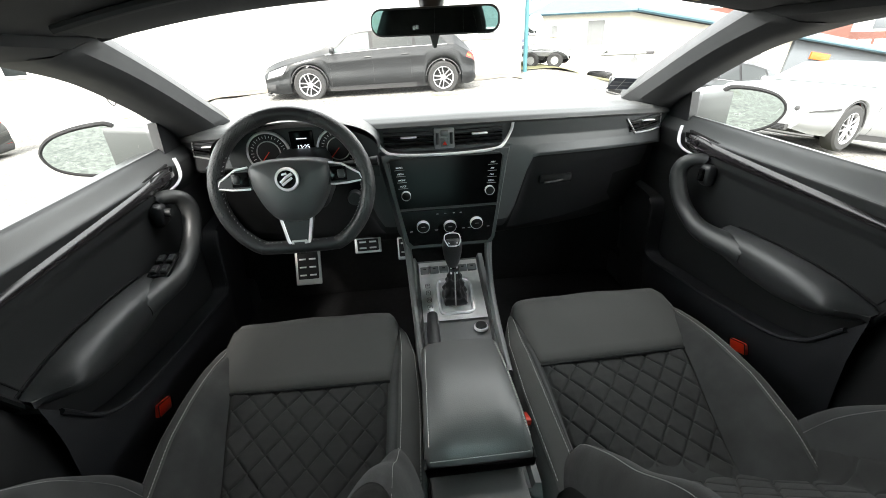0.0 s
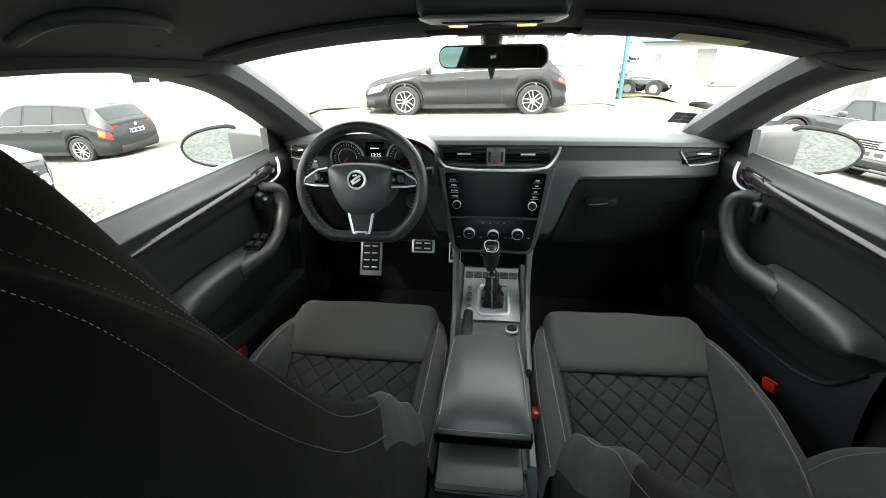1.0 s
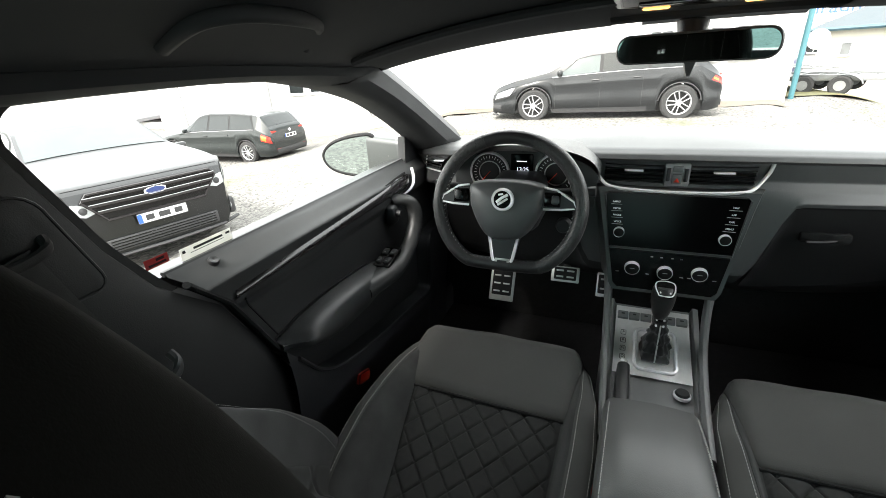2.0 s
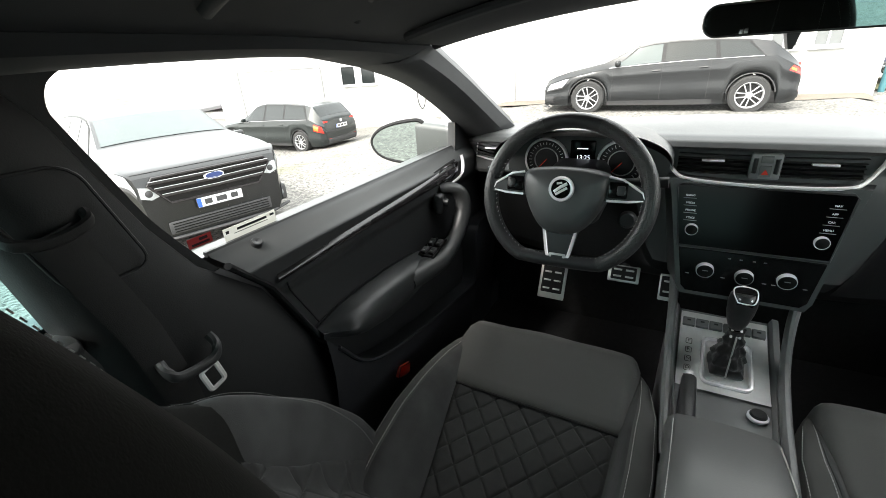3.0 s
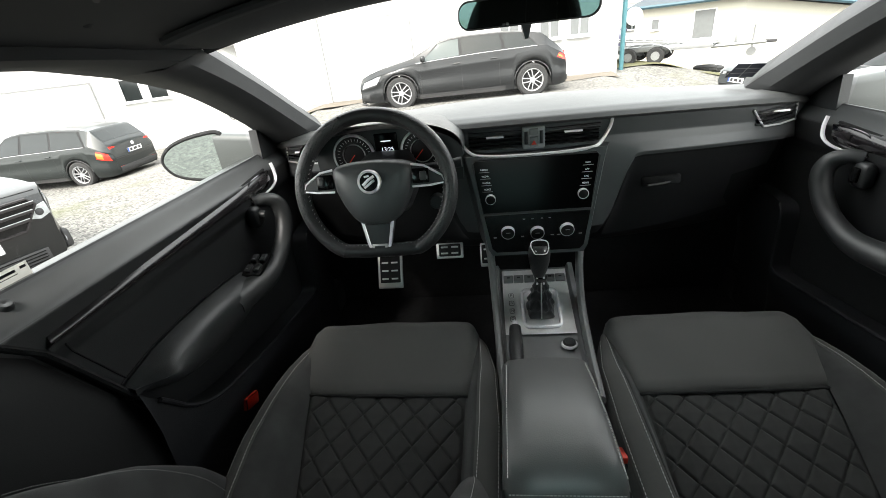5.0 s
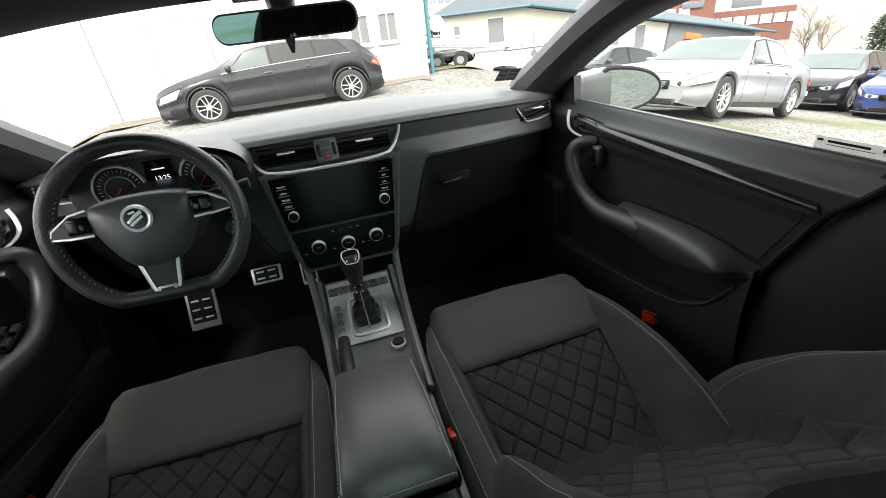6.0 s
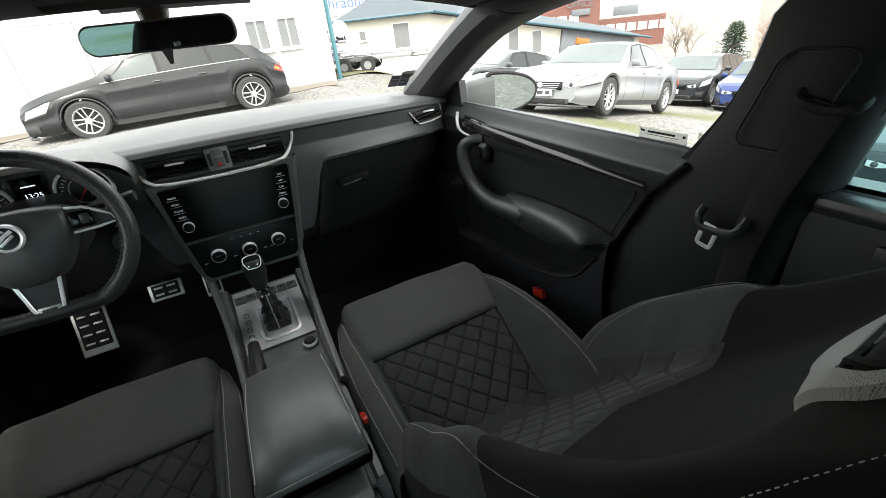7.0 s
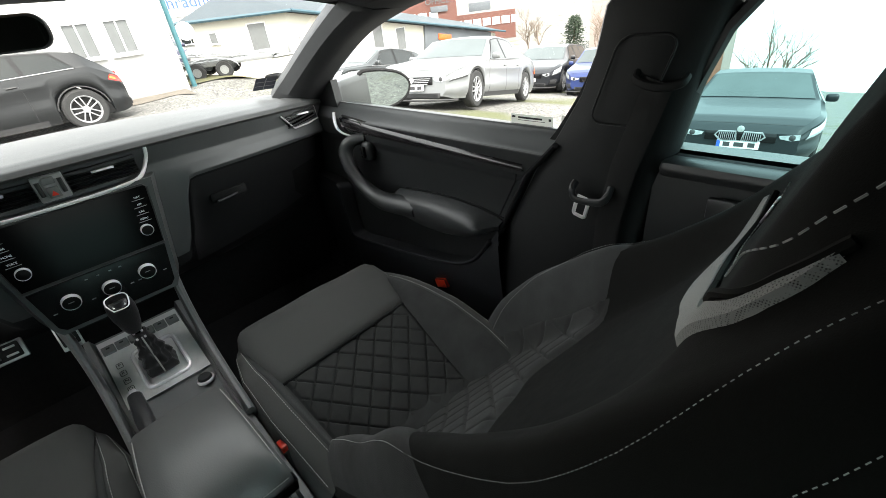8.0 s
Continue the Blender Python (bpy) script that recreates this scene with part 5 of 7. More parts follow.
    # body behind the covers
    rings = []
    for k in range(93):
        a = -0.09 + 1.15 * k / 92
        w = soft_lerp(BACK_HALF, a)
        th = 0.14 - 0.05 * sm(0.6, 0.9, a)
        rr = [-1 + 2 * j / 56 for j in range(57)]
        rings.append([front_of(r, a, -0.002) for r in rr] + [bk(w * 1.01, a, -0.09), bk(w * 0.85, a, -th - 0.03), bk(-w * 0.85, a, -th - 0.03), bk(-w * 1.01, a, -0.09)])
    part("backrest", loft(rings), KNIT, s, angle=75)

    def border(r):
        """Where the covers end and the plain upper back begins."""
        return 0.385 + 0.19 * r * r - 0.03 * sm(0.3, 0.0, abs(r - 0.2))

    def bpanel(u, v):
        hi = seam_r(0.42 * v) + 0.012
        r = -0.575 + (0.575 + hi) * u
        a = -0.02 + (border(r) + 0.02) * v
        e = max(abs(u - 0.5) * 2, v)
        return front_of(r, a, 0.001 + quilt(r * 0.26, a * 0.72, 0.066, 0.006) * (1 - sm(0.95, 1.0, e)) - 0.004 * sm(0.97, 1.0, e))
    part("quilted_back", grid(bpanel, 140, 140), QUILT, s, "diamond-quilted dark cloth")

    def door_wing(u, v):
        r = seam_r(0.42 * v)
        r += (0.985 - r) * u
        a = -0.05 + (border(r) + 0.05) * v
        return front_of(r, a, 0.005 * (1 - (2 * u - 1) ** 6) * (1 - sm(0.93, 1.0, v)) - 0.005 * sm(0.95, 1.0, v) - 0.003 * sm(0.94, 1.0, abs(2 * u - 1)))
    part("door_wing", grid(door_wing, 26, 44), SUEDE, s, angle=75)
    part("wing_piping", tube([front_of(0.93, -0.03 + 0.58 * k / 40, 0.002) for k in range(41)], 0.0035, None, 6), KNIT, s)

    def tunnel_wing(u, v):
        r = 0.56 + 0.43 * u
        a = -0.05 + (border(r) + 0.05) * v
        return front_of(-r, a, 0.005 * (1 - (2 * u - 1) ** 6) * (1 - sm(0.93, 1.0, v)) + 0.002 - 0.0035 * sm(0.97, 1.0, v) - 0.003 * sm(0.94, 1.0, abs(2 * u - 1)))
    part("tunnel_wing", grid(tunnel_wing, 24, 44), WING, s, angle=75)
    # double stitching up both wings, drawn in towards the head
    for table, cover in (([(0.0, 0.86), (0.40, 0.88), (0.62, 0.935), (0.78, 0.94), (0.86, 0.90), (0.92, 0.82), (1.0, 0.70)], True), ([(0.0, 0.955), (0.45, 0.965), (0.70, 0.985), (0.84, 0.985), (0.92, 0.95), (1.0, 0.88)], False)):
        for q in (-1, 1):
            fine = 0.55 if mid is UPRIGHT_MID else 0.7
            line = []
            for k in range(101):
                a = k / 100
                r = sum(lerp(table, a + 0.02 * j) for j in range(-4, 5)) / 9
                line.append(front_of(q * r, a, 0.0010 + 0.0070 * cover * sm(border(r), border(r) - 0.05, a)))
            stitch_row("stitching", line[:54], s, 0.0034 * fine, 0.0026 * fine, 0.0008 * fine)
            stitch_row("stitching", line[54:], s, 0.0026 * fine, 0.0028 * fine, 0.0005 * fine)
    # grey mesh chevron below the head: two arms that rise from the middle
    for q in (1, -1):
        if q > 0:
            low = [(-0.04, 0.694), (0.12, 0.672), (0.34, 0.664), (0.56, 0.690), (0.74, 0.735)]
            top = [(-0.06, 0.742), (0.10, 0.728), (0.31, 0.716), (0.53, 0.722), (0.72, 0.745)]
        else:
            low = [(0.04, 0.694), (0.25, 0.722), (0.50, 0.765), (0.70, 0.825), (0.735, 0.860), (0.73, 0.885)]
            top = [(0.06, 0.742), (0.22, 0.752), (0.43, 0.788), (0.655, 0.830), (0.705, 0.860), (0.72, 0.885)]

        def at(table, u):
            p = along([(a, b, 0) for a, b in table], u)
            return q * p.x, p.y

        def wing(u, v):
            (r0, a0), (r1, a1) = at(low, u), at(top, u)
            return front_of(r0 + (r1 - r0) * v, a0 + (a1 - a0) * v, 0.0030 - 0.005 * sm(0.9, 1.0, abs(2 * v - 1)))
        if mid is UPRIGHT_MID and q < 0:
            for r, a0, a1 in ((0.24, 0.70, 1.0), (0.70, 0.62, 1.0)):
                stitch_row("stitching", [front_of(q * r, a0 + (a1 - a0) * k / 40, 0.0006) for k in range(41)], s, 0.0022, 0.0020, 0.0006)
            continue
        part("mesh_inset", grid(wing, 40, 10), MESH_CLOTH, s, "grey mesh cloth inset")
        part("head_piping", tube([front_of(at(top, k / 30)[0], at(top, k / 30)[1] + 0.006, 0.001) for k in range(31)], 0.003, None, 6), KNIT, s)
        stitch_row("stitching", [front_of(at(top, k / 40)[0] * 0.93, at(top, k / 40)[1] + 0.026, 0.0012) for k in range(41)], s, thick=0.0009)
    part("badge", join(*[moved(rbox((x, 0, z), (0.011, 0.0025, 0.014), 0.001), M @ Matrix.Translation((o * 0.02, back_n(0.08, 0.80) + 0.003, 0.80)) @ Matrix.Rotation(radians(-24), 4, "X")) for x, z in ((-0.007, 0.0), (0.007, 0.002))]), STEEL, s, "small metal badge")
    return s


front_seat(-0.378, "black sport seat with quilted panels, suede bolsters and pale stitching", 36.5, -0.378, 0.46, UPRIGHT_MID)
front_seat(0.378, "black sport seat with quilted panels, suede bolsters and grey chevron")
for s in (-1, 1):
    b = empty("belt_buckle", (s * 0.108, -0.33, 0.45), "black belt buckle with red release button", "belt buckle", "buckles")
    part("housing", moved(rbox((0, 0, -0.035), (0.018, 0.040, 0.09), 0.006), Matrix.Translation((s * 0.108, -0.325, 0.520)) @ Matrix.Rotation(radians(-14), 4, "X")), HARD_BLACK, b)
    part("release_button", moved(rbox((0, 0, 0.013), (0.019, 0.032, 0.016), 0.004), Matrix.Translation((s * 0.108, -0.325, 0.520)) @ Matrix.Rotation(radians(-14), 4, "X")), RED, b, "red release button")

# seat belts on the pillars
for s in (-1, 1):
    up, fore = (0.016, 0.022) if s > 0 else (0.0, 0.010)
    bl = empty("seat_belt", (s * 0.72, -0.64, 0.9), "black seat belt with metal tongue on the pillar", "seat belt", "seat belts")
    part("webbing", tube([(s * 0.732, -0.70, 1.10), (s * 0.722, -0.66, 0.95), (s * 0.716, -0.645, 0.85), (s * 0.715, -0.63, 0.45)], 0.0025, 0.023, 8, up=(0, 1, 0)), BELT_WEB, bl)
    part("slot_rim", tube([(s * (0.7375 + 0.02 * (z - 1.06)), -0.668 + 0.028 * (s > 0) - 0.32 * (z - 1.06) + y, z) for y, z in rounded(-0.046, 1.025, 0.046, 1.165, 0.022, 4)], 0.002, None, 6, up=(1, 0, 0), close=True), PILLAR_BLACK, bl)
    part("guide", tube(curve([(s * 0.742, -0.735, 1.108), (s * 0.730, -0.730, 1.098), (s * 0.727, -0.700, 1.092), (s * 0.730, -0.665, 1.100), (s * 0.742, -0.660, 1.112)], 5), 0.006, 0.007, 8), BELT_WEB, bl)
    part("stop_bar", tube(curve([(s * 0.716, -0.668 + fore, 0.902 + up), (s * 0.704, -0.668 + fore, 0.890 + up), (s * 0.700, -0.655 + fore, 0.876 + up), (s * 0.700, -0.61 + fore, 0.873 + up), (s * 0.704, -0.597 + fore, 0.888 + up), (s * 0.716, -0.598 + fore, 0.902 + up)], 5), 0.0065, 0.0075, 8), HARD_BLACK, bl)
    o = rounded(-0.012, -0.018, 0.012, 0.018, 0.005)
    part("tongue", moved(join(tube([(0, x, z) for x, z in o], 0.004, 0.0025, 6, up=(1, 0, 0), close=True), rbox((0, 0, 0.020), (0.004, 0.026, 0.010), 0.002)), Matrix.Translation((s * 0.700, -0.615 + 0.8 * fore, 0.848 + 1.6 * up)) @ Matrix.Rotation(radians(12), 4, "X")), GREY_TRIM, bl, "bright metal tongue")

# overhead: mirror, console, visors, grab handles
rv = empty("rear_view_mirror", (-0.02, 0.05, 1.28), "black rear-view mirror below the roof", "mirror")
o = [(p[0], p[1]) for p in rounded(-0.132, -0.026, 0.132, 0.026, 0.022, 6)]
RM = Matrix.Translation((-0.020, 0.045, 1.272)) @ Matrix.Rotation(radians(-12), 4, "Z") @ Matrix.Rotation(radians(4), 4, "X")
part("housing", moved(loft([[(x * k, y, z * k) for x, z in o] for k, y in ((0.98, -0.004), (1.0, 0.0), (0.98, 0.02), (0.8, 0.038), (0.4, 0.045))]), RM), HARD_BLACK, rv)
part("glass", moved(prism([(x * 0.965, z * 0.86) for x, z in o], "y", -0.0065, -0.004), RM), MIRROR, rv, "mirror glass")
part("stem", tube([(-0.022, 0.075, 1.280), (-0.021, 0.09, 1.315), (-0.02, 0.085, 1.345)], [0.022, 0.028, 0.034], None, 14), HARD_BLACK, rv)
part("sensor_foot", prism([(-0.030, 1.252), (-0.008, 1.252), (-0.016, 1.222), (-0.022, 1.222)], "y", 0.06, 0.09), HARD_BLACK, rv)
oc = empty("overhead_console", (-0.02, -0.15, 1.37), "black overhead console with two amber lamps", "overhead console")
part("body", rbox((-0.02, -0.13, 1.372), (0.27, 0.20, 0.07), 0.02, 3), HARD_BLACK, oc)
part("lens_panel", rbox((-0.02, -0.085, 1.339), (0.20, 0.09, 0.012), 0.005), PIANO, oc)
part("rim", tube([(x - 0.02, y, 1.340) for x, y in rounded(-0.128, -0.225, 0.128, -0.032, 0.03)], 0.006, 0.004, 6, close=True), STEEL, oc)
for s in (-1, 1):
    part("lamp", rbox((-0.02 + s * 0.072, -0.045, 1.336), (0.042, 0.02, 0.010), 0.004), AMBER, oc, "amber reading lamp")
for s in (-1, 1):
    v = empty("sun_visor", (s * 0.38, -0.05, 1.33), "black cloth sun visor folded against the roof", "sun visor", "sun visors")
    part("flap", join(grid(lambda a, b: (s * (0.16 + 0.45 * a), 0.045 - 0.17 * b, roof_z(0.16 + 0.45 * a, 0.045 - 0.17 * b) - 0.012 - 0.008 * math.sin(math.pi * b)), 14, 8)), HEADLINER, v)
    part("pivot_edge", tube([(s * (0.15 + 0.47 * k / 12), -0.135, roof_z(0.15 + 0.47 * k / 12, -0.135) - 0.010) for k in range(13)], 0.010, 0.008, 8), HEADLINER, v)
    if s > 0:
        part("warning_label", grid(lambda a, b: (0.345 + 0.135 * a, -0.035 - 0.055 * b, roof_z(0.345 + 0.135 * a, -0.035 - 0.055 * b) - 0.0155 - 0.008 * math.sin(math.pi * (0.47 + 0.324 * b))), 6, 4), LABEL_YELLOW, v, "pale yellow printed label")
    h = empty("grab_handle", (s * 0.6, -0.4, 1.32), "black folding grab handle on the roof rail", "grab handle", "grab handles")
    part("bar", tube(curve([(s * x, y, z) for x, y, z in ((0.622, -0.275, 1.306), (0.598, -0.285, 1.324), (0.548, -0.33, 1.332), (0.515, -0.42, 1.333), (0.518, -0.50, 1.333), (0.555, -0.535, 1.326), (0.622, -0.53, 1.306))], 6), 0.009, 0.010, 10), PILLAR, h)


# parked cars
TYRE = mat("tyre_rubber", (0.02, 0.02, 0.02), 0.85, var=0.2, size=60)
ALLOY = mat("alloy", (0.34, 0.34, 0.35), 0.38, 0.4, var=0.1)
CAR_GLASS = mat("car_glass_dark", (0.016, 0.019, 0.019), 0.08, var=0.05, spec=0.3)
SHEER_GLASS = mat("car_glass_pale", (0.055, 0.068, 0.068), 0.08, var=0.2, size=3, spec=0.35)
LAMP_CLEAR = mat("headlamp_glass", (0.42, 0.44, 0.45), 0.08, 0.3, var=0.5, size=25)
LAMP_RED = mat("tail_lamp", (0.55, 0.03, 0.02), 0.15, var=0.2, size=25)
LAMP_ORANGE = mat("tail_lamp_orange", (0.7, 0.16, 0.03), 0.15, var=0.2, size=25)
SURROUND = mat("black_window_surround", (0.008, 0.008, 0.0085), 0.5, var=0.1, spec=0.2)
UNPAINTED = mat("unpainted_bumper", (0.03, 0.03, 0.031), 0.7, var=0.2, size=30)
PLATE = mat("number_plate", (0.75, 0.75, 0.73), 0.4, var=0.05)
BADGE_BLUE = mat("badge_blue", (0.02, 0.035, 0.12), 0.3, var=0.05)
BLUE_BAND = mat("plate_blue_band", (0.03, 0.1, 0.45), 0.4, var=0.05)


def paint(name, color, metal=0.3, dust=0.15, coat=0.4):
    """Car paint under clear lacquer, with a thin uneven film of dust."""
    return mat(name, color, 0.36, metal * 0.4, var=dust, size=2.5, coat=coat, spec=0.35)


SUV_TOP = [(0, .42), (.012, .51), (.05, .57), (.12, .64), (.21, .70), (.275, .745), (.40, .945), (.46, .985), (.54, 1.0), (.68, .995), (.82, .96), (.885, .92), (.955, .72), (.985, .62), (1, .48)]
TALL_TOP = [(0, .53), (.008, .620), (.025, .655), (.08, .690), (.16, .725), (.24, .75), (.28, .765), (.42, .95), (.46, .985), (.56, 1.0), (.72, .985), (.88, .945), (.92, .90), (.975, .66), (.99, .60), (1, .50)]
SEDAN_TOP = [(0, .40), (.015, .47), (.06, .545), (.15, .60), (.25, .645), (.29, .67), (.42, .955), (.50, 1.0), (.60, .995), (.70, .95), (.84, .74), (.88, .72), (.975, .69), (.99, .60), (1, .48)]
ESTATE_TOP = [(0, .40), (.015, .47), (.06, .545), (.15, .60), (.25, .645), (.29, .67), (.42, .955), (.50, 1.0), (.70, .995), (.86, .96), (.91, .92), (.975, .68), (.99, .60), (1, .48)]
MPV_TOP = [(0, .40), (.015, .46), (.05, .52), (.12, .585), (.20, .64), (.22, .66), (.38, .93), (.46, .985), (.60, 1.0), (.80, .985), (.92, .94), (.97, .70), (.99, .60), (1, .45)]


def parked_car(label, nose, heading, L, W, H, top, body, wheel_r=0.33, axles=(0.18, 0.80), wind=(0.29, 0.42), back=(0.90, 0.975), sides=((.30, .50, .41, .50), (.515, .68, .515, .67), (.69, .88, .685, .84)),
               front="bars", clear=False, tilt=True, rear_plate=False, lift=0.0, tail=(0.925, 0.992, 0.66, 0.96), lamp=(0.012, 0.095, 0.72, 0.97), taper=0.26, drop=0.0, rails=False, rise=0.0):
    """A car whose nose stands at nose, pointing along heading (degrees from x), on the lot."""
    h = radians(heading)
    fwd = Vector((math.cos(h), math.sin(h), 0))
    n = Vector((nose[0], nose[1], 0))
    fa, ra = n - fwd * L * axles[0], n - fwd * L * axles[1]
    zf, zr = lot_z(fa.x, fa.y) - drop, lot_z(ra.x, ra.y) - drop
    wb = L * (axles[1] - axles[0])
    pitch = math.atan2(zf - zr, wb) if tilt else 0.0
    car = empty("parked_car", (0, 0, 0), label, "car", "parked cars")
    M = Matrix.Translation((fa.x, fa.y, zf)) @ Matrix.Rotation(h, 4, "Z") @ Matrix.Rotation(-pitch, 4, "Y") @ Matrix.Translation((L * axles[0], 0, 0))
    car.location = M @ Vector((-L / 2, 0, 0))
    wc = [L * a for a in axles]
    sill = 0.135 * H

    def low(s):
        z = sill + 0.03 * H * (max(0, 0.04 - s / L) / 0.04 + max(0, s / L - 0.96) / 0.04)
        for c in wc:
            d = abs(s - c)
            R = wheel_r * 1.14
            if d < R:
                z = max(z, wheel_r + math.sqrt(R * R - d * d) * 0.98)
        return z

    def belt(s):
        t = s / L
        return min(H * lerp([(0, .40 + lift), (.03, .46 + lift), (.1, .535 + lift * 0.5), (.28, .615 + rise * 0.6), (.6, .64 + rise), (.9, .665 + rise), (1, .52 + rise * 0.5)], t), ztop(s) - 0.004)

    def ztop(s):
        return H * lerp(top, s / L)

    def halfw(s):
        t = s / L
        e = max(0, (0.13 - t) / 0.13), max(0, (t - 0.88) / 0.12)
        return W / 2 * (1 - taper * e[0] ** 2.2 - 0.10 * e[1] ** 2.2 - 0.09 * max(0.0, (t - 0.965) / 0.035) ** 2)

    def S(s, v, q, out=0.0):
        """Body surface: v 0 to 1 sill to belt, 1 to 2 belt to roof edge, 2 to 3 roof edge to the middle."""
        w, b, t, lo = halfw(s), belt(s), ztop(s), low(s)
        g = max(0.0, t - b)
        wr = w - min(0.30, 0.06 + g * 0.42)
        if v <= 1:
            x = w * (0.955 + 0.045 * math.sin(math.pi * min(1, 0.18 + 0.66 * v))) - 0.05 * sm(0.28, 0.0, v) + ((b - lo) / max(0.05, b - sill)) ** 3 * (0.010 * math.exp(-((v - 0.80) / 0.06) ** 2) - 0.014 * math.exp(-((v - 0.55) / 0.14) ** 2))
            p = Vector((x, lo + (b - lo) * v))
        elif v <= 2:
            k = v - 1
            p = Vector((w * 0.985 + (wr - w * 0.985) * k - 0.02 * (1 - k) * k, b + (t - 0.03 * min(1, g * 4) - b) * k))
        else:
            k = v - 2
            p = Vector((wr * (1 - k), t - 0.03 * min(1, g * 4) * (1 - k) ** 2.5))
        return M @ Vector((-s, q * (p.x + out), p.y + out * (0.3 if v > 1 else 0)))

    ns = 100
    stations = sorted({L * i / ns for i in range(ns + 1)} | {0.004, L - 0.004})
    vv = [0, .06, .12, .2, .3, .4, .5, .56, .62, .68, .74, .78, .82, .86, .92, 1, 1.06, 1.15, 1.4, 1.65, 1.88, 2, 2.15, 2.4, 2.7, 3]
    rows = []
    for s in stations:
        rows.append([S(s, v, 1) for v in vv] + [S(s, v, -1) for v in vv[::-1][1:]])
    vs = [tuple(p) for r in rows for p in r]
    m = len(rows[0])
    fs = [(i * m + j, (i + 1) * m + j, (i + 1) * m + j + 1, i * m + j + 1) for i in range(len(rows) - 1) for j in range(m - 1)]
    fs += [tuple(range(m)), tuple((len(rows) - 1) * m + j for j in range(m))][::1]
    shell = part("body", (vs, fs), body, car, angle=35)
    part("underbody", moved(rbox((-L / 2, 0, sill + 0.10), (L * 0.93, W * 0.80, 0.22), 0.03), M), UNPAINTED, car)

    def patch(name, s0, s1, v0, v1, q, material, parent, label="", out=0.006, top_s=None, nu=10, nv=5):
        def f(u, v):
            a0, a1 = s0, s1
            if top_s:
                a0, a1 = s0 + (top_s[0] - s0) * v, s1 + (top_s[1] - s1) * v
            return S(L * (a0 + (a1 - a0) * u), v0 + (v1 - v0) * v, q, out)
        return part(name, grid(f, nu, nv), material, parent, label)
    g = SHEER_GLASS if clear else CAR_GLASS

    def across(name, s0, s1, material, parent, k0=2.06, out=0.006):
        def f(u, v):
            q, w = (1, u * 2) if u <= 0.5 else (-1, 2 - u * 2)
            return S(L * (s0 + (s1 - s0) * v), k0 + (3 - k0) * w, q, 0) + (M.to_3x3() @ Vector((0.3 if s0 < 0.5 else -0.3, 0, 0.95))) * out
        return part(name, grid(f, 20, 8), material, parent)
    across("windscreen", wind[0] + 0.005, wind[1] - 0.005, SHEER_GLASS, car)
    across("rear_window", back[0] + 0.004, back[1] - 0.012, CAR_GLASS, car)
    for q in (-1, 1):
        patch("window_surround", sides[0][0] - 0.004, sides[-1][1] + 0.008, 1.04, 1.95, q, SURROUND, car, out=0.003, top_s=(sides[0][2] - 0.012, sides[-1][3] + 0.012), nu=24, nv=6)
        for k, (a, b, c, d) in enumerate(sides):
            patch("side_window", a, b, 1.10, 1.90, q, SHEER_GLASS if (clear and k == 0) else CAR_GLASS, car, top_s=(c, d))
        part("belt_trim", tube([S(L * (sides[0][0] + (sides[-1][1] - sides[0][0]) * k / 20), 1.05, q, 0.008) for k in range(21)], 0.008, 0.008, 5), ALLOY, car)
        for a in (0.31, 0.508, 0.685):
            part("door_gap", tube([S(L * a, 0.12 + 0.88 * k / 14, q, -0.002) for k in range(15)], 0.005, 0.005, 4), UNPAINTED, car)
        for c in axles:
            part("arch_lip", tube([M @ Vector((-(L * c + wheel_r * 1.13 * math.cos(a)), q * (halfw(L * c) * 0.978), wheel_r + wheel_r * 1.12 * math.sin(a))) for a in [math.pi * (0.04 + 0.92 * k / 16) for k in range(17)]], 0.014, 0.012, 6), UNPAINTED, car)
        for a in (0.47, 0.645):
            part("door_handle", tube([S(L * (a + 0.03 * k / 4), 0.86, q, 0.018) for k in range(5)], 0.012, 0.014, 6), body, car)
        patch("rocker", 0.27, 0.71, 0.0, 0.13, q, UNPAINTED, car, out=0.010, nu=16, nv=2)
        hl = patch("headlamp", *lamp, q, LAMP_CLEAR, car, "clear headlamp", 0.008, (lamp[0] + 0.018, lamp[1] + 0.025))
        patch("lamp_edge", lamp[0], lamp[1], lamp[2] - 0.05, lamp[2], q, UNPAINTED, hl, out=0.009)
        patch("tail_lamp", *tail, q, LAMP_RED, car, "red tail lamp", 0.010, (tail[0] + 0.012, tail[1] - 0.008))
        patch("indicator", tail[0] + 0.006, (tail[0] + tail[1]) / 2 + 0.004, tail[2] + 0.04, tail[3] - 0.06, q, LAMP_ORANGE, car, "orange indicator lens", 0.014)
        hb = halfw(L)
        rl = [(q * (hb - 0.02), H * 0.52), (q * (hb - 0.02), H * 0.63), (q * (hb - 0.16), H * 0.625), (q * (hb - 0.24), H * 0.59), (q * (hb - 0.17), H * 0.535)]
        tl = part("rear_lamp", moved(prism(rl, "x", -L * 0.988 - 0.004, -L * 0.988 + 0.04), M), LAMP_RED, car, "red tail lamp")
        part("reflector_strip", moved(rbox((-L * 0.988 - 0.006, q * (hb - 0.10), H * 0.575), (0.008, 0.12, 0.018), 0.002), M), LAMP_ORANGE, tl)
        part("bumper_reflector", moved(rbox((-L - 0.010, q * (hb - 0.14), H * 0.27), (0.012, 0.16, 0.03), 0.004), M), LAMP_RED, car)
        if rails:
            part("roof_rail", tube([S(L * (0.44 + 0.44 * k / 14), 2.05, q, 0.01) + Vector((0, 0, 0.035 * math.sin(math.pi * k / 14) ** 0.4)) for k in range(15)], 0.014, 0.016, 6), ALLOY, car, "grey roof rail")
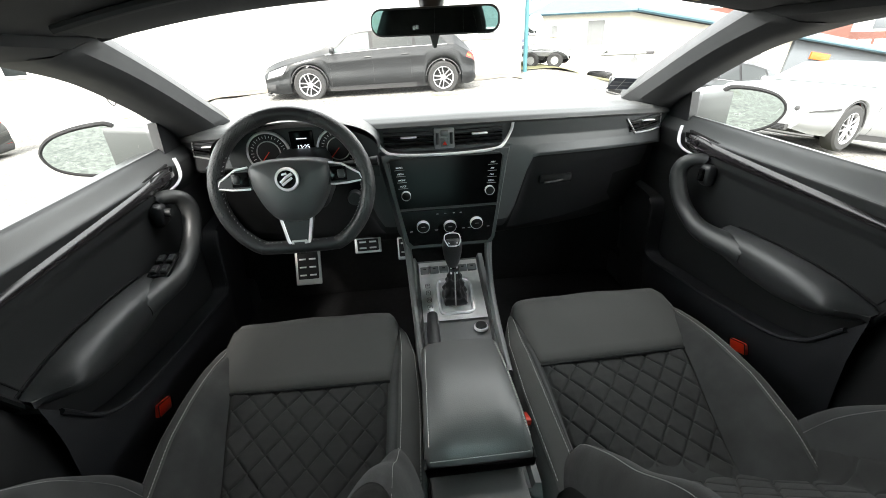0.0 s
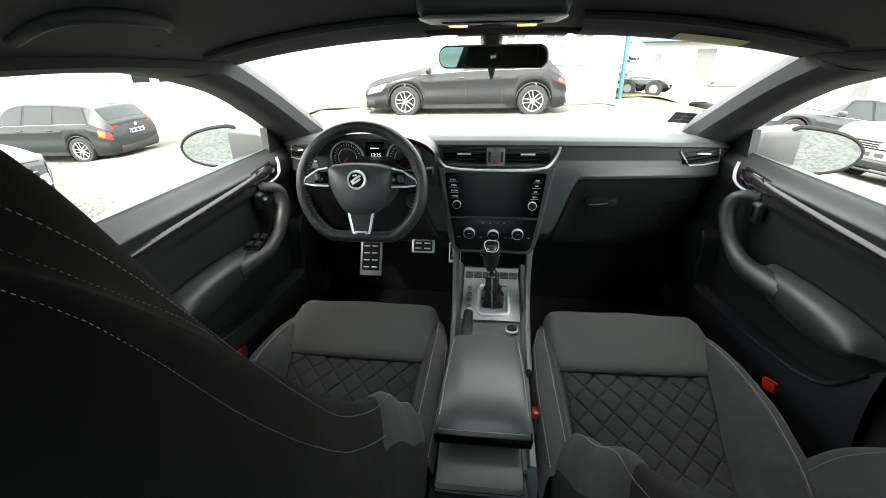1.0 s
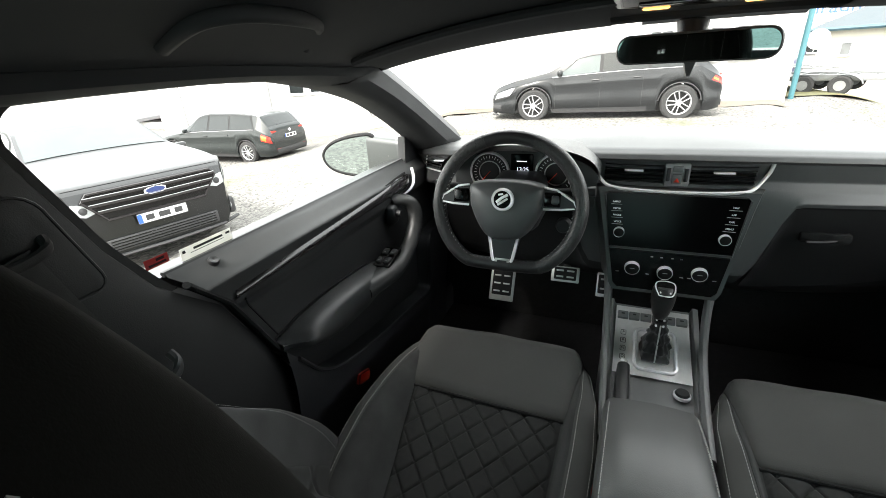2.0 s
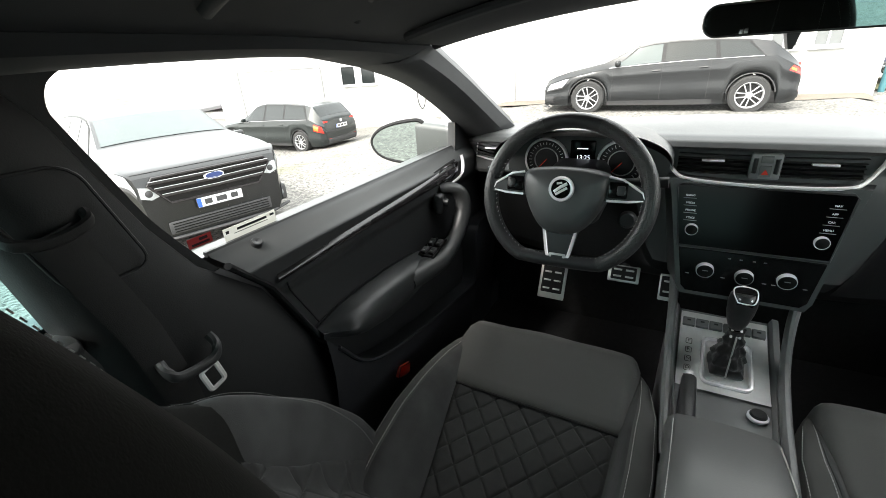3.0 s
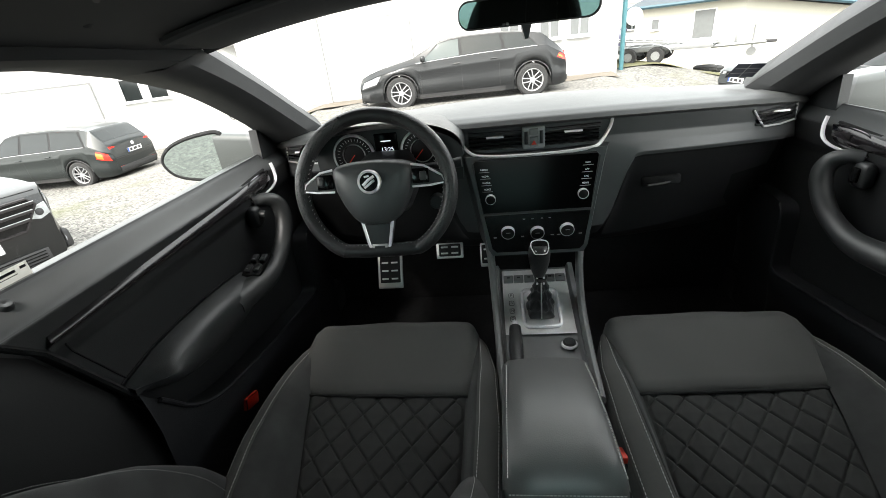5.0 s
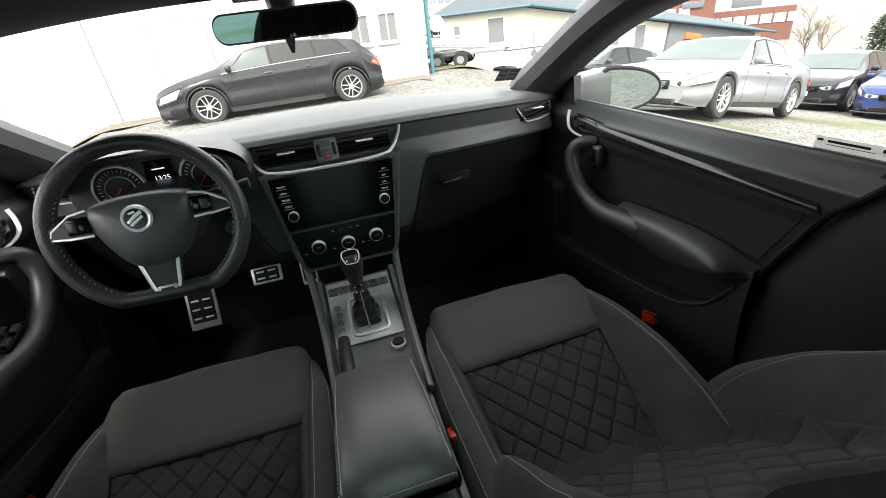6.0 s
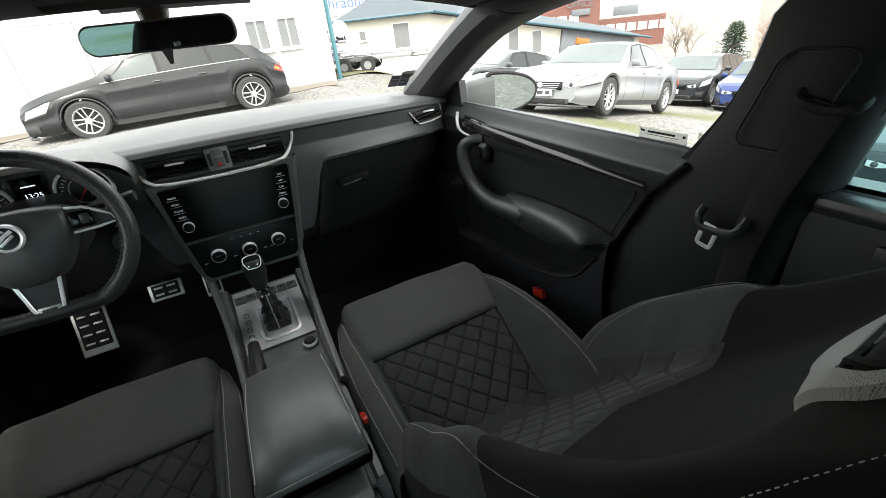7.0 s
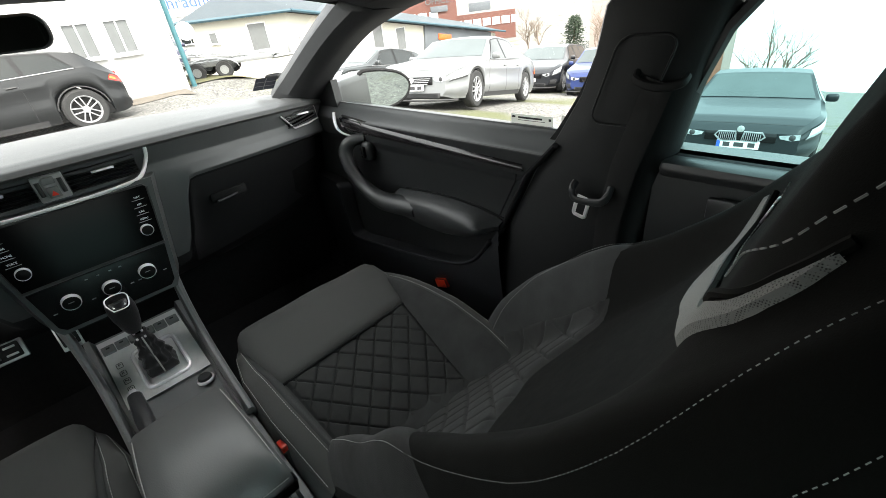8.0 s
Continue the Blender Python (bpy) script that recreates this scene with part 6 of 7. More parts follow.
        mp = S(L * (sides[0][0] + 0.035), 1.12, q, 0.09)
        mr = part("wing_mirror", moved(rbox((0, 0, 0.03), (0.10, 0.16, 0.12), 0.04, 3), Matrix.Translation(mp) @ Matrix.Rotation(h, 4, "Z")), body, car)
        for c in axles:
            tyre_w = 0.20
            wm = M @ Matrix.Translation((-L * c, q * (halfw(L * c) - tyre_w / 2 - 0.005), wheel_r)) @ Matrix.Rotation(radians(-90 * q), 4, "X")
            r = wheel_r
            wheel = part("wheel", turned([(r * 0.66, -0.10), (r * 0.9, -0.10), (r * 0.985, -0.075), (r, -0.04), (r, 0.04), (r * 0.985, 0.075), (r * 0.9, 0.10), (r * 0.68, 0.098), (r * 0.64, 0.06)], 32, wm), TYRE, car)
            part("rim", join(turned([(r * 0.60, 0.05), (r * 0.66, 0.085), (r * 0.685, 0.096), (r * 0.66, 0.098), (r * 0.62, 0.08)], 32, wm), turned([(0.0, 0.09), (r * 0.15, 0.088), (r * 0.18, 0.06)], 16, wm),
                             *[moved(rbox((r * 0.38, o, 0.078), (r * 0.56, 0.021, 0.024), 0.006, 1), wm @ Matrix.Rotation(2 * math.pi * k / 5, 4, "Z") @ Matrix.Rotation(o * 4, 4, "Z")) for k in range(5) for o in (-0.024, 0.024)]), ALLOY, wheel, "alloy rim")
            part("brake_disc", turned([(0.0, 0.0), (r * 0.62, 0.0), (r * 0.62, -0.06)], 20, wm), TYRE, wheel)
    part("rear_bumper", moved(rbox((-L - 0.004, 0, H * 0.235), (0.05, 1.86 * halfw(L), H * 0.09), 0.02), M), UNPAINTED, car)
    # nose: grille, badge, plate, lower intake
    fz = belt(0.02)

    def nose_box(name, y, z, w, hh, material, parent, d=0.02, r=0.008, label="", bow=0.10):
        x = 0.012
        return part(name, moved(rbox((x, y, z), (d, w, hh), r), M), material, parent, label)
    zc = (low(0.0) + fz) / 2
    if front == "bold":
        go = [(-0.35 * W, fz * 1.00), (-0.32 * W, fz * 1.075), (0.32 * W, fz * 1.075), (0.35 * W, fz * 1.00), (0.26 * W, fz * 0.74), (-0.26 * W, fz * 0.74)]
        gr = part("grille", moved(prism(go, "x", -0.10, 0.022), M), PIANO, car)
        part("grille_frame", moved(tube([(0.024, y, z) for y, z in go], 0.016, 0.014, 6, up=(1, 0, 0), close=True), M), DARK_TRIM, gr)
        for k, ww in enumerate((0.345, 0.325, 0.295)):
            z = fz * (1.015 - 0.085 * k)
            part("grille_bar", moved(tube([(0.030, -ww * W, z + 0.006), (0.040, 0, z), (0.030, ww * W, z + 0.006)], 0.010, 0.018, 6), M), DARK_TRIM, gr)
            part("bar_edge", moved(tube([(0.040, -ww * W, z + 0.022), (0.050, 0, z + 0.016), (0.040, ww * W, z + 0.022)], 0.005, 0.004, 5), M), ALLOY, gr)
        for q in (-1, 1):
            part("fog_lamp", moved(turned([(0.0, 0.02), (0.05, 0.018), (0.065, 0.0), (0.065, -0.05)], 18, Matrix.Translation((-0.075, q * 0.40 * W, fz * 0.50)) @ Matrix.Rotation(radians(90), 4, "Y")), M), LAMP_CLEAR, car, "round fog lamp")
            part("fog_surround", moved(rbox((-0.11, q * 0.405 * W, fz * 0.49), (0.10, 0.20, 0.22), 0.06, 3), M), UNPAINTED, car)
    else:
        gr = nose_box("grille", 0, fz * 0.86, W * 0.46, fz * 0.24, PIANO, car, 0.03, 0.02)
        if front == "kidney":
            for q in (-1, 1):
                o = [(q * 0.03, fz * 0.76), (q * 0.05, fz * 0.99), (q * 0.26, fz * 0.98), (q * 0.30, fz * 0.88), (q * 0.22, fz * 0.74)]
                part("kidney_frame", moved(tube([(0.034, y, z) for y, z in o], 0.012, 0.012, 6, up=(1, 0, 0), close=True), M), ALLOY, gr)
                for k in range(9):
                    part("grille_bar", moved(rbox((0.034, q * (0.055 + 0.024 * k), fz * 0.865), (0.012, 0.008, fz * 0.21), 0.003), M), ALLOY, gr)
        else:
            for k in range(4):
                part("grille_bar", moved(rbox((0.03, 0, fz * (0.95 - 0.21 * (k + 0.5) / 4)), (0.016, W * (0.42 - 0.02 * k), fz * 0.020), 0.004), M), ALLOY if front == "chrome" else DARK_TRIM, gr)
    bz = fz * {"kidney": 1.06, "bold": 0.975}.get(front, 0.88)
    part("badge", moved(loft([[(x, (0.115 if front == "bold" else 0.045) * math.cos(a) * k, bz + 0.045 * math.sin(a) * k) for a in (2 * math.pi * j / 20 for j in range(20))] for x, k in ((0.035, 1.0), (0.048, 0.95), (0.05, 0.7))]), M), STEEL if front == "kidney" else CHROME, gr, "oval badge")
    if front == "bold":
        part("badge_field", moved(loft([[(x, 0.098 * math.cos(a), bz + 0.034 * math.sin(a)) for a in (2 * math.pi * j / 20 for j in range(20))] for x in (0.045, 0.053)]), M), BADGE_BLUE, gr, "dark blue oval")
    lo_i = nose_box("lower_intake", 0, fz * 0.42, W * 0.62, fz * 0.16, UNPAINTED, car, 0.03, 0.02)
    for k in range(4):
        part("mesh_bar", moved(rbox((0.030, 0, fz * (0.37 + 0.035 * k)), (0.010, W * 0.58, 0.008), 0), M), PIANO, lo_i)
    part("bumper_lip", moved(tube([(-0.14, -0.47 * W, fz * 0.30), (0.0, -0.33 * W, fz * 0.285), (0.03, 0, fz * 0.28), (0.0, 0.33 * W, fz * 0.285), (-0.14, 0.47 * W, fz * 0.30)], 0.03, 0.02, 6), M), UNPAINTED, car)
    part("bonnet_seam", tube([S(L * 0.022, 2.0 + k / 8, 1, 0.002) for k in range(9)] + [S(L * 0.022, 3.0 - k / 8, -1, 0.002) for k in range(1, 9)], 0.006, 0.004, 4), UNPAINTED, car)
    for q in (-1, 1):
        hw = halfw(0.0)
        ho = [(q * (hw - 0.24), fz * 0.93), (q * (hw - 0.01), fz * 0.99), (q * (hw - 0.004), fz * 0.86), (q * (hw - 0.10), fz * 0.82), (q * (hw - 0.22), fz * 0.86)]
        fl = part("front_lamp", moved(prism(ho, "x", -0.02, 0.012), M), LAMP_CLEAR, car, "clear headlamp")
        part("bulb_unit", moved(turned([(0.0, 0.008), (0.03, 0.006), (0.038, 0.0)], 14, Matrix.Translation((0.014, q * (hw - 0.09), fz * 0.90)) @ Matrix.Rotation(radians(90), 4, "Y")), M), UNPAINTED, fl)
    for q in (() if front in ("chrome", "kidney") else (-1, 1)):
        patch("side_intake", 0.004, 0.05, 0.12, 0.42, q, UNPAINTED, car, out=0.008)
    for end in (0, 1):
        if end and not rear_plate:
            continue
        x = 0.035 if not end else -L - 0.02
        pz = fz * 0.66 if not end else H * 0.50
        pl = part("number_plate", moved(rbox((x, 0, pz), (0.012, 0.52, 0.11), 0.004), M), PLATE, car, "white number plate with blue band")
        sg = 1 if not end else -1
        part("blue_band", moved(rbox((x + sg * 0.007, -sg * 0.235 * -1 * -1, pz), (0.003, 0.045, 0.10), 0), M), BLUE_BAND, pl)
        for yy, ww in ((-0.15, 0.085), (0.0, 0.12), (0.15, 0.085)):
            part("print_bar", moved(rbox((x + sg * 0.007, yy + 0.015 * sg, pz), (0.002, ww, 0.062), 0), M), UNPAINTED, pl)
        part("plate_edge", moved(tube([(x + sg * 0.006, a, pz + b) for a, b in rounded(-0.262, -0.057, 0.262, 0.057, 0.01, 2)], 0.004, 0.003, 4, up=(1, 0, 0), close=True), M), UNPAINTED, pl)
        if end:
            part("tailgate_gap", moved(rbox((-L - 0.006, 0, H * 0.42), (0.012, W * 0.78, 0.012), 0), M), UNPAINTED, car)
            part("rear_badge", moved(turned([(0.0, 0.012), (0.04, 0.01), (0.045, 0.0)], 20, Matrix.Translation((-L - 0.01, 0, H * 0.60)) @ Matrix.Rotation(radians(-90), 4, "Y")), M), CHROME, car)
    return car


parked_car("black compact SUV with silver wheels, parked side-on before a white wall", (-2.86, 9.55), 182, 4.42, 1.76, 1.33, SUV_TOP, paint("black_paint", (0.010, 0.011, 0.012), 0.1, 0.3, 0.25), 0.33, (0.208, 0.838), clear=True, front="plain", tail=(0.950, 0.994, 0.82, 0.98), back=(0.885, 0.965), drop=0.05, rise=0.06, sides=((.295, .50, .405, .50), (.515, .70, .515, .69), (.715, .86, .705, .80)))
parked_car("dark green-grey estate car seen from behind on gravel", (-14.1, 9.56), 182, 4.68, 1.81, 1.45, ESTATE_TOP, paint("green_grey_paint", (0.013, 0.0165, 0.0165), 0.4), 0.325, rear_plate=True, rails=True)
parked_car("black SUV with wide dark grille and blue oval badge", (-4.9, 2.2), -16, 4.8, 1.93, 1.56, TALL_TOP, paint("black_metallic", (0.007, 0.0075, 0.008), 0.3), 0.37, front="bold", lift=0.225, lamp=(0.004, 0.12, 0.85, 0.995), taper=0.20, wind=(0.285, 0.425))
parked_car("silver saloon with chrome grille, parked on gravel", (5.25, 5.40), 198, 4.8, 1.85, 1.40, SEDAN_TOP, paint("silver_white_paint", (0.155, 0.160, 0.162), 0.35, 0.05), 0.335, front="chrome", back=(0.70, 0.84), sides=((.31, .50, .42, .50), (.515, .70, .515, .66)))
parked_car("dark grey saloon parked beside a low office", (5.4, 9.9), 186, 4.9, 1.86, 1.33, SEDAN_TOP, paint("dark_grey_paint", (0.04, 0.045, 0.047), 0.5), 0.33, back=(0.70, 0.84), sides=((.31, .50, .42, .50), (.515, .70, .515, .66)))
parked_car("dark people carrier parked behind the silver saloon", (12.3, 7.9), 196, 4.8, 1.9, 1.55, MPV_TOP, paint("black_blue_paint", (0.016, 0.017, 0.02), 0.4), 0.34, back=(0.92, 0.97), wind=(0.22, 0.38))
parked_car("blue hatchback with pale headlamps", (12.2, 5.5), 200, 4.4, 1.82, 1.40, ESTATE_TOP, paint("blue_paint", (0.016, 0.030, 0.11), 0.4), 0.32)
parked_car("dark saloon with twin chrome-barred grille", (7.05, 0.52), 189, 4.9, 1.86, 1.32, SEDAN_TOP, paint("dark_teal_paint", (0.012, 0.016, 0.018), 0.2, 0.15, 0.12), 0.34, front="kidney", drop=-0.26, back=(0.70, 0.84), sides=((.31, .50, .42, .50), (.515, .70, .515, .66)))

parked_car("dark blue car standing behind the trailer", (4.3, 17.2), 262, 4.4, 1.78, 1.35, SEDAN_TOP, paint("violet_blue_paint", (0.03, 0.03, 0.06), 0.3), 0.31, back=(0.70, 0.84), sides=((.31, .50, .42, .50), (.515, .70, .515, .66)))

# white hall with windows
PLASTER = mat("white_plaster", (0.56, 0.56, 0.55), 0.9, var=0.06, size=1.5, bump=0.3, fine=60)
PANEL_WHITE = mat("white_sheet_panel", (0.60, 0.60, 0.59), 0.6, var=0.03, size=2)
FRAME_WHITE = mat("white_window_frame", (0.6, 0.6, 0.6), 0.5, var=0.03)
BLIND = mat("grey_blind", (0.10, 0.105, 0.105), 0.4, var=0.2, size=6, spec=0.8)
JOINT = mat("grey_joint", (0.20, 0.20, 0.195), 0.8)
GREY_WALL = mat("grey_render", (0.25, 0.25, 0.245), 0.9, var=0.08, size=1.0)


def upright(a, b, z0, z1, thick):
    """A wall from plan point a to b."""
    a, b = Vector((*a, 0)), Vector((*b, 0))
    d = (b - a).normalized()
    n = Vector((-d.y, d.x, 0)) * thick
    return loft([[a + Vector((0, 0, z0)), b + Vector((0, 0, z0)), b + n + Vector((0, 0, z0)), a + n + Vector((0, 0, z0))], [a + Vector((0, 0, z1)), b + Vector((0, 0, z1)), b + n + Vector((0, 0, z1)), a + n + Vector((0, 0, z1))]])


def on_wall(a, b, t, z, out):
    a, b = Vector((*a, 0)), Vector((*b, 0))
    d = (b - a).normalized()
    n = Vector((d.y, -d.x, 0))
    p = a + d * t + n * out
    return Matrix.Translation((p.x, p.y, z)) @ Matrix.Rotation(math.atan2(d.y, d.x), 4, "Z")


def window_in(a, b, t, z, w, h, parent, glass=BLIND, bars=0):
    """A framed window on a wall from a to b, at t metres along it, its middle at height z."""
    m = on_wall(a, b, t, z, 0.0)
    win = part("window", moved(join(rbox((0, -0.02, h / 2 + 0.03), (w + 0.12, 0.07, 0.06), 0.01), rbox((0, -0.02, -h / 2 - 0.03), (w + 0.12, 0.07, 0.06), 0.01), rbox((-w / 2 - 0.03, -0.02, 0), (0.06, 0.07, h), 0.01), rbox((w / 2 + 0.03, -0.02, 0), (0.06, 0.07, h), 0.01)), m), FRAME_WHITE, parent)
    part("pane", moved(rbox((0, -0.005, 0), (w, 0.02, h), 0), m), glass, win)
    for k in range(bars):
        part("glazing_bar", moved(rbox((-w / 2 + w * (k + 1) / (bars + 1), -0.025, 0), (0.03, 0.03, h), 0), m), FRAME_WHITE, win)
    part("sill", moved(rbox((0, -0.06, -h / 2 - 0.07), (w + 0.2, 0.14, 0.03), 0.005), m), FRAME_WHITE, win)
    return win


hall = empty("white_hall", (0, 12, 0), "long white rendered hall with windows and garage doors", "building")
A0, A1 = (-6.4, 10.7), (3.35, 11.75)
B0, B1 = (-16.04, 10.6), (-8.9, 15.3)
part("wall", upright(A0, A1, -0.6, 4.2, 0.3), PLASTER, hall)
part("wall", upright(B0, B1, -2.4, 1.80, 0.3), PLASTER, hall)
part("wall", upright(B1, A0, -1.6, 1.80, 0.3), PLASTER, hall)
part("wall", upright(A1, (2.4, 19.5), -0.6, 4.2, 0.3), PLASTER, hall)
part("wall", upright((-20.5, 17.5), B0, -2.4, 1.80, 0.3), PLASTER, hall)
part("roof", loft([[Vector((*p, z)) for p in ((-6.6, 10.4), (3.7, 11.5), (2.7, 19.8), (-7.6, 18.8))] for z in (4.2, 4.35)]), GREY_WALL, hall)
part("roof", loft([[Vector((*p, 1.80 + dz)) for p in ((-16.6, 10.2), (-8.6, 15.2), (-11.5, 20.5), (-21.2, 17.3))] for dz in (0, 0.12)]), GREY_WALL, hall)
part("eave_board", join(tube([(-16.62, 10.15, 1.84), (-8.6, 15.1, 1.84)], 0.05, 0.09, 6), tube([(-16.62, 10.15, 1.84), (-21.2, 17.3, 1.84)], 0.05, 0.09, 6)), GREY_WALL, hall)
part("down_pipe", tube([(-16.0, 10.50, 1.7), (-15.9, 10.52, 0.6), (-15.85, 10.55, -1.2)], 0.05, None, 8, up=(0, 1, 0)), FRAME_WHITE, hall)
part("base_strip", upright((A0[0], A0[1] - 0.02), (A1[0], A1[1] - 0.02), -0.6, 0.06, 0.02), GREY_WALL, hall)

for t in (8.02, 8.78):
    window_in(A0, A1, t, 1.30, 0.46, 0.62, hall, BLIND, 1)
window_in(A0, A1, 7.0, 1.30, 0.46, 0.62, hall, BLIND, 1)
for t, w, h in ((1.2, 2.0, 2.3), (3.9, 1.2, 1.9)):
    m = on_wall(A0, A1, t, 0, 0.0)
    door = part("garage_door", moved(rbox((0, -0.015, h / 2), (w, 0.03, h), 0.008), m), PANEL_WHITE, hall)
    part("door_edge", moved(join(rbox((-w / 2, -0.02, h / 2), (0.025, 0.03, h), 0), rbox((w / 2, -0.02, h / 2), (0.025, 0.03, h), 0), rbox((0, -0.02, h), (w, 0.03, 0.025), 0)), m), JOINT, door)
for t in (2.6, 5.4, 6.3):
    m = on_wall(A0, A1, t, 0, 0.0)
    part("panel_joint", moved(rbox((0, -0.004, 2.0), (0.015, 0.01, 4.3), 0), m), JOINT, hall)
for t in (5.0, 5.77):
    window_in(B0, B1, t, 0.77, 0.50, 0.64, hall, CAR_GLASS, 0)
m = on_wall(B0, B1, 2.41, -0.49, 0) @ Matrix.Scale(1.4, 4)
gd = part("garage_door", moved(rbox((0, -0.01, 0.1), (2.2, 0.03, 2.1), 0.01), m), PANEL_WHITE, hall)
part("door_frame", moved(join(rbox((-1.11, -0.02, 0.1), (0.03, 0.04, 2.1), 0), rbox((1.11, -0.02, 0.1), (0.03, 0.04, 2.1), 0), rbox((0, -0.02, 1.16), (2.25, 0.04, 0.03), 0)), m), JOINT, gd)
m = on_wall(B0, B1, 7.84, -0.49, 0) @ Matrix.Scale(1.4, 4)
hose = thing("wall_hose", moved(tube(curve([(0, -0.05, 0.9), (-0.12, -0.06, 0.95), (-0.14, -0.05, 0.2), (-0.05, -0.05, -0.1), (0.05, -0.05, 0.0), (0.14, -0.05, 0.5), (0.05, -0.05, 0.85)], 6), 0.014, None, 6, up=(0, 1, 0)), m), UNPAINTED, "dark hose hanging on the white wall", "hose")
# dark-roofed shed beyond
shed = empty("far_shed", (-26, 16, -1), "far shed with a dark pitched roof", "building")
part("wall", rbox((-27, 17.5, -1.6), (9, 4, 1.5), 0.02), PLASTER, shed)
part("roof", loft([[Vector((x, 15.2, e)), Vector((x, 17.5, e + 1.15)), Vector((x, 19.8, e)), Vector((x, 19.8, e - 0.15)), Vector((x, 15.2, e - 0.15))] for x, e in ((-33, -1.7), (-21.5, -0.35))]), mat("dark_roof", (0.07, 0.07, 0.075), 0.8, var=0.2, size=4), shed)

# trodden earth along the foot of the hall
EARTH = mat("trodden_earth", (0.115, 0.098, 0.078), 1.0, var=0.35, size=1.5, bump=0.6, fine=40)
strip_rows = grid(lambda u, v: (-6.2 + 9.4 * u, 10.72 - 0.02 + 1.02 * u - (0.75 + 0.25 * math.sin(9 * u) + 0.12 * math.sin(31 * u)) * v, lot_z(-6.2 + 9.4 * u, 10.7 + 1.02 * u - v) + 0.012), 60, 6)
earth = thing("earth_strip", strip_rows, EARTH, "brown trodden earth along the wall", "ground", kind="structure")
GRASS = mat("thin_winter_grass", (0.085, 0.082, 0.035), 1.0, var=0.5, size=2.5, bump=0.8, fine=35)
thing("grass_verge", grid(lambda u, v: (3.0 + 8.0 * u, 12.2 + 0.35 * math.sin(7 * u) + (3.2 + 0.3 * math.sin(11 * u)) * v + 0.25 * u, lot_z(3.0 + 8.0 * u, 12.2 + 0.35 * math.sin(7 * u) + (3.2 + 0.3 * math.sin(11 * u)) * v + 0.25 * u) + 0.014), 40, 14), GRASS, "thin yellow-green winter grass beside the hall", "ground", kind="structure")
# steel pole at the hall's corner
pole = thing("steel_pole", tube([(3.62, 12.3, -0.4), (3.60, 12.3, 4.6)], 0.06, None, 14, up=(0, 1, 0)), mat("blue_green_paint", (0.04, 0.13, 0.15), 0.5, var=0.2, size=8), "blue-green painted steel pole", "pole")

# low office with a blue-grey shingle roof
CREAM = mat("cream_render", (0.50, 0.48, 0.41), 0.9, var=0.04, size=1.0)
SHINGLE = mat("blue_grey_shingle", (0.042, 0.054, 0.062), 0.85, var=0.2, size=3, bump=0.4, fine=30)
DARK_GREY = mat("dark_grey_cladding", (0.09, 0.10, 0.11), 0.7, var=0.1)
ORANGE = mat("orange_sign", (0.5, 0.10, 0.01), 0.5, var=0.05)
office = empty("low_office", (20, 30, -2), "low cream office with a blue-grey hipped roof", "building")
C0, C1, C2 = (8.6, 27.75), (13.5, 25.9), (37.5, 30.0)
part("wall", upright(C0, C1, -3.0, 1.55, 0.3), CREAM, office)


def sunk(a, b, z0, z1, w0, w1, n, material, name, out=0.0):
    """A wall whose top and foot drop along its length."""
    a3, b3 = Vector((*a, 0)), Vector((*b, 0))
    d = (b3 - a3).normalized()
    nn = Vector((-d.y, d.x, 0))
    return part(name, loft([[a3 - nn * out + Vector((0, 0, z0)), a3 + nn * 0.3 + Vector((0, 0, z0)), a3 + nn * 0.3 + Vector((0, 0, z1)), a3 - nn * out + Vector((0, 0, z1))],
                            [b3 - nn * out + Vector((0, 0, w0)), b3 + nn * 0.3 + Vector((0, 0, w0)), b3 + nn * 0.3 + Vector((0, 0, w1)), b3 - nn * out + Vector((0, 0, w1))]]), material, office)


sunk(C1, C2, -3.2, 1.55, -5.5, -2.35, 1, CREAM, "wall")
eave = [Vector((7.9, 27.6, 1.62)), Vector((13.6, 25.3, 1.62)), Vector((38.6, 29.6, -2.35))]
back_e = [Vector((10.5, 34.5, 1.62)), Vector((16.5, 33.0, 1.62)), Vector((39.5, 35.5, -2.35))]
ridge = [Vector((12.6, 30.6, 3.3)), Vector((36, 32.6, -1.1))]
rf = ([tuple(p) for p in eave + back_e + ridge], [(0, 1, 6), (1, 2, 7, 6), (0, 6, 3), (3, 6, 7, 5), (2, 5, 7)])
part("roof", rf, SHINGLE, office)
part("eave_board", join(tube([eave[0], eave[1]], 0.10, 0.10, 6), tube([eave[1], eave[2]], 0.10, 0.10, 6)), mat("blue_eave", (0.03, 0.07, 0.09), 0.6), office)
window_in(C0, C1, 3.45, 0.50, 0.95, 1.35, office, BLIND)
window_in(C0, C1, 1.05, 0.72, 0.35, 0.5, office, BLIND)

for t, zz, w, h in ((7.4, -0.85, 1.0, 2.1), (9.9, -1.1, 1.0, 1.5)):
    window_in(C1, C2, t, zz, w, h, office, BLIND)
m = on_wall(C1, C2, 17.8, -2.6, 0.0)
part("dark_bay", moved(rbox((0, -0.1, 0), (10.5, 0.2, 2.6), 0.02), m @ Matrix.Rotation(radians(9.3), 4, "Y")), DARK_GREY, office)
part("orange_sign", moved(rbox((-2.6, -0.25, 0.55), (1.8, 0.1, 0.45), 0.02), m @ Matrix.Rotation(radians(9.3), 4, "Y")), ORANGE, office)
part("orange_sign", moved(rbox((3.8, -0.25, 0.40), (1.8, 0.1, 0.4), 0.02), m @ Matrix.Rotation(radians(9.3), 4, "Y")), ORANGE, office)
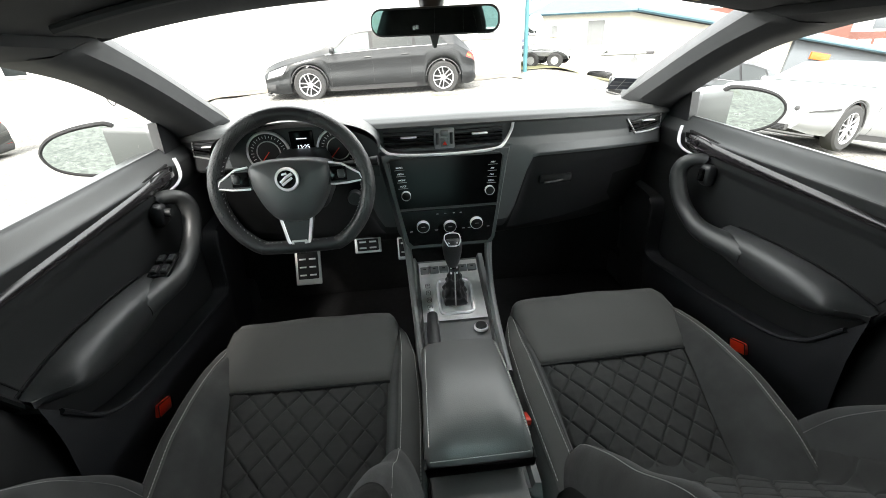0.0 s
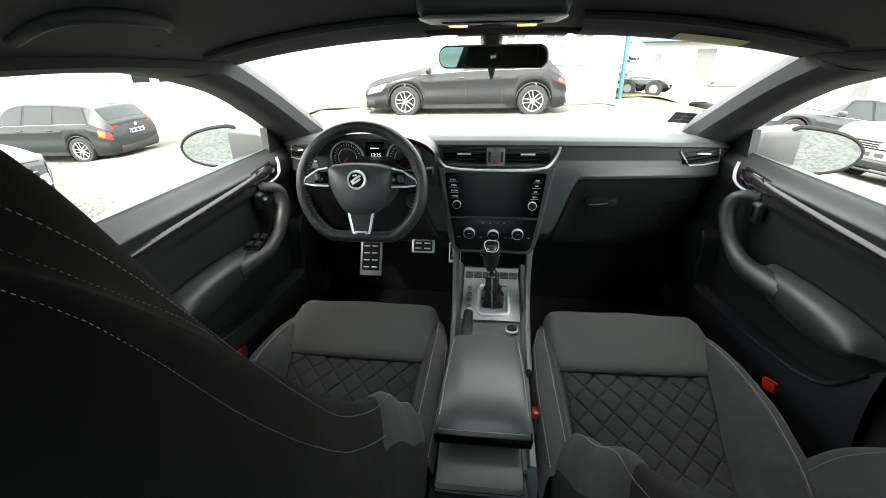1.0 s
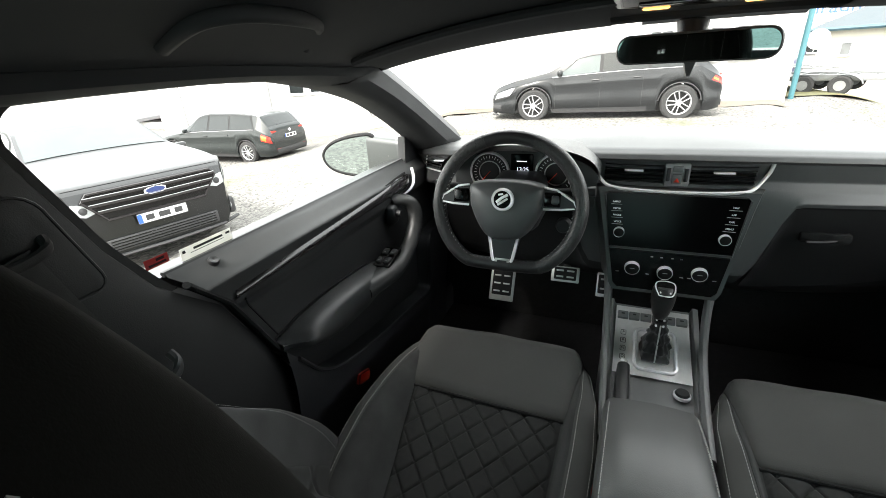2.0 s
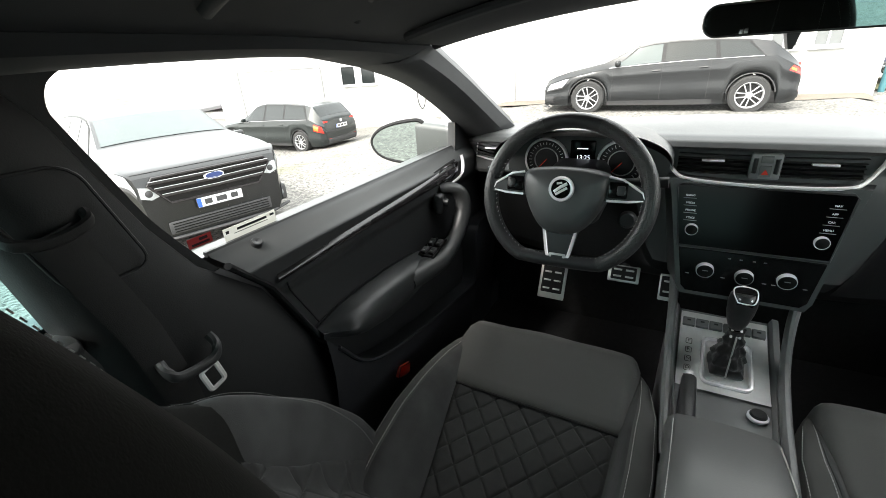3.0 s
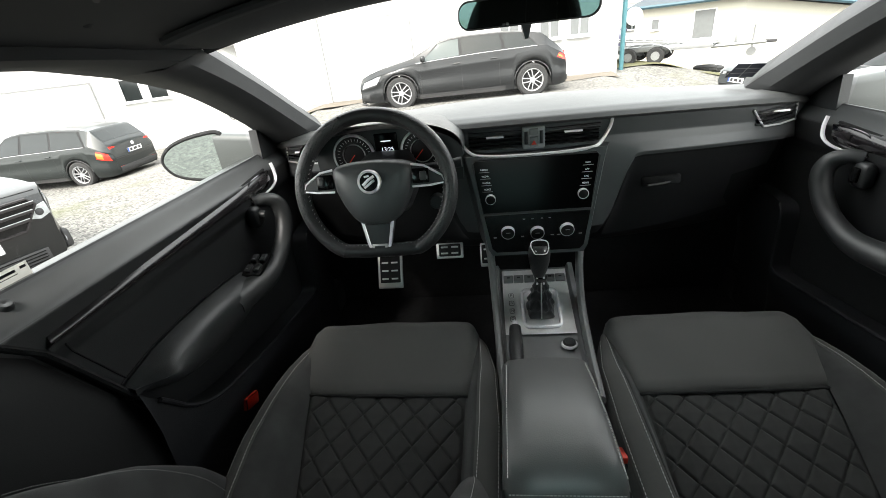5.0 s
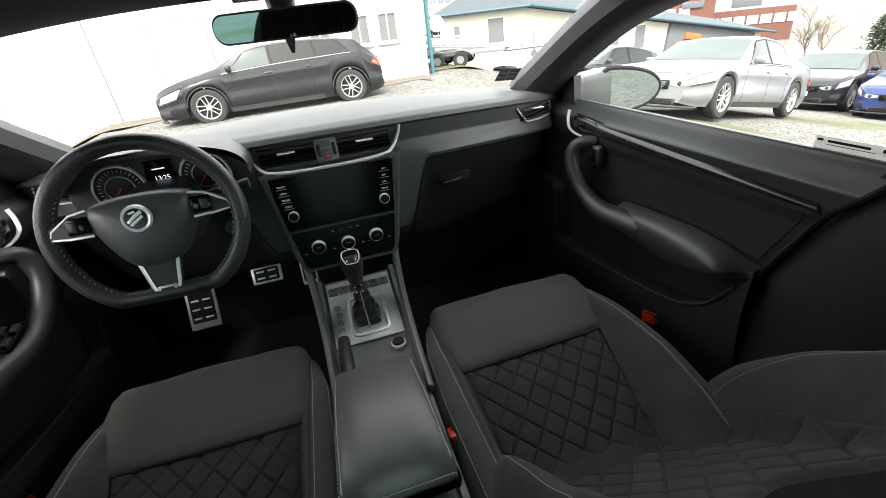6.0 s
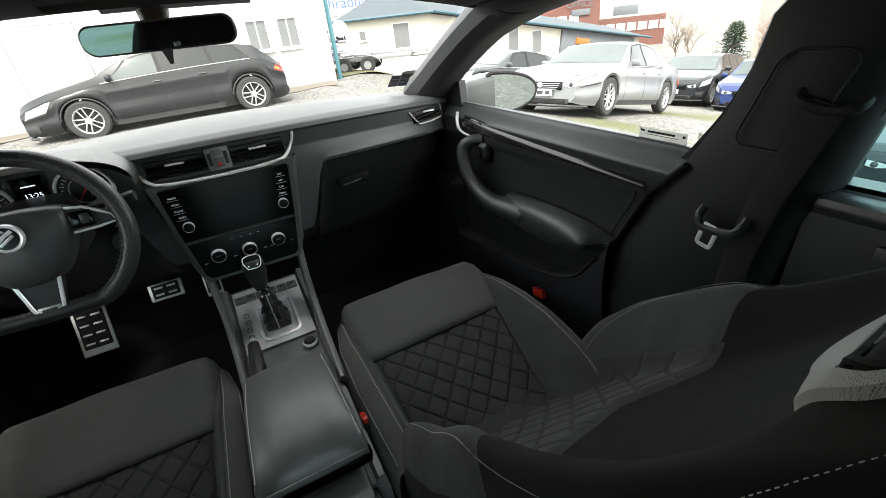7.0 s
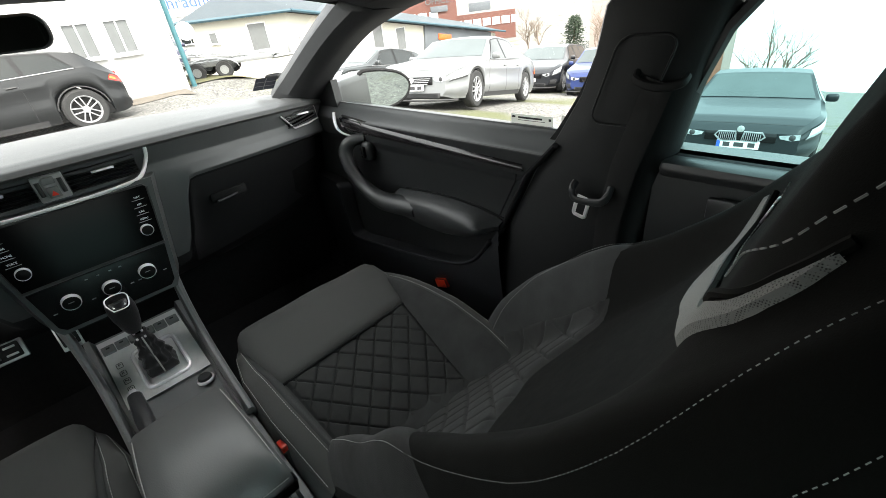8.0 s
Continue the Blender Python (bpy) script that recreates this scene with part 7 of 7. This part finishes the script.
for k in range(3):
    part("pale_window", moved(rbox((-0.4 + 1.4 * k, -0.25, 0.1), (1.0, 0.08, 0.8), 0.02), m @ Matrix.Rotation(radians(9.3), 4, "Y")), FRAME_WHITE, office)

# grey works building with a lettered board, far behind the pole
works = empty("works_building", (14, 44, -2), "grey works building with blue lettering along its top", "building")
W0, W1 = (6.5, 44.0), (26.0, 38.0)
part("wall", upright(W0, W1, -4, 4.6, 0.4), GREY_WALL, works)
part("band", upright((W0[0], W0[1] - 0.05), (W1[0], W1[1] - 0.05), 2.3, 4.3, 0.05), PLASTER, works)
letters("sign", "hradných di", 1.25, on_wall(W0, W1, 8.6, 3.25, 0.2) @ Matrix.Rotation(radians(90), 4, "X"), mat("sign_blue", (0.04, 0.10, 0.40), 0.5), works, "blue painted lettering", 0.02)
for t in (4.5, 6.5, 8.5, 10.5):
    window_in(W0, W1, t, 0.8, 1.4, 1.0, works, CAR_GLASS, 1)

# red-brick office block
BRICK = mat("red_brick_far", (0.115, 0.050, 0.038), 0.9, var=0.2, size=2)
block = empty("brick_block", (55, 52, -4), "red-brick office block with rows of white windows", "building")
K0, K1 = (44.0, 62.0), (62.0, 46.0)
part("wall", upright(K0, K1, -9, -1.4, 0.4), BRICK, block)
part("wall", upright((40.0, 60.0), (53.5, 50.5), -9, 1.9, 0.4), BRICK, block)
for t in [12.5 + 1.5 * k for k in range(7)]:
    window_in(K0, K1, t + 2.5, -2.7, 1.1, 0.9, block, FRAME_WHITE)
for t in [1.0 + 1.7 * k for k in range(8)]:
    window_in((40.0, 60.0), (53.5, 50.5), t, -0.9, 1.2, 0.9, block, FRAME_WHITE)
letters("sign", "OFFICE", 1.15, on_wall((40.0, 60.0), (53.5, 50.5), 13.6, 0.95, 0.2) @ Matrix.Rotation(radians(90), 4, "X"), DARK_GREY, block, "dark letters", 0.02)
part("number_bar", moved(rbox((0, -0.1, 0), (2.6, 0.1, 0.8), 0.02), on_wall((40.0, 60.0), (53.5, 50.5), 13.8, -0.1, 0.1)), DARK_GREY, block)
part("roof_board", moved(rbox((0, 0, 0), (3.4, 0.2, 1.2), 0.02), on_wall(K0, K1, 18.5, -0.5, 0.0)), DARK_GREY, block)

# tall brick and beige hall on the falling side
PINK_BRICK = mat("orange_brick", (0.22, 0.10, 0.065), 0.9, var=0.12, size=1.5)
BEIGE = mat("beige_panel", (0.32, 0.26, 0.23), 0.8, var=0.06, size=1)
tall = empty("tall_hall", (33, 12, -5), "tall beige and orange-brick hall", "building")
part("wall", upright((32.0, 16.6), (34.2, 7.7), -8, -3.3, 0.5), PINK_BRICK, tall)
part("upper_wall", upright((32.0, 16.6), (34.2, 7.7), -3.3, 2.5, 0.5), BEIGE, tall)
part("wall", upright((34.2, 7.7), (46, 11), -8, 2.5, 0.5), BEIGE, tall)
part("down_pipe", tube([(32.6, 13.6, -6), (32.6, 13.6, 2.4)], 0.10, None, 8, up=(0, 1, 0)), FRAME_WHITE, tall)

# trees
BARK = mat("grey_bark", (0.16, 0.12, 0.09), 0.95, var=0.3, size=12, bump=0.5, fine=60)
LEAF = mat("dark_evergreen", (0.035, 0.055, 0.03), 0.9, var=0.5, size=3)


def bare_tree(at, height, seed, label, spread=0.55):
    rnd = random.Random(seed)
    t = empty("bare_tree", at, label, "tree", "bare trees")
    trunk, twigs = [], []

    def grow(p, d, length, r, depth):
        pts = [p]
        for k in range(4):
            d = (d + Vector((rnd.uniform(-0.18, 0.18), rnd.uniform(-0.18, 0.18), rnd.uniform(-0.03, 0.12)))).normalized()
            pts.append(pts[-1] + d * length / 4)
        rad = [r * (1 - 0.11 * k) for k in range(5)]
        (trunk if depth < 2 else twigs).append(tube(pts, rad, None, 6 if depth < 3 else 4, up=(0.3, 0.9, 0.1)))
        if depth < 5:
            for k in range(3 if depth else 5):
                a = rnd.uniform(0, 2 * math.pi)
                tilt = rnd.uniform(0.35, 0.95) * spread * 1.6
                side = Vector((math.cos(a), math.sin(a), 0))
                q = pts[rnd.randint(2, 4)]
                grow(q, (d + side * tilt).normalized(), length * rnd.uniform(0.6, 0.8), r * 0.6, depth + 1)
    grow(Vector(at), Vector((0, 0, 1)), height * 0.36, height * 0.018, 0)
    part("trunk", join(*trunk), BARK, t)
    part("twigs", join(*twigs), BARK, t)


bare_tree((39.0, 27.0, lot_z(39, 27)), 4.4, 3, "bare winter tree beyond the office")
bare_tree((36.5, 24.0, lot_z(36.5, 24)), 3.6, 5, "low bare winter tree by the fence")
bare_tree((39.3, 6.5, lot_z(39.3, 6.5)), 8.4, 8, "round-crowned bare winter tree")
bare_tree((30.0, 14.6, lot_z(30, 14.6)), 3.6, 11, "bare shrub-like tree before a brick wall")
fir = empty("evergreen_tree", (34.6, 19.4, lot_z(34.6, 19.4)), "dark evergreen tree behind the fence", "tree")
rnd = random.Random(4)
fz0 = lot_z(34.6, 19.4)
part("trunk", tube([(34.6, 19.4, fz0), (34.6, 19.4, fz0 + 2.6)], [0.12, 0.05], None, 8, up=(0, 1, 0)), BARK, fir)
tri = []
for k in range(2600):
    h = rnd.random() ** 0.8
    a, rr = rnd.uniform(0, 6.283), (1 - h * 0.85) * 1.9 * rnd.random() ** 0.4 * (0.8 + 0.35 * math.sin(7 * h + 3 * rnd.random()))
    p = Vector((34.6 + rr * math.cos(a), 19.4 + rr * math.sin(a), fz0 + 0.3 + h * 2.8 + rnd.uniform(-0.1, 0.1)))
    e = [Vector((rnd.uniform(-1, 1), rnd.uniform(-1, 1), rnd.uniform(-0.6, 0.6))) * 0.13 for _ in range(3)]
    tri.append(([tuple(p + q) for q in e], [(0, 1, 2)]))
part("crown", join(*tri), LEAF, fir)
# wire fence behind the parked cars
fence = empty("wire_fence", (30, 22, -4), "thin grey wire fence", "fence")
FENCE = mat("fence_wire", (0.22, 0.23, 0.23), 0.6, 0.5)
for k in range(14):
    x, y = 24.5 + 0.62 * k, 22.5 - 0.75 * k
    part("post", tube([(x, y, lot_z(x, y)), (x, y, lot_z(x, y) + 1.3)], 0.03, None, 6, up=(0, 1, 0)), FENCE, fence)
for j in range(8):
    part("wire", tube([(24.5 + 0.62 * k, 22.5 - 0.75 * k, lot_z(24.5 + 0.62 * k, 22.5 - 0.75 * k) + 0.15 + 0.15 * j) for k in range(14)], 0.012, None, 4), FENCE, fence)

# car trailer on the grass by the pole
trailer = empty("car_trailer", (5, 13, 0), "galvanised car trailer with folded ramps", "trailer")
GALV = mat("galvanised_steel", (0.24, 0.245, 0.245), 0.45, 0.5, var=0.2, size=20)
TM = Matrix.Translation((5.0, 14.2, lot_z(5.0, 14.2) + 0.30)) @ Matrix.Rotation(radians(-28), 4, "Z")
part("bed", moved(rbox((0, 0, 0.1), (3.4, 1.6, 0.05), 0.01), TM), GALV, trailer)
for k in range(9):
    part("cross_bar", moved(rbox((-1.5 + 0.375 * k, 0, 0.14), (0.05, 1.55, 0.03), 0.005), TM), GALV, trailer)
for q in (-1, 1):
    part("side_rail", moved(rbox((0, q * 0.80, 0.12), (3.4, 0.06, 0.14), 0.01), TM), GALV, trailer)
    ramp = part("ramp", moved(rbox((0.3, q * 0.45, 0.30), (2.9, 0.32, 0.03), 0.008), TM @ Matrix.Rotation(radians(5), 4, "Y")), GALV, trailer)
    for k in range(10):
        part("rung", moved(rbox((-1.0 + 0.28 * k, q * 0.45, 0.325), (0.03, 0.30, 0.03), 0.004), TM @ Matrix.Rotation(radians(5), 4, "Y")), GALV, ramp)
    for dx in (-0.45, 0.30):
        wheel = part("wheel", moved(turned([(0.12, -0.07), (0.20, -0.07), (0.24, -0.04), (0.24, 0.04), (0.20, 0.07), (0.12, 0.06)], 20), TM @ Matrix.Translation((dx, q * 0.93, -0.06)) @ Matrix.Rotation(radians(90), 4, "X")), TYRE, trailer)
        part("rim", moved(turned([(0.0, 0.05), (0.10, 0.05), (0.125, 0.06), (0.13, -0.05)], 16), TM @ Matrix.Translation((dx, q * 0.93, -0.06)) @ Matrix.Rotation(radians(90 * q), 4, "X")), GALV, wheel)
    part("mudguard", moved(tube([(-0.08 + 0.80 * math.cos(a), q * 0.93, -0.02 + 0.30 * math.sin(a)) for a in [math.pi * k / 10 for k in range(11)]], 0.10, 0.012, 6, up=(0, 0, 1)), TM), GALV, trailer)
part("drawbar", moved(join(tube([(1.65, -0.5, 0.05), (2.9, 0, 0.05)], 0.05, None, 6), tube([(1.65, 0.5, 0.05), (2.9, 0, 0.05)], 0.05, None, 6)), TM), GALV, trailer)
part("winch_post", moved(rbox((2.2, 0, 0.25), (0.08, 0.10, 0.45), 0.01), TM), GALV, trailer)
part("hitch", moved(rbox((3.0, 0, 0.06), (0.30, 0.08, 0.08), 0.02), TM), UNPAINTED, trailer)
part("jockey_wheel", moved(join(tube([(2.6, 0.1, -0.1), (2.6, 0.1, 0.5)], 0.03, None, 8, up=(0, 1, 0)), turned([(0.0, -0.04), (0.12, -0.04), (0.12, 0.04), (0.0, 0.04)], 14, Matrix.Translation((2.6, 0.1, -0.18)) @ Matrix.Rotation(radians(90), 4, "X"))), TM), GALV, trailer)
for k, (x, y) in enumerate(((6.55, 13.9), (6.9, 14.2))):
    thing("old_tyre", turned([(0.17, -0.09), (0.26, -0.09), (0.32, -0.05), (0.32, 0.05), (0.26, 0.09), (0.17, 0.09)], 22, Matrix.Translation((x, y, lot_z(x, y) + 0.09))), TYRE, "old black tyre lying on the grass", "tyre", "old tyres")
# wall lamp box and hose reel on the pole
part("sign_disc", turned([(0.0, 0.02), (0.22, 0.02), (0.22, -0.02)], 20, Matrix.Translation((3.95, 12.6, 1.25)) @ Matrix.Rotation(radians(90), 4, "X")), PANEL_WHITE, pole)
